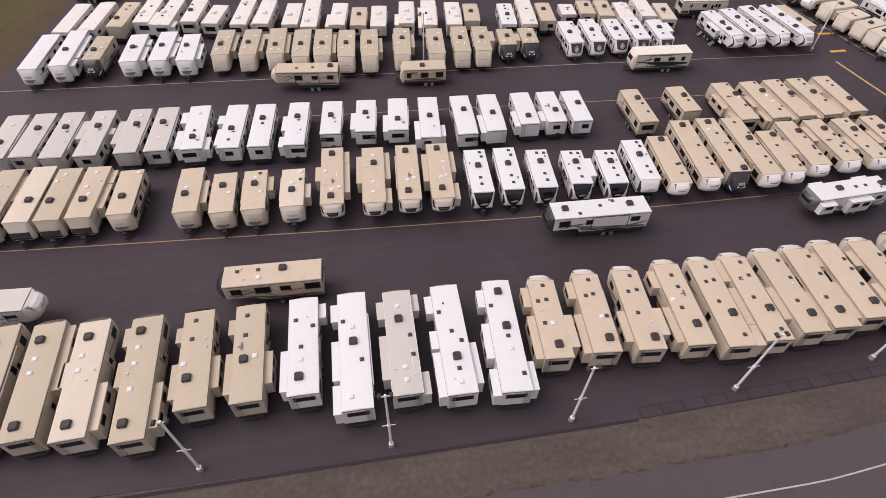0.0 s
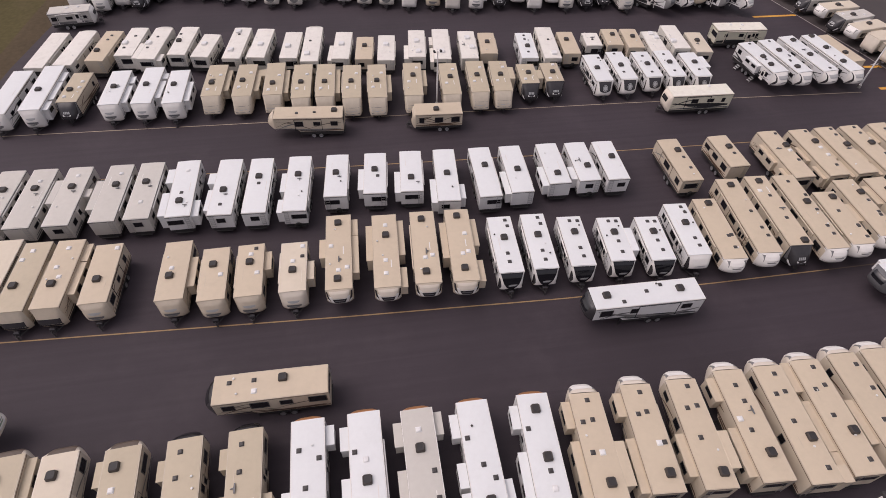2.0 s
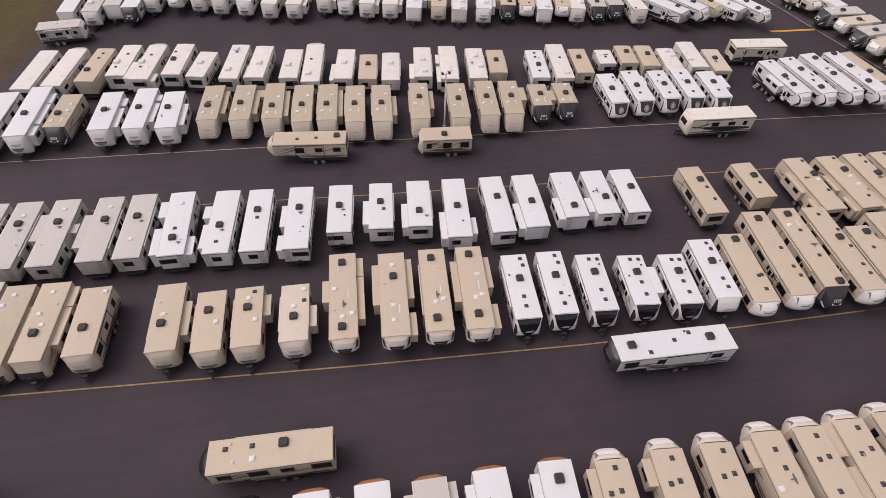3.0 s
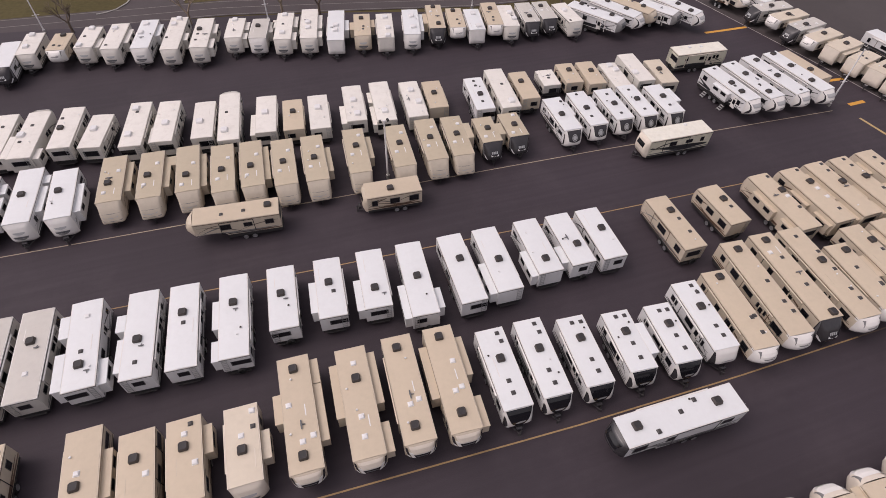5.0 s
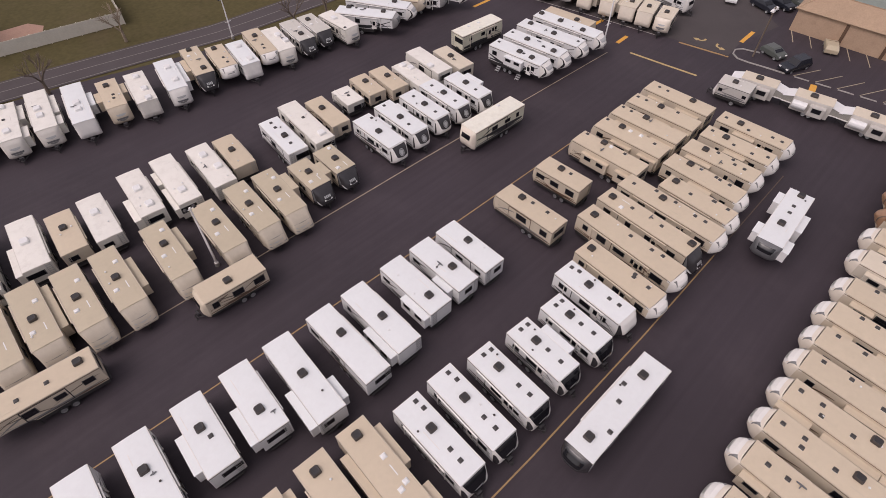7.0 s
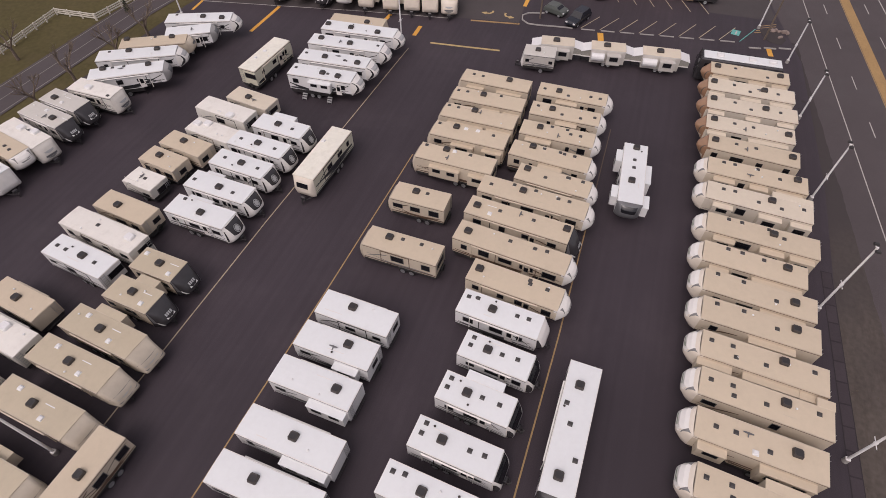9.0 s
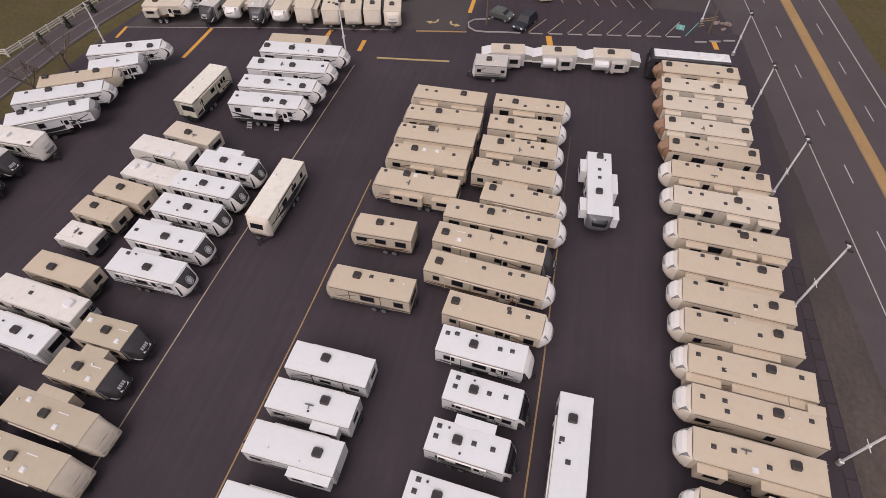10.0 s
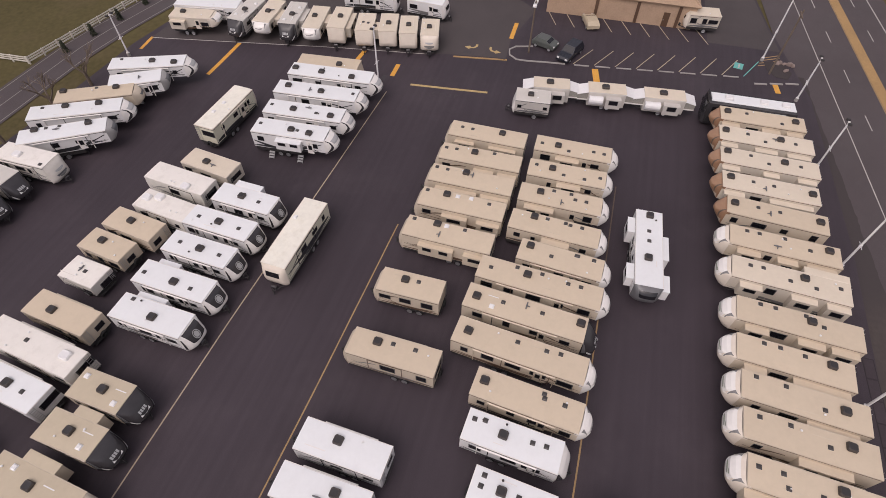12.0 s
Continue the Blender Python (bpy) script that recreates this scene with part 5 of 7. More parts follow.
trailer(ROW, -37.6, 49.6, -91.5, 8.70, 2.90, "base", "sand", acs=[(1.2, 0.2)], white_lids=[(-1.6, -0.3)], slides=[(1, -3.6, 0.4, 0)], seed=192)
trailer(ROW, -34.35, 49.66, -92.2, 8.76, 2.90, "base", "cream", acs=[(1.20, 0.29)], seed=38)
trailer(ROW, -31.45, 49.25, -91.9, 8.20, 2.90, "base", "sand", acs=[(1.22, -0.45)], white_lids=[(-1.89, -0.78), (-2.98, -0.18)], slides=[(1, -1.91, 2.33, 0)], seed=39)
trailer(ROW, -28.46, 49.17, -92.1, 8.10, 2.90, "base", "tan", acs=[(1.36, -0.16)], white_lids=[(-0.62, -0.35), (0.56, 0.23), (-2.96, 0.02)], slides=[(1, -3.73, -1.59, 0), (1, -1.41, 2.38, 0)], seed=40)
trailer(ROW, -24.70, 48.71, -90.1, 7.06, 2.80, "nose", "tan", acs=[(0.83, -0.15)], white_lids=[(-2.91, 0.82)], seed=41)
trailer(ROW, -18.14, 48.13, -89.9, 7.07, 2.80, "nose", "tan", acs=[(0.76, -0.29)], white_lids=[(-0.18, -0.23)], slides=[(1, -1.64, 1.89, 0)], seed=42)
trailer(ROW, -14.47, 47.16, -89.6, 6.25, 2.80, "nose", "tan", acs=[(-1.02, -0.13)], white_lids=[(0.29, 0.65)], seed=43)
trailer(ROW, -11.22, 47.15, -89.9, 6.26, 2.80, "nose", "tan", acs=[(-0.86, -0.04)], lids=[(-2.53, 0.48)], white_lids=[(0.52, 0.71), (-1.84, 0.03)], slides=[(1, -2.32, -0.1, 0)], seed=44)
trailer(ROW, -7.19, 46.97, -91.2, 6.00, 2.80, "nose", "cream", acs=[(0.51, -0.05)], lids=[(-1.12, 0.82)], white_lids=[(-0.59, -0.06), (-2.40, 0.82)], slides=[(1, -0.77, 1.41, 0)], seed=45)
trailer(ROW, -2.87, 48.12, -91.8, 9.47, 3.10, "grille", "tan", acs=[(-3.59, -0.04), (3.58, -0.11)], white_lids=[(-0.56, -0.71), (2.53, -0.01), (2.23, 0.80)], slides=[(1, -4.33, -2.18, 0), (1, -2.05, 2.65, 0), (-1, -1.85, 0.5, 0)], seed=46)
trailer(ROW, 1.64, 47.63, -92.8, 9.29, 3.10, "grille", "tan", acs=[(-1.77, 0.08)], white_lids=[(-3.15, 0.10), (1.47, -0.04), (3.06, -0.07)], slides=[(-1, -3.57, 1.01, 0), (1, -4.05, 0.54, 0), (1, 2.16, 4.48, 0)], seed=47)
trailer(ROW, 5.49, 47.58, -93.3, 9.31, 3.10, "grille", "tan", acs=[(-3.51, -0.10), (3.36, -0.14)], white_lids=[(1.61, -0.08), (1.34, 0.64)], seed=48)
trailer(ROW, 9.05, 47.35, -93.6, 9.39, 3.10, "grille", "tan", acs=[(-3.69, -0.02), (3.21, -0.02)], white_lids=[(-1.23, 0.50), (1.37, 0.03), (1.14, 0.60)], slides=[(-1, -3.25, 1.45, 0), (1, -3.53, 0.07, 0), (1, 2.01, 4.54, 0)], seed=49)
trailer(ROW, 13.44, 46.96, -92.9, 7.38, 2.80, "vee", "white", acs=[(-0.73, 0.05)], lids=[(-3.11, 0.57), (-2.29, 0.67), (1.35, 0.02), (2.42, 0.01)], seed=50)
trailer(ROW, 16.92, 46.92, -93.8, 7.30, 2.80, "vee", "white", acs=[(-0.67, 0.04)], lids=[(-3.07, 0.51), (-2.19, 0.64), (1.43, 0.07), (2.59, 0.12)], seed=51)
trailer(ROW, 20.64, 46.38, -94.3, 6.59, 2.80, "vee", "white", acs=[(-1.07, 0.10)], lids=[(-2.65, -0.03), (-2.60, 0.78), (1.07, 0.17), (2.17, 0.25)], seed=52)
trailer(ROW, 24.71, 46.06, -95.2, 5.84, 2.80, "vee", "white", acs=[(-0.78, 0.07)], lids=[(-2.36, -0.11), (-2.33, 0.69), (0.44, 0.18), (1.84, 0.18)], slides=[(1, -1.33, 1.69, 1)], seed=53)
trailer(ROW, 28.73, 45.60, -95.1, 5.87, 2.80, "vee", "white", acs=[(-0.78, 0.10)], lids=[(-2.22, -0.05), (-2.19, 0.71), (0.44, 0.15), (1.72, 0.25)], seed=54)
trailer(ROW, 32.61, 46.36, -94.5, 7.21, 2.80, "line", "white", acs=[(-0.72, 0.08)], lids=[(-3.04, 0.48), (-2.25, 0.64), (1.43, 0.27), (2.43, 0.36)], seed=55)
trailer(ROW, 35.93, 45.93, -95.3, 8.47, 2.90, "cream", "tan", acs=[(-3.45, 0.20)], lids=[(1.24, 0.48), (2.81, 0.50), (1.13, 0.82)], seed=56)
trailer(ROW, 39.86, 47.31, -95.2, 10.91, 3.00, "cream", "tan", acs=[(-4.36, 0.03)], lids=[(-0.29, 0.50), (2.10, 0.57), (3.22, 0.71)], seed=57)
trailer(ROW, 43.46, 47.56, -94.3, 10.41, 3.00, "night", "tan", acs=[(-4.27, 0.00), (4.68, 0.48)], lids=[(-1.96, 0.18), (1.44, 0.30)], seed=58)
trailer(ROW, 46.83, 46.95, -93.2, 11.02, 3.00, "cream", "tan", acs=[(-1.11, 0.36)], lids=[(-4.40, 0.04), (-2.16, 0.82), (0.11, 0.82), (2.48, 0.58), (3.60, 0.60)], seed=59)
trailer(ROW, 49.95, 45.51, -94.0, 7.71, 2.90, "cream", "tan", acs=[(-2.93, 0.50)], lids=[(-0.84, -0.04), (1.32, 0.82), (1.45, 0.82), (2.92, 0.82)], seed=60)
trailer(ROW, 53.52, 46.63, -92.6, 8.57, 2.90, "cream", "tan", acs=[(-2.09, 0.71)], lids=[(-0.83, 0.82), (0.94, 0.82), (1.41, 0.73), (2.52, 0.75)], slides=[(-1, -0.86, 1.72, 0)], seed=61)
trailer(ROW, 57.51, 46.65, -90.1, 8.21, 2.90, "cream", "tan", acs=[(-2.05, 0.31)], lids=[(-0.76, 0.81), (0.98, 0.82), (1.46, 0.18), (2.55, 0.19)], slides=[(-1, -3.3, -0.41, 0)], seed=62)
trailer(ROW, 61.36, 46.54, -89.2, 7.99, 2.90, "cream", "tan", acs=[(-1.54, 0.21)], lids=[(-3.24, 0.36), (-0.30, -0.47), (1.85, -0.53), (3.40, 0.09)], slides=[(-1, -0.8, 1.61, 0)], seed=63)
trailer(ROW, 65.37, 46.43, -89.5, 8.18, 2.90, "cream", "tan", acs=[(-1.63, -0.07)], lids=[(-3.37, -0.09), (-0.42, -0.64), (2.19, -0.04), (3.30, -0.08)], slides=[(-1, -1.65, 0.82, 0)], seed=64)

# back of the middle rows
ROW = "back of the middle rows"
trailer(ROW, -40.6, 60.6, 88.7, 8.50, 2.85, "flat", "light", acs=[(-1.3, 0.1)], white_lids=[(2.2, 0.0)], seed=193)
trailer(ROW, -37.51, 60.55, 87.4, 8.45, 2.85, "flat", "light", acs=[(1.09, -0.14)], seed=65)
trailer(ROW, -34.19, 60.17, 87.7, 8.91, 2.85, "flat", "light", acs=[(1.28, 0.01)], lids=[(0.39, -0.40)], white_lids=[(2.44, -0.09)], seed=66)
trailer(ROW, -30.50, 60.02, 87.7, 8.91, 2.85, "flat", "light", acs=[(1.21, 0.00)], lids=[(0.47, -0.39)], white_lids=[(2.97, -0.08)], slides=[(1, -1.14, 2.4, 1), (-1, 0.04, 1.22, 0)], seed=67)
trailer(ROW, -26.18, 59.90, 88.0, 8.74, 2.85, "flat", "light", acs=[(1.08, -0.16)], lids=[(0.42, -0.52)], white_lids=[(2.86, -0.25)], slides=[(1, -2.52, 1.88, 1)], seed=68)
trailer(ROW, -22.90, 59.84, 88.4, 8.78, 2.85, "flat", "light", acs=[(1.16, 0.07)], lids=[(0.38, -0.51)], white_lids=[(-1.97, -0.02)], seed=69)
trailer(ROW, -18.92, 59.63, 89.7, 8.81, 2.85, "flat", "white", acs=[(-2.15, 0.09)], lids=[(-0.87, 0.06), (-2.87, -0.57)], white_lids=[(2.71, -0.13)], slides=[(1, -4.15, -0.73, 1), (-1, -4.15, -1.8, 0), (1, 0.9, 3.1, 1)], seed=70)
trailer(ROW, -14.53, 59.27, 86.4, 8.78, 2.85, "flat", "white", acs=[(-0.69, 0.10)], lids=[(-1.43, -0.27), (-2.90, 0.10)], slides=[(1, -3.28, -0.12, 0), (1, 0.46, 2.11, 1)], seed=71)
trailer(ROW, -11.10, 59.03, 86.4, 8.68, 2.85, "flat", "white", acs=[(1.25, 0.06)], lids=[(0.15, -0.04)], seed=72)
trailer(ROW, -6.94, 58.80, 85.8, 8.76, 2.85, "flat", "white", acs=[(1.26, 0.02)], lids=[(0.49, -0.20)], slides=[(1, -0.97, 1.99, 0), (1, -4.17, -2.24, 0)], seed=73)
trailer(ROW, -2.71, 59.46, 85.7, 6.89, 2.85, "flat", "white", acs=[(0.32, 0.08)], lids=[(-0.38, -0.35)], seed=74)
trailer(ROW, 1.53, 59.28, 85.2, 6.70, 2.85, "flat", "white", acs=[(0.47, 0.05)], lids=[(-0.59, -0.30)], slides=[(1, -2.3, 1.06, 0)], seed=75)
trailer(ROW, 5.55, 59.10, 85.1, 6.77, 2.85, "flat", "white", acs=[(-1.21, 0.05)], lids=[(-2.00, -0.69)], slides=[(1, -3.13, 0.27, 0)], seed=76)
trailer(ROW, 9.37, 57.99, 85.4, 8.58, 2.85, "flat", "white", acs=[(0.08, -0.08)], slides=[(1, -4.1, -0.4, 0), (-1, -3.58, -1.37, 0)], seed=77)
trailer(ROW, 13.74, 57.90, 88.2, 8.29, 2.85, "flat", "white", acs=[(0.95, -0.18)], seed=78)
trailer(ROW, 17.37, 57.92, 87.9, 7.91, 2.85, "flat", "white", acs=[(-0.25, -0.11)], slides=[(1, -3.7, -0.05, 0)], seed=79)
trailer(ROW, 21.84, 58.25, 87.9, 6.96, 2.85, "flat", "white", acs=[(-1.86, -0.03)], slides=[(1, -3.31, -0.14, 0)], seed=80)
trailer(ROW, 25.33, 58.13, 87.9, 6.73, 2.85, "flat", "white", acs=[(-0.93, -0.30)], slides=[(1, -2.55, -0.47, 0)], seed=81)
trailer(ROW, 28.64, 57.90, 87.5, 6.76, 2.85, "flat", "white", acs=[(0.49, -0.32)], seed=82)
trailer(ROW, 36.87, 56.95, 88.8, 7.43, 2.80, "round", "tan", acs=[(1.54, -0.39)], lids=[(0.26, -0.57), (-1.64, -0.59)], seed=83)
trailer(ROW, 43.42, 57.65, 90.3, 5.69, 2.80, "round", "tan", acs=[(0.64, -0.36)], lids=[(-0.56, -0.43)], seed=84)
trailer(ROW, 49.81, 56.06, 89.2, 8.51, 3.00, "round", "tan", acs=[(1.35, -0.82)], lids=[(3.66, -0.82), (-1.36, -0.82)], white_lids=[(0.42, -0.82)], slides=[(1, -0.84, 2.53, 0), (1, -4.05, -1.86, 0)], seed=85)
trailer(ROW, 53.96, 55.85, 89.9, 8.52, 3.00, "round", "tan", acs=[(1.75, -0.70)], lids=[(3.78, -0.75), (-2.59, -0.60)], white_lids=[(0.64, -0.74), (-0.72, -0.82)], slides=[(1, -0.85, 1.69, 0), (1, -4.06, -1.86, 0)], seed=86)
trailer(ROW, 57.52, 55.82, 90.4, 8.65, 3.00, "round", "tan", acs=[(0.71, -0.69)], lids=[(3.85, -0.72), (2.70, -0.64)], slides=[(1, -0.86, 3.44, 0), (1, -4.13, -1.29, 0)], seed=87)
trailer(ROW, 61.04, 55.71, 90.9, 8.66, 3.00, "round", "tan", acs=[(0.74, -0.47)], lids=[(3.86, -0.42), (2.74, -0.47), (-1.34, -0.82)], slides=[(1, -1.72, 0.43, 0), (1, -4.14, -2.15, 0)], seed=88)
trailer(ROW, 64.97, 55.81, 90.2, 8.51, 3.00, "round", "tan", acs=[(-1.52, -0.41)], lids=[(2.99, -0.26), (1.81, -0.22)], slides=[(1, 1.27, 3.39, 0), (1, -3.39, -0.42, 0)], seed=89)

# front of the far rows
ROW = "front of the far rows"
trailer(ROW, -43.14, 81.03, -92.1, 9.82, 2.90, "nose", "white", seed=90)
trailer(ROW, -39.33, 81.48, -91.1, 10.24, 3.00, "nose", "white", acs=[(0.74, -0.17)], slides=[(1, -4.04, -1.9, 0), (1, -1.66, 2.38, 0), (1, 2.85, 4.66, 0)], seed=91)
trailer(ROW, -35.42, 81.27, -93.7, 6.83, 2.80, "night", "sand", acs=[(0.74, -0.33)], white_lids=[(0.19, 0.63)], seed=92)
trailer(ROW, -30.32, 80.46, -90.9, 7.89, 2.90, "nose", "white", acs=[(-0.01, -0.12)], slides=[(1, -2.95, -1.39, 0), (1, -0.78, 3.07, 0)], seed=93)
trailer(ROW, -26.28, 80.52, -92.6, 8.47, 2.90, "nose", "white", acs=[(0.01, -0.19)], slides=[(1, -3.23, -2.01, 0), (1, -1.4, 2.5, 0)], seed=94)
trailer(ROW, -22.67, 79.75, -90.5, 7.68, 2.90, "nose", "white", acs=[(-0.33, -0.31)], slides=[(1, -1.46, 2.92, 0)], seed=95)
trailer(ROW, -17.95, 80.79, -92.9, 7.50, 2.80, "slope", "sand", acs=[(0.81, -0.27)], slides=[(1, -2.86, 2.0, 0)], seed=96)
trailer(ROW, -14.05, 80.35, -93.4, 7.66, 2.80, "slope", "sand", acs=[(0.26, -0.26)], slides=[(1, -3.04, 2.07, 0)], seed=97)
trailer(ROW, -10.23, 80.25, -92.2, 7.79, 2.80, "slope", "sand", acs=[(1.27, -0.13)], slides=[(1, -2.54, 2.98, 0), (-1, -2.98, -1.44, 0)], seed=98)
trailer(ROW, -6.59, 79.22, -92.7, 8.10, 2.80, "slope", "sand", acs=[(0.46, -0.12)], seed=99)
trailer(ROW, -3.50, 79.08, -93.0, 7.89, 2.80, "slope", "sand", acs=[(0.58, -0.12)], slides=[(1, -3.04, 2.71, 0)], seed=100)
trailer(ROW, -0.05, 78.32, -93.3, 7.98, 2.80, "slope", "sand", acs=[(0.14, -0.09)], seed=101)
trailer(ROW, 3.31, 78.04, -93.5, 8.03, 2.80, "slope", "sand", acs=[(0.14, -0.04)], slides=[(1, -1.89, 2.33, 0)], seed=102)
trailer(ROW, 8.13, 77.92, -94.8, 7.99, 2.80, "slope", "sand", acs=[(-0.71, 0.04)], slides=[(1, -2.64, 1.29, 0)], seed=103)
trailer(ROW, 13.11, 77.37, -94.2, 7.64, 2.80, "slope", "sand", acs=[(-0.27, 0.06)], seed=104)
trailer(ROW, 16.95, 77.46, -94.5, 7.75, 2.80, "slope", "sand", acs=[(-0.16, -0.04)], seed=105)
trailer(ROW, 20.12, 77.21, -95.6, 7.51, 2.80, "slope", "sand", acs=[(-0.17, 0.03)], slides=[(1, -2.05, 0.8, 1)], seed=106)
trailer(ROW, 24.00, 77.21, -94.2, 4.88, 2.80, "night", "sand", acs=[(-0.12, 0.11)], slides=[(1, -0.83, 1.3, 1)], seed=107)
trailer(ROW, 27.43, 77.23, -93.3, 4.66, 2.80, "night", "sand", acs=[(0.14, 0.10)], seed=108)
trailer(ROW, 34.30, 77.58, -92.4, 6.90, 2.80, "oval", "white", acs=[(0.26, -0.19)], lids=[(-2.37, 0.82)], slides=[(1, -2.66, 0.14, 0)], seed=109)
trailer(ROW, 37.91, 77.77, -92.8, 7.25, 2.80, "oval", "white", acs=[(0.14, -0.16)], lids=[(-2.98, -0.12), (1.91, -0.30)], slides=[(1, -2.82, -0.71, 0)], seed=110)
trailer(ROW, 41.68, 77.61, -93.4, 6.70, 2.80, "oval", "white", acs=[(0.13, -0.01)], lids=[(-2.06, 0.05), (2.20, -0.06)], seed=111)
trailer(ROW, 45.07, 77.46, -93.7, 6.89, 2.80, "oval", "white", acs=[(-0.08, -0.01)], lids=[(-2.29, -0.06), (2.15, -0.09)], seed=112)
trailer(ROW, 48.63, 76.74, -92.9, 6.31, 2.80, "oval", "white", acs=[(-0.38, 0.05)], lids=[(1.57, -0.08)], slides=[(1, -1.93, 0.93, 1)], seed=113)

# older trailers
ROW = "older trailers"
trailer(ROW, -41.69, 91.48, 84.4, 9.61, 2.80, "round", "old", seed=114)
trailer(ROW, -37.96, 91.42, 83.0, 9.28, 2.92, "dome", "old", seed=115)
trailer(ROW, -34.22, 91.78, 82.7, 8.39, 2.80, "round", "tan", acs=[(-1.48, 0.46)], lids=[(2.78, -0.05), (1.58, 0.10)], seed=116)
trailer(ROW, -30.64, 92.37, 84.0, 7.96, 2.90, "round", "old", lids=[(1.48, -0.11), (-1.88, 0.47)], white_lids=[(-0.58, 0.70)], seed=117)
trailer(ROW, -27.28, 91.50, 82.5, 8.85, 2.92, "dome", "old", lids=[(1.67, 0.12), (-1.44, 0.62)], white_lids=[(-0.14, 0.82)], slides=[(1, -4.23, -0.22, 1), (-1, -4.23, -2.42, 0)], seed=118)
trailer(ROW, -23.51, 91.95, 82.7, 8.01, 2.82, "black", "old", acs=[(-0.20, 0.56)], lids=[(1.78, 0.82)], seed=119)
trailer(ROW, -20.29, 90.55, 78.9, 6.43, 2.60, "round", "old", white_lids=[(0.33, 0.30)], seed=120)
trailer(ROW, -15.82, 90.26, 82.5, 8.78, 2.90, "round", "old", lids=[(2.32, 0.18)], white_lids=[(-2.17, 0.45), (3.09, 0.42)], seed=121)
trailer(ROW, -12.47, 89.83, 82.0, 8.19, 2.90, "round", "old", white_lids=[(-0.53, -0.06)], slides=[(1, -3.36, -0.37, 0)], seed=122)
trailer(ROW, -8.24, 89.30, 83.7, 7.43, 2.60, "round", "old", white_lids=[(-0.44, 0.40)], seed=123)
trailer(ROW, -5.22, 88.67, 84.7, 9.74, 2.92, "dome", "old", lids=[(0.76, 0.29)], white_lids=[(-2.90, 0.44)], seed=124)
trailer(ROW, -0.91, 88.17, 82.9, 7.62, 2.70, "flat", "old", white_lids=[(0.23, 0.14)], slides=[(1, -3.59, 0.53, 0)], seed=125)
trailer(ROW, 2.22, 87.36, 84.0, 6.32, 2.50, "flat", "tan", acs=[(0.55, 0.00)], seed=126)
trailer(ROW, 5.37, 87.09, 84.0, 7.12, 2.50, "flat", "old", white_lids=[(0.78, 0.08)], seed=127)
trailer(ROW, 9.87, 87.23, 83.8, 7.71, 2.80, "flat", "old", white_lids=[(0.55, 0.02), (-2.45, -0.19)], slides=[(1, -3.63, 0.08, 0)], seed=128)
trailer(ROW, 13.40, 86.52, 83.9, 8.63, 2.90, "round", "old", white_lids=[(-2.33, 0.03)], slides=[(1, 0.68, 2.96, 0), (1, -4.08, -0.23, 0)], seed=129)
trailer(ROW, 17.28, 86.01, 84.4, 7.87, 2.80, "flat", "old", white_lids=[(1.87, -0.05), (-0.91, -0.55)], seed=130)
trailer(ROW, 20.40, 86.63, 83.8, 6.08, 2.50, "flat", "tan", acs=[(0.20, 0.03)], seed=131)
trailer(ROW, 25.87, 84.76, 83.9, 7.25, 2.80, "round", "white", acs=[(-0.34, -0.08)], lids=[(2.80, 0.01), (1.69, 0.04), (-1.97, 0.03)], seed=132)
trailer(ROW, 29.05, 84.68, 84.0, 9.05, 3.10, "round", "old", lids=[(0.74, -0.17)], white_lids=[(-3.2, -0.30)], seed=133)
trailer(ROW, 32.48, 85.13, 84.4, 6.43, 2.60, "flat", "tan", acs=[(0.83, 0.16)], seed=134)
trailer(ROW, 36.81, 86.59, 84.1, 3.82, 2.10, "round", "old", lids=[(-0.13, -0.03)], seed=135)
trailer(ROW, 39.91, 86.39, 83.2, 4.85, 2.40, "flat", "tan", acs=[(0.65, -0.18)], seed=136)
trailer(ROW, 42.76, 85.49, 83.1, 5.64, 2.50, "flat", "tan", acs=[(0.39, -0.16)], seed=137)
trailer(ROW, 45.65, 83.93, 83.4, 6.03, 2.60, "flat", "old", white_lids=[(1.11, -0.58), (2.26, -0.09)], seed=138)
trailer(ROW, 49.16, 84.42, 84.2, 7.02, 2.90, "round", "old", white_lids=[(-1.37, 0.82)], seed=139)
trailer(ROW, 52.38, 82.94, 82.7, 5.88, 2.60, "flat", "cream", acs=[(0.38, 0.13)], seed=140)

# trailers by the exit
ROW = "trailers by the exit"
trailer(ROW, 59.22, 76.92, -85.4, 8.43, 3.12, "sleek", "white", acs=[(0.14, -0.12), (2.27, -0.33)], lids=[(-3.59, 0.23), (0.84, -0.14)], slides=[(-1, -1.24, 1.65, 0)], steps=(1.2, -2.2), seed=141)
trailer(ROW, 62.70, 76.90, -85.4, 9.25, 3.12, "sleek", "white", acs=[(-1.28, -0.09), (3.28, -0.41)], lids=[(-3.99, 0.21), (1.50, -0.27)], seed=142)
trailer(ROW, 66.59, 77.14, -84.6, 10.02, 3.12, "sleek", "white", acs=[(-3.57, 0.19), (0.62, -0.16)], lids=[(4.43, 0.13)], seed=143)
trailer(ROW, 70.43, 76.96, -85.0, 10.39, 3.12, "sleek", "white", acs=[(-4.56, 0.04), (-1.15, -0.15), (2.78, -0.46)], seed=144)
trailer(ROW, 72.91, 78.40, -83.9, 7.84, 2.80, "flat", "tan", acs=[(1.47, -0.33)], seed=145)

# roadside row
ROW = "roadside row"
trailer(ROW, -2.80, 111.09, -101.4, 5.96, 2.90, "nose", "old", white_lids=[(-2.36, -0.26)], slides=[(1, -2.4, -0.05, 0), (1, 0.97, 2.71, 0)], seed=146)
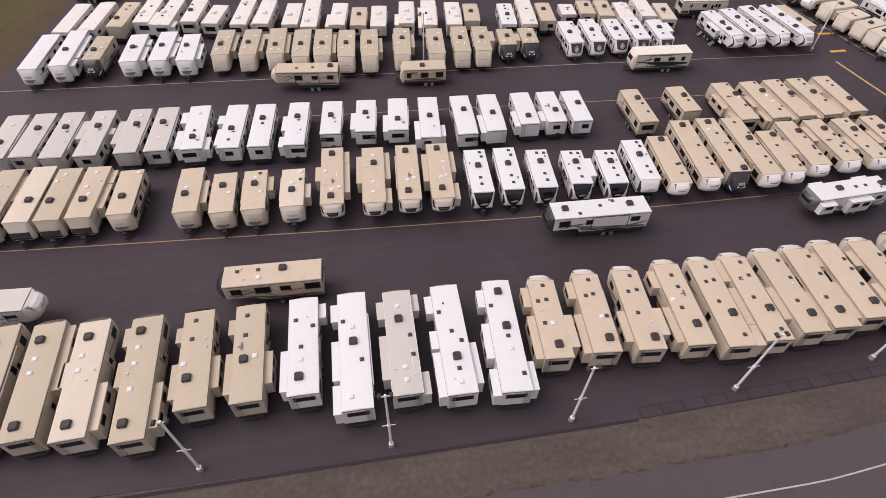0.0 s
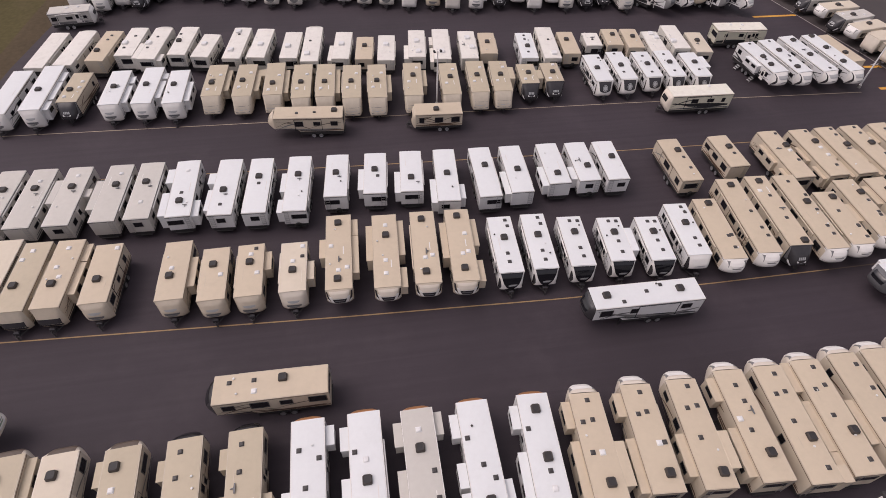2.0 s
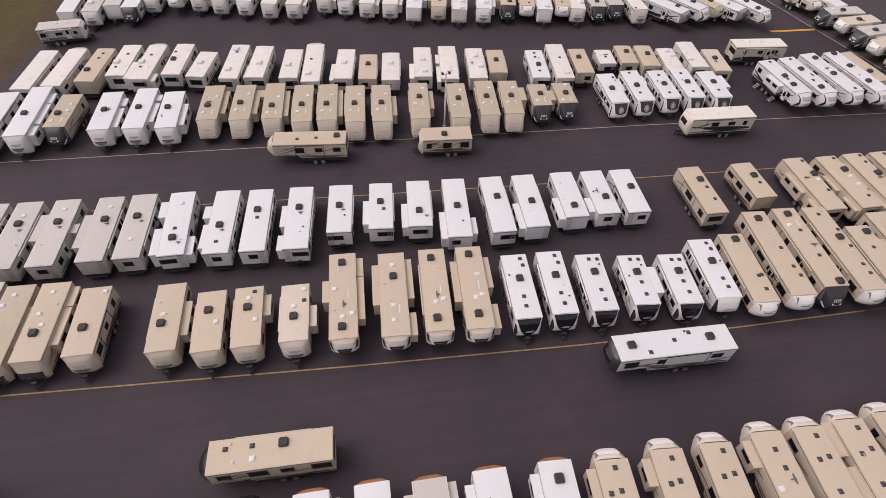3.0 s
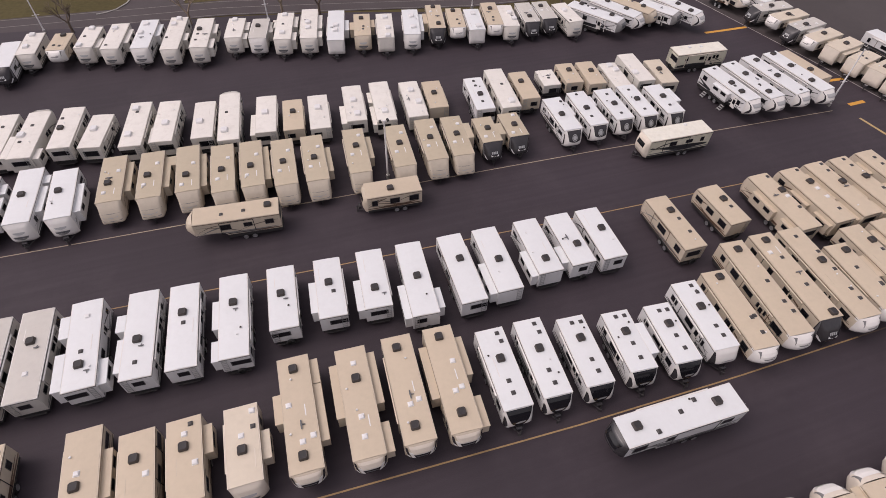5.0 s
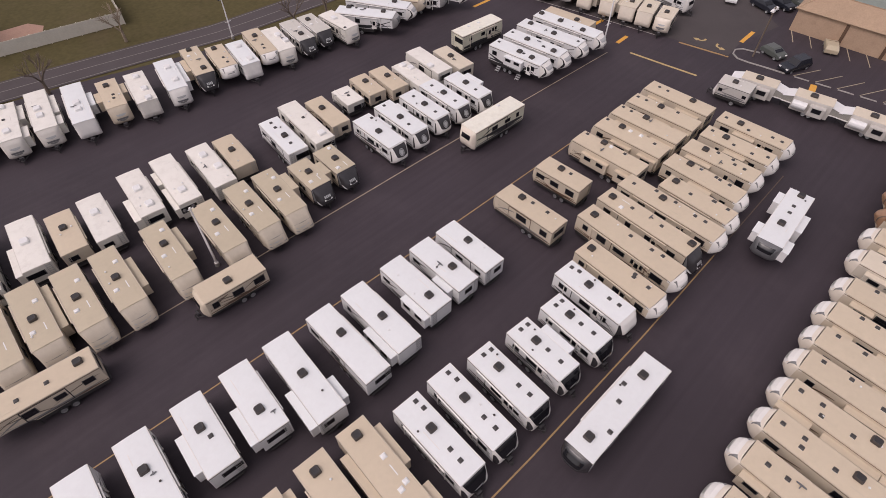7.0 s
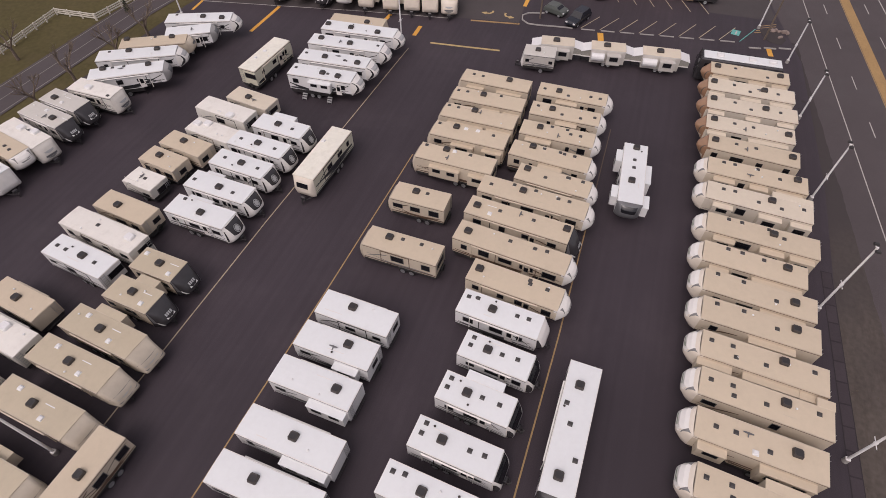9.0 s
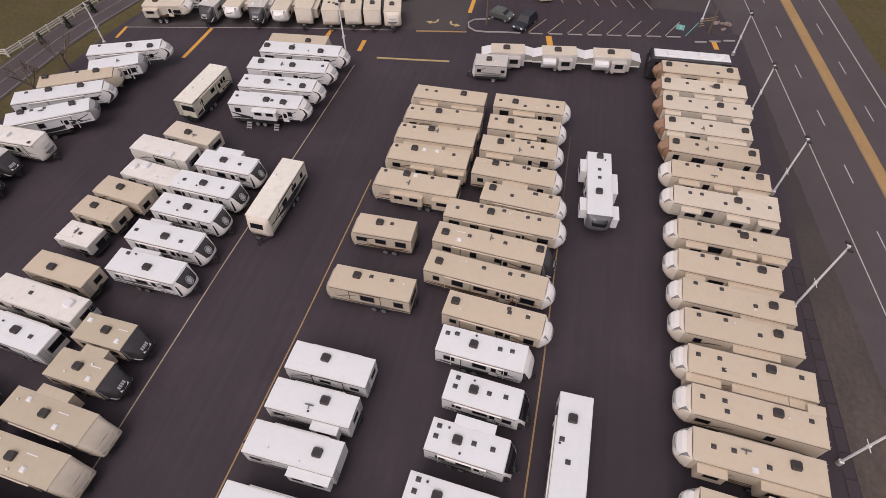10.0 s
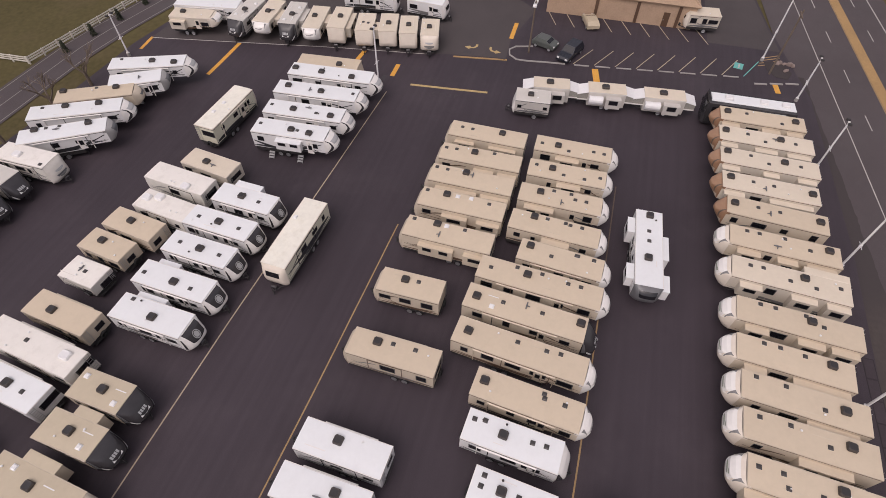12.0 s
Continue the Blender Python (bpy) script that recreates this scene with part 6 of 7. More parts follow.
trailer(ROW, 0.59, 109.99, -102.4, 5.91, 2.90, "nose", "light", acs=[(-0.56, -0.23)], slides=[(1, -2.57, 0.58, 0)], seed=147)
trailer(ROW, 4.20, 109.77, -101.9, 8.19, 2.90, "nose", "old", lids=[(-0.42, -0.19)], white_lids=[(-3.31, -0.12), (2.26, -0.12)], slides=[(1, -3.53, -0.29, 0), (1, 1.45, 3.76, 0), (-1, -2.61, -0.29, 0)], seed=148)
trailer(ROW, 7.90, 109.54, -100.9, 9.11, 2.90, "nose", "old", white_lids=[(-0.18, -0.20), (1.53, -0.14)], slides=[(1, -3.2, 0.94, 0), (1, 1.82, 3.7, 0)], seed=149)
trailer(ROW, 11.67, 108.13, -101.9, 9.28, 2.80, "flat", "white", white_lids=[(0.28, 0.01), (1.80, -0.07)], slides=[(1, -2.14, 1.01, 0)], seed=150)
trailer(ROW, 15.46, 107.10, -101.2, 6.84, 2.80, "nose", "tan", acs=[(-1.89, -0.09)], lids=[(0.63, 0.20), (1.47, 0.11)], slides=[(-1, -1.57, 0.69, 0), (1, -2.2, 0.06, 0)], seed=151)
trailer(ROW, 18.70, 105.92, -101.5, 7.56, 2.80, "flat", "old", white_lids=[(-2.46, 0.16), (0.90, 0.40), (3.24, 0.31)], seed=152)
trailer(ROW, 22.78, 105.81, -102.7, 7.91, 2.90, "nose", "white", white_lids=[(-1.68, 0.15), (1.84, 0.26)], slides=[(1, -3.06, 2.26, 0)], seed=153)
trailer(ROW, 26.89, 106.46, -101.7, 7.61, 2.90, "night", "tan", acs=[(-2.97, -0.05), (2.56, 0.24)], slides=[(-1, -1.71, 1.43, 0)], seed=154)
trailer(ROW, 29.79, 105.17, -101.5, 6.22, 2.90, "cream", "tan", acs=[(-2.15, -0.14)], lids=[(0.73, 0.17), (2.13, 0.30)], seed=155)
trailer(ROW, 32.46, 104.08, -101.0, 6.76, 2.80, "flat", "white", white_lids=[(-1.74, 0.12), (2.33, 0.28)], seed=156)
trailer(ROW, 35.75, 104.94, -101.3, 7.42, 2.90, "cream", "tan", acs=[(-1.50, -0.02)], lids=[(1.36, -0.04), (2.36, -0.16)], seed=157)
trailer(ROW, 38.00, 103.81, -101.4, 6.97, 2.80, "nose", "old", white_lids=[(-0.79, 0.41), (1.22, 0.77)], seed=158)
trailer(ROW, 41.47, 104.00, -98.5, 6.50, 2.80, "night", "light", acs=[(1.58, -0.08)], seed=159)
trailer(ROW, 44.46, 103.94, -96.6, 5.84, 2.80, "night", "light", acs=[(-1.25, -0.24)], seed=160)
trailer(ROW, 47.50, 102.00, -90.0, 6.40, 2.90, "nose", "old", lids=[(2.68, -0.82)], white_lids=[(-0.67, -0.23)], seed=161)
trailer(ROW, 51.80, 100.80, -57.5, 9.00, 3.02, "pale", "white", acs=[(-2.86, 0.79), (2.66, 0.58)], lids=[(-1.72, 0.82), (-0.35, 0.82)], seed=162)
trailer(ROW, 55.40, 102.00, -62.5, 10.00, 3.10, "sleek", "white", acs=[(-1.09, 0.58), (2.51, 0.48)], lids=[(-3.58, 0.67)], seed=163)
trailer(ROW, 58.70, 102.00, -61.5, 8.60, 3.02, "shell", "tan", acs=[(-3.54, 0.82), (2.36, 0.50)], lids=[(0.12, 0.80)], seed=164)
trailer(ROW, 62.60, 99.30, -59.6, 6.00, 3.02, "pale", "white", seed=165)
trailer(ROW, 66.00, 99.90, -68.0, 9.10, 3.02, "sleek", "white", acs=[(0.60, 0.06), (3.32, -0.45)], lids=[(-3.26, 0.70)], seed=166)
trailer(ROW, -30.41, 114.43, -95.7, 6.02, 2.80, "nose", "old", white_lids=[(-2.38, -0.28), (0.98, -0.34)], seed=167)
trailer(ROW, -26.60, 113.68, -99.4, 4.84, 2.90, "cream", "tan", acs=[(-1.70, 0.10)], lids=[(1.34, 0.37), (1.11, -0.41)], seed=168)
trailer(ROW, -22.88, 113.97, -100.6, 6.06, 2.90, "nose", "old", lids=[(-0.15, -0.52)], white_lids=[(-2.45, -0.10), (2.43, -0.56)], slides=[(1, -0.19, 2.36, 0)], seed=169)
trailer(ROW, -19.33, 113.28, -99.7, 7.43, 2.90, "nose", "old", lids=[(2.63, -0.60)], white_lids=[(-2.19, -0.41)], slides=[(1, -2.6, 1.4, 0)], seed=170)
trailer(ROW, -15.31, 112.87, -99.8, 8.37, 2.90, "nose", "white", white_lids=[(-0.19, -0.60), (-2.77, -0.32)], slides=[(1, -3.44, 0.0, 0)], seed=171)
trailer(ROW, -11.27, 111.99, -100.1, 9.58, 2.90, "nose", "old", lids=[(1.44, -0.82)], white_lids=[(-2.51, -0.43), (-4.16, 0.04)], slides=[(1, -0.49, 1.62, 0)], seed=172)
trailer(ROW, -7.48, 111.00, -100.2, 8.70, 2.90, "nose", "old", acs=[(-0.88, -0.44)], lids=[(0.54, -0.51), (2.27, -0.57)], slides=[(1, -3.14, -0.35, 0), (1, 1.33, 3.84, 0)], seed=173)
trailer(ROW, -33.14, 112.12, -93.3, 6.98, 2.80, "night", "white", seed=174)
trailer(ROW, -36.06, 112.95, -91.3, 6.80, 2.80, "flat", "light", seed=175)
trailer(ROW, -38.82, 111.49, -91.5, 7.17, 2.80, "nose", "light", white_lids=[(0.82, -0.45)], seed=176)
trailer(ROW, -42.39, 111.56, -91.2, 7.10, 2.80, "flat", "white", seed=177)

# trailers across the drive
ROW = "trailers across the drive"
trailer(ROW, 91.39, 79.86, -84.9, 7.51, 2.80, "round", "white", seed=178)
trailer(ROW, 92.07, 71.30, -92.7, 5.38, 2.80, "round", "white", seed=179)
trailer(ROW, 98.50, 77.23, -92.0, 6.18, 2.80, "round", "white", seed=180)
trailer(ROW, 81.60, 94.80, 178.0, 6.20, 2.85, "night", "light", acs=[(0.3, 0.0)], seed=181)
trailer(ROW, 82.10, 91.50, -176.0, 6.20, 2.85, "cream", "cream", acs=[(0.3, 0.0)], slides=[(1, -1.36, 1.36, 0)], seed=182)
trailer(ROW, 82.60, 88.10, -172.0, 5.90, 2.85, "night", "light", acs=[(0.57, 0.10)], slides=[(1, -2.04, 1.36, 0)], seed=183)
trailer(ROW, 82.50, 84.50, -171.5, 5.90, 2.85, "cream", "cream", acs=[(-0.16, -0.22)], slides=[(1, -1.7, 0.68, 0)], seed=184)
trailer(ROW, 83.40, 81.30, -171.0, 5.60, 2.85, "flat", "cream", acs=[(-0.15, 0.03)], slides=[(1, -2.04, 2.04, 0)], seed=185)
trailer(ROW, 83.40, 77.50, -166.5, 4.60, 2.80, "flat", "cream", lids=[(0.4, 0.4), (0.2, -0.3)], slides=[(1, -0.68, 1.36, 0)], seed=186)
trailer(ROW, 84.20, 74.40, -165.4, 4.70, 2.80, "flat", "cream", acs=[(0.3, 0.0)], seed=187)
trailer(ROW, 84.50, 71.60, -165.0, 4.60, 2.80, "flat", "cream", acs=[(0.2, 0.0)], seed=188)
trailer(ROW, 84.90, 68.65, -166.0, 4.30, 2.70, "nose", "cream", acs=[(0.11, -0.11)], seed=189)
trailer(ROW, 78.50, 101.60, -80.0, 5.80, 2.72, "dome", "cream", acs=[(-1.30, 0.14)], slides=[(-1, -2.69, -0.6, 0)], seed=190)
trailer(ROW, 81.70, 101.00, -80.0, 9.20, 2.80, "round", "white", seed=191)


# ---------------- light poles ----------------
def light_pole(x, y, h, turn, heads=2, cross=True, label="white steel lamp pole with two black floodlights"):
    th = thing("lamp_pole", x, y, 0, turn, label, "lamp pole", "lamp poles of the lot")
    part("base", tube((0, 0, 0), (0, 0, 0.45), 0.24, 0.22, 14), CONC, th)
    part("pole", join(tube((0, 0, 0.4), (0, 0, h), 0.11, 0.08, 10), box(-0.16, 0.16, -0.16, 0.16, 0.45, 0.5)), POLE, th)
    part("arm", join(tube((0, -0.42, h - 0.05), (0, 0.42, h - 0.05), 0.05, n=6), tube((0, 0, h - 0.1), (0, 0, h + 0.12), 0.1, n=8)), POLE, th)
    for s in ((-1, 1) if heads == 2 else (1,)):
        hd = part("floodlight", box(-0.2, 0.2, s * 0.42 - 0.13, s * 0.42 + 0.13, h - 0.02, h + 0.2, 0.05, 0.02), STEEL, th)
        part("lens", box(-0.16, 0.16, s * 0.42 - 0.1, s * 0.42 + 0.1, h - 0.035, h - 0.022), LID, hd)
    if cross:
        part("banner_arm", join(tube((0, -0.5, h * 0.45), (0, 0.5, h * 0.45), 0.035, n=6), tube((0, 0, h * 0.45 - 0.12), (0, 0, h * 0.45 + 0.12), 0.14, n=8)), POLE, th)
    return th


for x, y, h in ((-29.0, 18.6, 8.4), (-13.9, 18.45, 8.4), (0.65, 18.1, 8.4), (15.45, 18.0, 8.4), (30.3, 18.55, 8.5), (44.2, 19.5, 8.9), (59.1, 19.1, 7.5), (73.6, 19.5, 6.4), (86.3, 20.3, 6.0)):
    light_pole(x, y, h, 90)
light_pole(11.05, 75.35, 7.9, 95, cross=False)
light_pole(73.3, 72.0, 8.3, 80)
light_pole(2.27, 118.14, 6.0, 90)
light_pole(35.78, 113.37, 6.0, 90)
light_pole(70.24, 107.16, 5.8, 90)
light_pole(-31.01, 123.57, 6.2, 90)
light_pole(94.7, 23.85, 9.4, 60)


def utility_pole(x, y, h, lean):
    th = thing("utility_pole", x, y, -0.1, 0, "plain brown wooden utility pole", "pole")
    part("post", tube((0, 0, 0), (lean, 0, h), 0.14, 0.1, 8), BARK, th)
    part("crossarm", box(lean - 0.9, lean + 0.9, -0.06, 0.06, h - 0.7, h - 0.55), BARK, th)
    return th


up = utility_pole(87.09, 55.03, 7.5, 0)
for k in (-1, 1):
    part("lamp_head", box(k * 0.55 - 0.3, k * 0.55 + 0.3, -0.25, 0.25, 7.0, 7.3, 0.08, 0.03), LID, up, "white lamp head")
utility_pole(91.6, 23.1, 9.0, 0)


# ---------------- camping trailers with open tent ends ----------------
def tent_trailer(x, y, turn, length, open_ends, seed):
    rnd = random.Random(seed)
    th = thing("hybrid_camper", x, y, 0, turn, "beige camper with white fold-out tent bunks, standing open", "camper", "open campers")
    L, H, w = length / 2, 2.45, 2.2
    part("body", box(-L, L, -w / 2, w / 2, 0.55, H, 0.08), SIDE["light"], th)
    part("roof", box(-L - 0.03, L + 0.03, -w / 2 + 0.03, w / 2 - 0.03, H, H + 0.06, 0.03), ROOF["cream"], th)
    put("air_conditioner", AC_DARK, th, pose(0.2, 0, H + 0.06))
    for s in open_ends:
        x0, x1 = sorted((s * L, s * (L + 1.25)))
        bk = part("bunk", box(x0, x1, -w / 2 + 0.1, w / 2 - 0.1, 1.2, 1.34), GEL, th)
        v = [(s * L, -0.95, 2.3), (s * L, 0.95, 2.3), (s * (L + 1.25), 0.95, 1.95), (s * (L + 1.25), -0.95, 1.95), (s * L, -0.95, 1.34), (s * L, 0.95, 1.34), (s * (L + 1.25), 0.95, 1.34), (s * (L + 1.25), -0.95, 1.34)]
        part("tent_wall", (v, [(0, 3, 7, 4), (1, 5, 6, 2), (3, 2, 6, 7)]), CANVAS, bk)
        part("tent_roof", ([(a + (s * 0.06 if abs(a) > L else 0), b * 1.06, c + 0.02) for a, b, c in v[:4]] + [(a + (s * 0.06 if abs(a) > L else 0), b * 1.06, c - 0.03) for a, b, c in v[:4]], [(0, 1, 2, 3), (7, 6, 5, 4), (0, 3, 7, 4), (1, 5, 6, 2), (3, 2, 6, 7)]), LID, bk, "white vinyl tent roof")
    so = part("slide_out", box(-L * 0.75, L * 0.05, w / 2 - 0.02, w / 2 + 0.75, 0.8, 2.05), SIDE["light"], th)
    put("window", WINDOW, so, pose(-L * 0.35, w / 2 + 0.752, 1.65), scale=(1.1, 1, 0.6))
    aw = part("awning_box", tube((L * 0.2, w / 2 + 0.35, 1.6), (L * 0.95, w / 2 + 0.35, 1.6), 0.5, 0.5, 12), LID, th, "white curved tent hood")
    for dx in (-0.35, 0.35):
        for s in (-1, 1):
            wh = put("wheel", TYRE, th, Matrix.Translation((dx, s * (w / 2 - 0.1), 0.37)))
            put("rim", RIMM, wh)
    part("hitch", join(tube((L, -0.6, 0.5), (L + 1.3, 0, 0.5), 0.05, n=5), tube((L, 0.6, 0.5), (L + 1.3, 0, 0.5), 0.05, n=5), tube((L + 1.1, 0, 0.0), (L + 1.1, 0, 0.8), 0.04, n=6)), STEEL, th)


tent_trailer(77.35, 50.6, 99, 4.4, (-1, 1), 1)
tent_trailer(78.25, 43.9, 98.5, 4.5, (-1, 1), 2)
tent_trailer(79.1, 37.05, 96.5, 4.8, (-1, 1), 3)
ROW = "trailers left in the lanes"
trailer(ROW, 73.95, 52.3, 96.2, 4.1, 2.6, "flat", "light", acs=[(0.3, 0.0)], seed=501)
trailer(ROW, 100.6, 32.3, 98.0, 4.3, 2.7, "round", "cream", seed=502)


# ---------------- motor coach ----------------
def motor_coach(x, y, turn, L):
    th = thing("motor_coach", x, y, 0, turn, "long white and black motor coach parked at the row's end", "motorhome")
    h, w = 3.6, 2.5
    k = L / 2
    part("body", box(-k, k, -w / 2, w / 2, 0.45, h - 0.25, 0.06), CHAR, th, "glossy black body")
    part("roof", box(-k + 0.1, k - 0.25, -w / 2 + 0.42, w / 2 - 0.42, h - 0.25, h - 0.12, 0.06), ROOF["white"], th)
    part("front_cap", nose_sheet(k, 0.45, h, ((0, 0.2), (0.4, 0.35), (0.8, 0.25), (1, 0)), 6, 0, 1, 1, 1, 0), CHAR, th, smooth=True)
    part("windscreen", nose_sheet(k, 0.45, h, ((0, 0.2), (0.4, 0.35), (0.8, 0.25), (1, 0)), 6, 0.42, 0.9, 0.92, 0.92, 0.015), GLASS, th, smooth=True)
    for s in (-1, 1):
        y0, y1 = sorted((s * w / 2, s * (w / 2 + 0.006)))
        part("window_band", box(-k + 0.6, k - 0.5, y0, y1, 2.05, 2.85), GLASS, th)
        part("lower_band", box(-k + 0.2, k - 0.2, y0, y1, 0.7, 1.25), SWOOSH["black"], th)
        for u in (-k * 0.55, k * 0.62):
            wh = put("wheel", TYRE, th, Matrix.Translation((u, s * (w / 2 - 0.12), 0.45)), scale=(1.2, 1.2, 1.2))
            put("rim", RIMM, wh)
    for u0, u1 in ((-k * 0.75, -k * 0.1), (k * 0.15, k * 0.7)):
        so = part("slide_out", box(u0, u1, w / 2, w / 2 + 0.5, 0.8, 3.0), SWOOSH["black"], th)
        part("slide_roof", box(u0 - 0.03, u1 + 0.03, w / 2, w / 2 + 0.55, 3.0, 3.06, 0.02), ROOF["white"], so, "white awning topper")
    for u in (-k * 0.75, -k * 0.25, k * 0.55):
        put("air_conditioner", AC_WHITE, th, pose(u, 0.1, h - 0.13), "white low air conditioner")
    for s in (-1, 1):
        part("mirror", box(k + 0.1, k + 0.25, s * 1.35 - 0.12, s * 1.35 + 0.12, 1.9, 2.4, 0.03), CHAR, th)


motor_coach(79.1, 27.4, 93, 9.7)


# ---------------- cars ----------------
def car(x, y, turn, paint, label, tall=1.5, long=4.5, pickup=False):
    th = thing("car", x, y, 0, turn, label, "car", "cars in the lot")
    k, w = long / 2, 0.9
    prof = [(-k, 0.35), (-k, 0.85), (-k + 0.15, 0.95), (-k + 0.55, tall), (0.25, tall), (0.95, 1.0), (k - 0.25, 0.88), (k, 0.65), (k, 0.35)]
    if pickup:
        prof = [(-k, 0.45), (-k, 1.0), (-0.55, 1.0), (-0.45, tall), (0.6, tall), (1.2, 1.1), (k - 0.2, 1.0), (k, 0.7), (k, 0.45)]
    n = len(prof)
    v = []
    for s in (-1, 1):
        v += [(px, s * (w - (0.16 if pz > 1.05 else 0.0)), pz) for px, pz in prof]
    f = [tuple(range(n)), tuple(range(2 * n - 1, n - 1, -1))] + [(i, n + i, n + (i + 1) % n, (i + 1) % n) for i in range(n)]
    body = part("body", (v, f), paint, th)
    part("windscreen", ([(0.33, -0.68, tall - 0.06), (0.33, 0.68, tall - 0.06), (0.93, 0.76, 1.06), (0.93, -0.76, 1.06)], [(0, 3, 2, 1)]) if not pickup else ([(0.66, -0.68, tall - 0.06), (0.66, 0.68, tall - 0.06), (1.2, 0.76, 1.16), (1.2, -0.76, 1.16)], [(0, 3, 2, 1)]), GLASS, th)
    for s in (-1, 1):
        q = [(-k + 0.6, s * 0.87, 1.0), (0.8, s * 0.87, 1.03), (0.2, s * 0.76, tall - 0.08), (-k + 0.75, s * 0.76, tall - 0.08)]
        part("side_window", (q, [(0, 1, 2, 3) if s < 0 else (3, 2, 1, 0)]), GLASS, th)
        part("headlight", box(k - 0.12, k + 0.01, s * 0.62 - 0.16, s * 0.62 + 0.16, 0.62, 0.78), LID, th)
        for u in (-k * 0.62, k * 0.62):
            wh = put("wheel", TYRE, th, Matrix.Translation((u, s * 0.82, 0.34)), scale=(0.92, 0.92, 0.92))
            put("rim", RIMM, wh)
    return th


CARK = mat("dark_car_paint", (0.02, 0.022, 0.03), 0.2, var=0.1, grain=3)
CARW = mat("white_car_paint", (0.7, 0.7, 0.7), 0.25, var=0.05, grain=3)
CARG = mat("grey_green_car_paint", (0.1, 0.11, 0.1), 0.3, var=0.1, grain=3)
CARO = mat("yellow_car_paint", (0.5, 0.42, 0.3), 0.3, var=0.1, grain=3)
car(87.94, 49.46, 158, CARK, "black sport utility vehicle parked at the kerb", 1.7, 4.6)
car(89.34, 53.12, 250, CARG, "small dark utility cart beside the island", 1.4, 3.4)
car(97.01, 47.72, 20, CARO, "small cream-coloured car before the shop", 1.3, 3.6)
car(102.76, 65.83, 200, CARW, "white pickup truck parked behind the shop", 1.75, 5.4, True)
car(102.99, 60.42, 250, CARK, "dark saloon car parked beside the shop", 1.45)
car(105.73, 58.63, 250, CARK, "dark saloon car parked beside the shop", 1.45)
car(108.50, 57.63, 250, CARG, "grey saloon car parked beside the shop", 1.45)

# ---------------- shop ----------------
BRICK = mat("tan_brick", (0.46, 0.32, 0.22), 0.85, var=0.12, grain=5, big=0.4, spot=0.3, spot_col=(0.25, 0.16, 0.11))
SHINGLE = mat("tan_shingle", (0.40, 0.28, 0.19), 0.85, var=0.15, grain=5, big=0.3, spot=0.3, spot_col=(0.23, 0.155, 0.1), bump=0.3)
FLATR = mat("grey_green_flat_roof", (0.24, 0.27, 0.24), 0.8, var=0.12, grain=3, big=0.3, spot=0.4, spot_col=(0.17, 0.19, 0.17))
shop = thing("shop_building", 107.0, 44.6, 0, 3.0, "low tan shop with a broad shingled eave and flat roof", "building")
shop.scale = (1, 0.9, 1)
part("wall", box(-7.5, 8, -12, 11.5, 0, 3.4), BRICK, shop)
v, f = [], []
for z, g in ((3.3, 0.3), (3.5, 0.4), (5.4, -2.6), (5.55, -2.6), (5.3, -2.9)):
    v += [(-7.5 - g, -12 - g, z), (8 + g, -12 - g, z), (8 + g, 11.5 + g, z), (-7.5 - g, 11.5 + g, z)]
for k in range(4):
    f += [(4 * k + i, 4 * k + (i + 1) % 4, 4 * k + 4 + (i + 1) % 4, 4 * k + 4 + i) for i in range(4)]
roof = part("eave_roof", (v, f), SHINGLE, shop)
part("flat_roof", box(-4.7, 5.2, -9.2, 8.7, 5.2, 5.3), FLATR, roof)
part("ridge_cap", join(tube((-7.9, 11.9, 3.5), (-4.9, 8.9, 5.5), 0.1, n=6), tube((-7.9, -12.4, 3.5), (-4.9, -9.4, 5.5), 0.1, n=6)), BRICK, roof)
for y in (-9.5, -3.0, 3.5):
    part("pilaster", box(-7.62, -7.5, y - 0.25, y + 0.25, 0, 3.28), SWOOSH["brown"], shop)
dr = part("door", box(-7.56, -7.48, -8.2, -7.2, 0, 2.1), SWOOSH["brown"], shop)
part("handle", box(-7.62, -7.56, -7.4, -7.3, 0.95, 1.1), ALU, dr)

# ---------------- house and fences across the back road ----------------
CLAP = mat("white_clapboard", (0.86, 0.83, 0.77), 0.6, var=0.06, grain=4, big=0.5, spot=0.15, spot_col=(0.5, 0.47, 0.42))
HROOF = mat("grey_shingles", (0.16, 0.15, 0.15), 0.85, var=0.2, grain=5, bump=0.3)
PATIO = mat("terracotta_paving", (0.38, 0.23, 0.17), 0.85, var=0.15, grain=4)
FENCE = mat("white_fence_paint", (0.68, 0.64, 0.56), 0.6, var=0.08, grain=4, big=0.8, spot=0.2, spot_col=(0.42, 0.4, 0.34))
house = thing("house", 3.2, 139.0, -0.1, -7, "white clapboard house with grey shingled roof", "house")
part("wall", box(-4.5, 4.5, -5.2, 5.2, 0, 5.4), CLAP, house)
part("gable", ([(-4.5, -5.2, 5.4), (4.5, -5.2, 5.4), (0, -5.2, 8.0), (-4.5, 5.2, 5.4), (4.5, 5.2, 5.4), (0, 5.2, 8.0)], [(0, 1, 2), (5, 4, 3)]), CLAP, house)
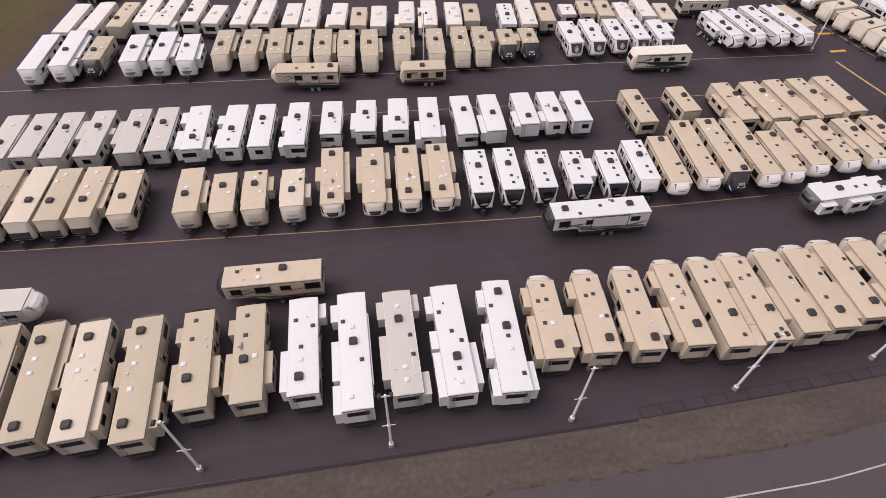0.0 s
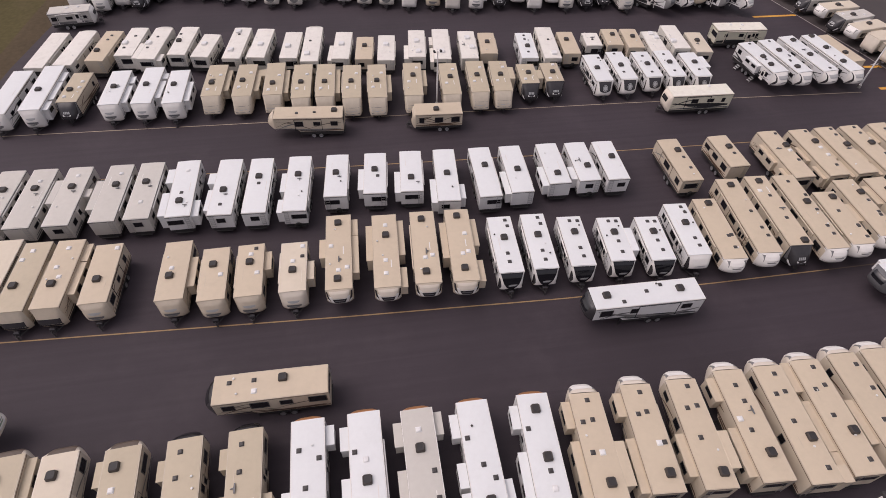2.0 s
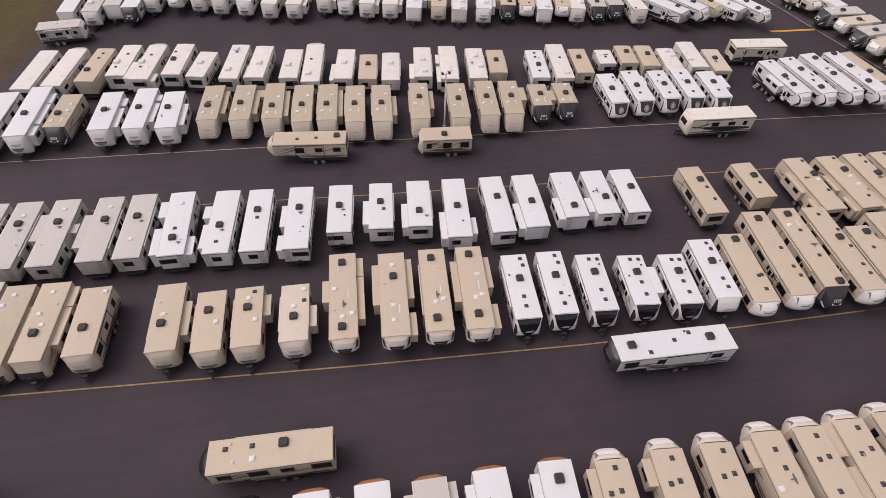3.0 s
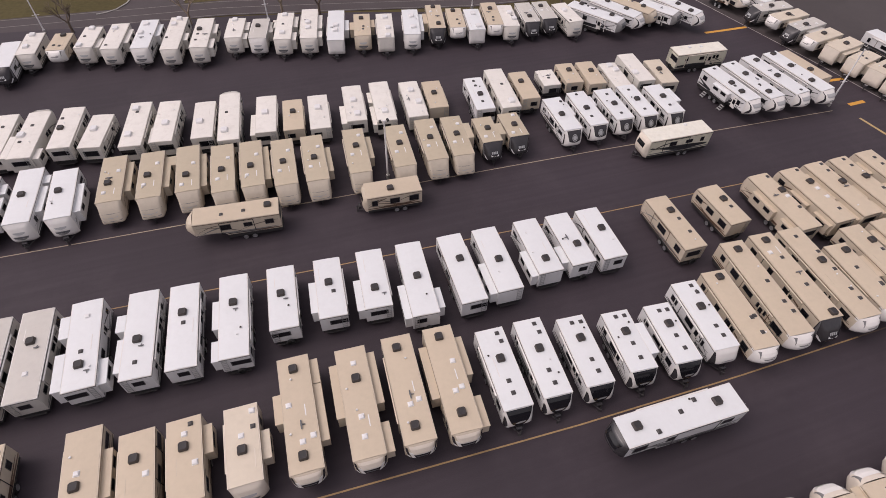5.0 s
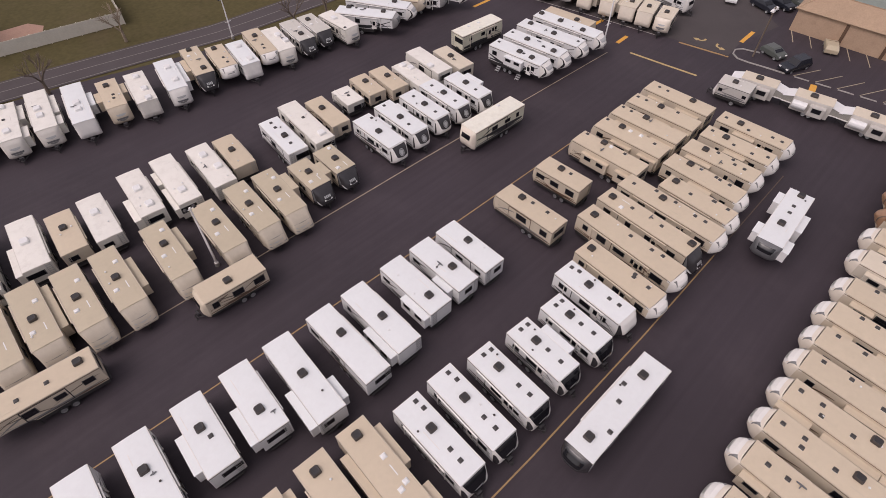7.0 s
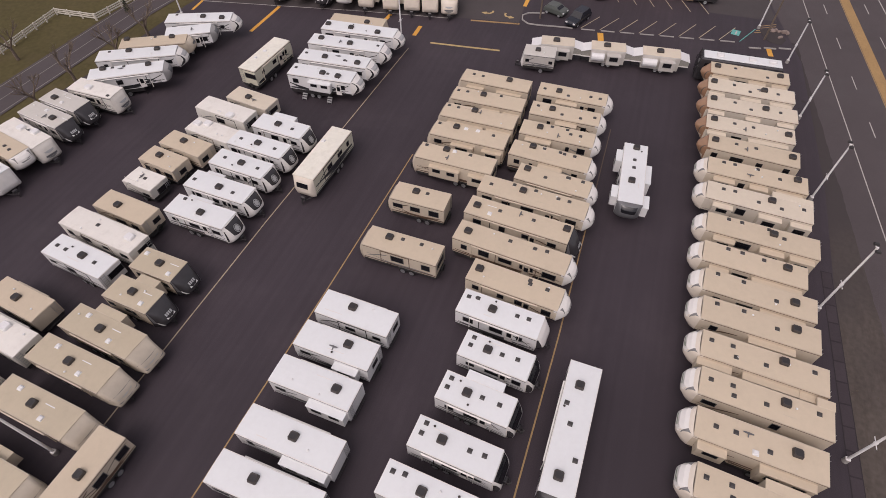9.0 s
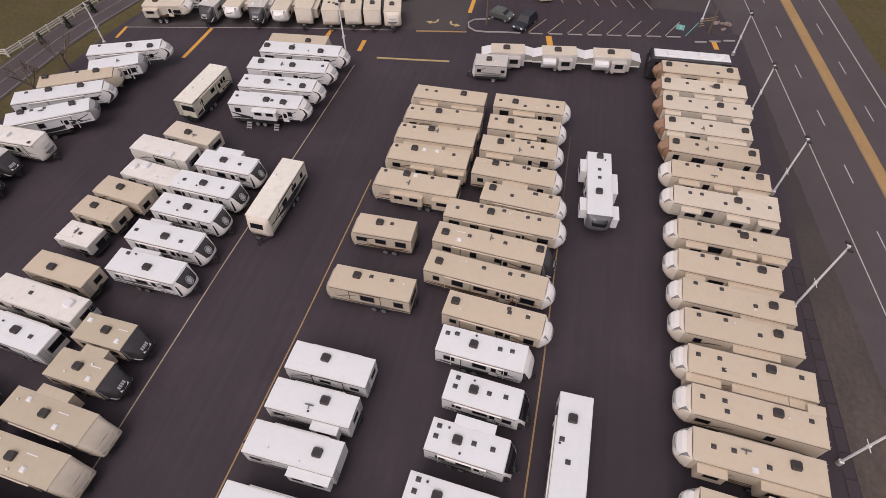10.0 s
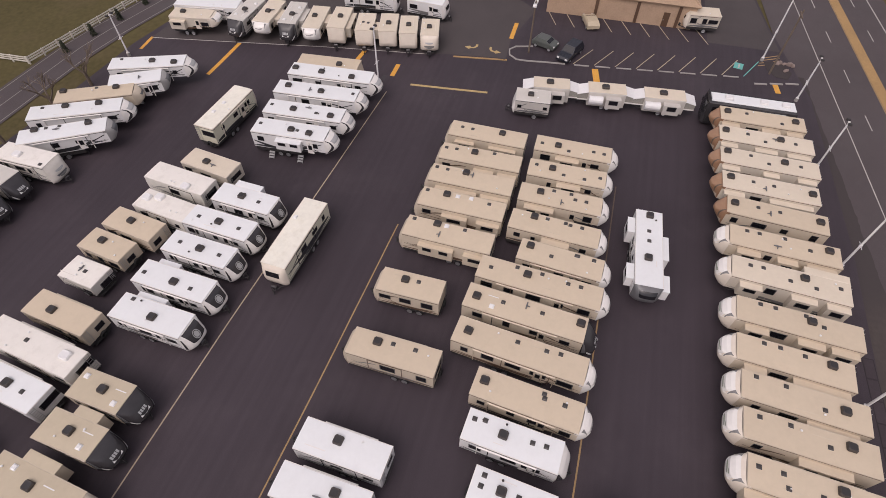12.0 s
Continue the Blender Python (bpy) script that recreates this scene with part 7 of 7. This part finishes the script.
part("roof", ([(-5, -5.6, 5.1), (0, -5.6, 8.1), (5, -5.6, 5.1), (-5, 5.6, 5.1), (0, 5.6, 8.1), (5, 5.6, 5.1), (-5, -5.6, 5.25), (0, -5.6, 8.27), (5, -5.6, 5.25), (-5, 5.6, 5.25), (0, 5.6, 8.27), (5, 5.6, 5.25)],
              [(6, 7, 10, 9), (7, 8, 11, 10), (0, 3, 4, 1), (1, 4, 5, 2), (0, 1, 7, 6), (1, 2, 8, 7), (3, 9, 10, 4), (4, 10, 11, 5), (0, 6, 9, 3), (2, 5, 11, 8)]), HROOF, house)
for x in (-2.6, 0.2, 2.8):
    for z in (1.5, 4.2):
        put("window", WINDOW, house, pose(x, -5.202, z, 0, 0, 180), scale=(0.9, 1, 1.3))
for y in (-2.5, 2.0):
    put("window", WINDOW, house, pose(4.502, y, 3.9, 0, 0, -90), scale=(0.9, 1, 1.3))
part("porch", box(-3.2, 0.4, -6.6, -5.2, 0, 0.35), CONC, house)
sheet("pavement", [(9, 137.5), (16, 135.6), (17, 138), (15.5, 140.5), (10, 141)], -0.085, PATIO, "reddish garden paving behind the fence", "patio")
sheet("road", [(-24.5, 126.6), (-24.1, 127.8), (-22.6, 128.1), (-21.1, 128.9), (-19.5, 130.8), (-18.7, 133.4), (-17.9, 135.7), (-15.5, 142), (-10, 158), (0, 158), (-6.1, 142.4), (-9.1, 134.6), (-10.2, 131.9), (-10.6, 129.1), (-9.6, 125.4)], -0.07, ROADTAR, "side street joining the back road", "road")
kerb("kerb", [(-24.1, 127.9), (-22.6, 128.2), (-21.1, 129.0), (-19.6, 130.9), (-18.8, 133.5), (-18.0, 135.8), (-15.6, 142.1), (-10.1, 158)], 0.3, 0.06, "pale kerb of the side street")
kerb("kerb", [(-10.5, 129.2), (-10.1, 131.9), (-9.0, 134.6), (-6.0, 142.4), (0.1, 158)], 0.3, 0.06, "pale kerb of the side street")


def panel_fence(name, x0, y0, x1, y1, h, n, label):
    th = thing(name, x0, y0, -0.12, math.degrees(math.atan2(y1 - y0, x1 - x0)), label, "fence")
    d = math.hypot(x1 - x0, y1 - y0) / n
    post = mesh("post", *box(-0.07, 0.07, -0.07, 0.07, 0, h + 0.1, 0.03), FENCE)
    board = mesh("board", *box(0.07, d - 0.07, -0.02, 0.02, 0.08, h), FENCE)
    for i in range(n + 1):
        put("post", post, th, Matrix.Translation((i * d, 0, 0)))
        if i < n:
            put("board", board, th, Matrix.Translation((i * d, 0, 0)))


def rail_fence(x0, y0, x1, y1, n):
    th = thing("rail_fence", x0, y0, -0.12, math.degrees(math.atan2(y1 - y0, x1 - x0)), "low white picket and rail fence on grass", "fence", "white rail fences")
    d = math.hypot(x1 - x0, y1 - y0) / n
    post = mesh("post", *box(-0.08, 0.08, -0.08, 0.08, 0, 1.15, 0.03), FENCE)
    rail = mesh("rail", *join(*[box(0, d, -0.03, 0.03, z, z + 0.16) for z in (0.3, 0.62, 0.92)]), FENCE)
    for i in range(n + 1):
        put("post", post, th, Matrix.Translation((i * d, 0, 0)))
        if i < n:
            put("rail", rail, th, Matrix.Translation((i * d, 0, 0)))


panel_fence("panel_fence", 3.4, 133.7, 26.3, 129.6, 2.0, 11, "tall white board fence beside the house lawn")
panel_fence("panel_fence", 26.3, 129.6, 28.6, 141.0, 2.0, 5, "tall white board fence beside the house lawn")
rail_fence(64.2, 125.7, 64.8, 118.8, 3)
rail_fence(64.8, 118.6, 92.4, 113.6, 12)
rail_fence(48.4, 124.2, 64.2, 125.7, 7)


# ---------------- bare trees, shrubs ----------------
def bare_tree(x, y, h, seed, bark=BARK):
    rnd = random.Random(seed)
    th = thing("bare_tree", x, y, -0.12, rnd.uniform(0, 360), "leafless tree with forked brown limbs on the verge", "tree", "bare roadside trees")
    pieces = []

    def grow(p, d, ln, r, depth):
        q = p + d * ln
        pieces.append(tube(p, q, r, r * 0.62, 6 if depth < 2 else 4))
        if depth >= 4 or r < 0.008:
            return
        for _ in range(3 if depth < 3 else 2):
            nd = (d + Vector((rnd.uniform(-1, 1), rnd.uniform(-1, 1), rnd.uniform(-0.15, 0.6))) * 0.62).normalized()
            grow(p + d * ln * rnd.uniform(0.7, 1.0), nd, ln * rnd.uniform(0.55, 0.8), r * 0.58, depth + 1)

    part("trunk", tube((0, 0, 0), (0, 0, h * 0.32), 0.24, 0.18, 9), bark, th)
    for k in range(3):
        a = k * 2.1 + rnd.uniform(-0.4, 0.4)
        grow(Vector((0, 0, h * 0.28 + 0.1 * k)), Vector((math.cos(a) * 0.6, math.sin(a) * 0.6, 0.9)).normalized(), h * 0.28, 0.14, 0)
    part("crown", join(*pieces), bark, th)


for i, (x, y, h) in enumerate(((4.8, 119.9, 6.5), (10.6, 117.9, 6.0), (63.1, 107.6, 5.5), (57.5, 108.2, 5.5), (50.3, 109.0, 6.0), (44.8, 110.0, 5.0), (-9.6, 120.4, 6.0), (-27, 122.6, 5.5), (24, 124.2, 5.5), (52.5, 121.5, 6.0))):
    bare_tree(x, y, h, i + 3, PALEBARK if i in (0, 6, 8) else BARK)

LEAF = mat("dark_shrub_leaf", (0.035, 0.04, 0.022), 0.8, var=0.35, grain=5)


def shrub(x, y, h, r, seed, z=-0.12, label="small dark evergreen shrub beside the fence", group="fence shrubs"):
    rnd = random.Random(seed)
    th = thing("shrub", x, y, z, 0, label, "shrub", group)
    v, f = [], []
    for _ in range(260):
        t = rnd.random()
        a = rnd.uniform(0, 6.283)
        rr = r * math.sqrt(rnd.random()) * (1 - t * 0.75)
        c = Vector((rr * math.cos(a), rr * math.sin(a), 0.1 + t * h * 0.95))
        u = Vector((rnd.uniform(-1, 1), rnd.uniform(-1, 1), rnd.uniform(-1, 1))).normalized() * 0.16
        w = u.orthogonal().normalized() * 0.1
        k = len(v)
        v += [tuple(c - u), tuple(c + w), tuple(c + u), tuple(c - w)]
        f.append((k, k + 1, k + 2, k + 3))
    part("foliage", (v, f), LEAF, th)
    part("stem", tube((0, 0, 0), (0, 0, h * 0.5), 0.05, 0.03, 5), BARK, th)


for i, (x, y) in enumerate(((68.6, 116.0), (73.3, 115.2), (78.0, 114.3), (83.0, 113.5))):
    shrub(x, y, 1.7, 0.45, 40 + i)
# stony planting bed at the drive's mouth
ROCK = mat("weathered_rock", (0.26, 0.2, 0.175), 0.9, var=0.25, grain=6, big=1.0, spot=0.4, spot_col=(0.14, 0.105, 0.09), per=0.6)
sheet("planting_bed", [(90.83, 20.80), (92.41, 20.14), (94.20, 20.80), (94.93, 22.48), (94.24, 23.61), (92.25, 23.24), (91.05, 22.30)], 0.03, DIRT, "bare brown planting bed with rocks", "planting bed", 0.04)
rrn = random.Random(77)
for i in range(9):
    rx, ry = 92.5 + rrn.random() * 2.6, 19.7 + rrn.random() * 2.2
    rk = thing("rock", rx, ry, 0.03, rrn.uniform(0, 360), "rounded grey-brown landscape rock on the bed", "rock", "rocks of the planting bed")
    a, b, c = rrn.uniform(0.2, 0.45), rrn.uniform(0.18, 0.35), rrn.uniform(0.2, 0.4)
    v, f = rings(((a * 0.9, b * 0.9, 0.08, -0.03), (a, b, 0.14, c * 0.35), (a * 0.8, b * 0.75, 0.12, c * 0.8), (a * 0.4, b * 0.4, 0.06, c)))
    part("stone", ([(x + rrn.uniform(-0.04, 0.04), y + rrn.uniform(-0.04, 0.04), z) for x, y, z in v], f), ROCK, rk)
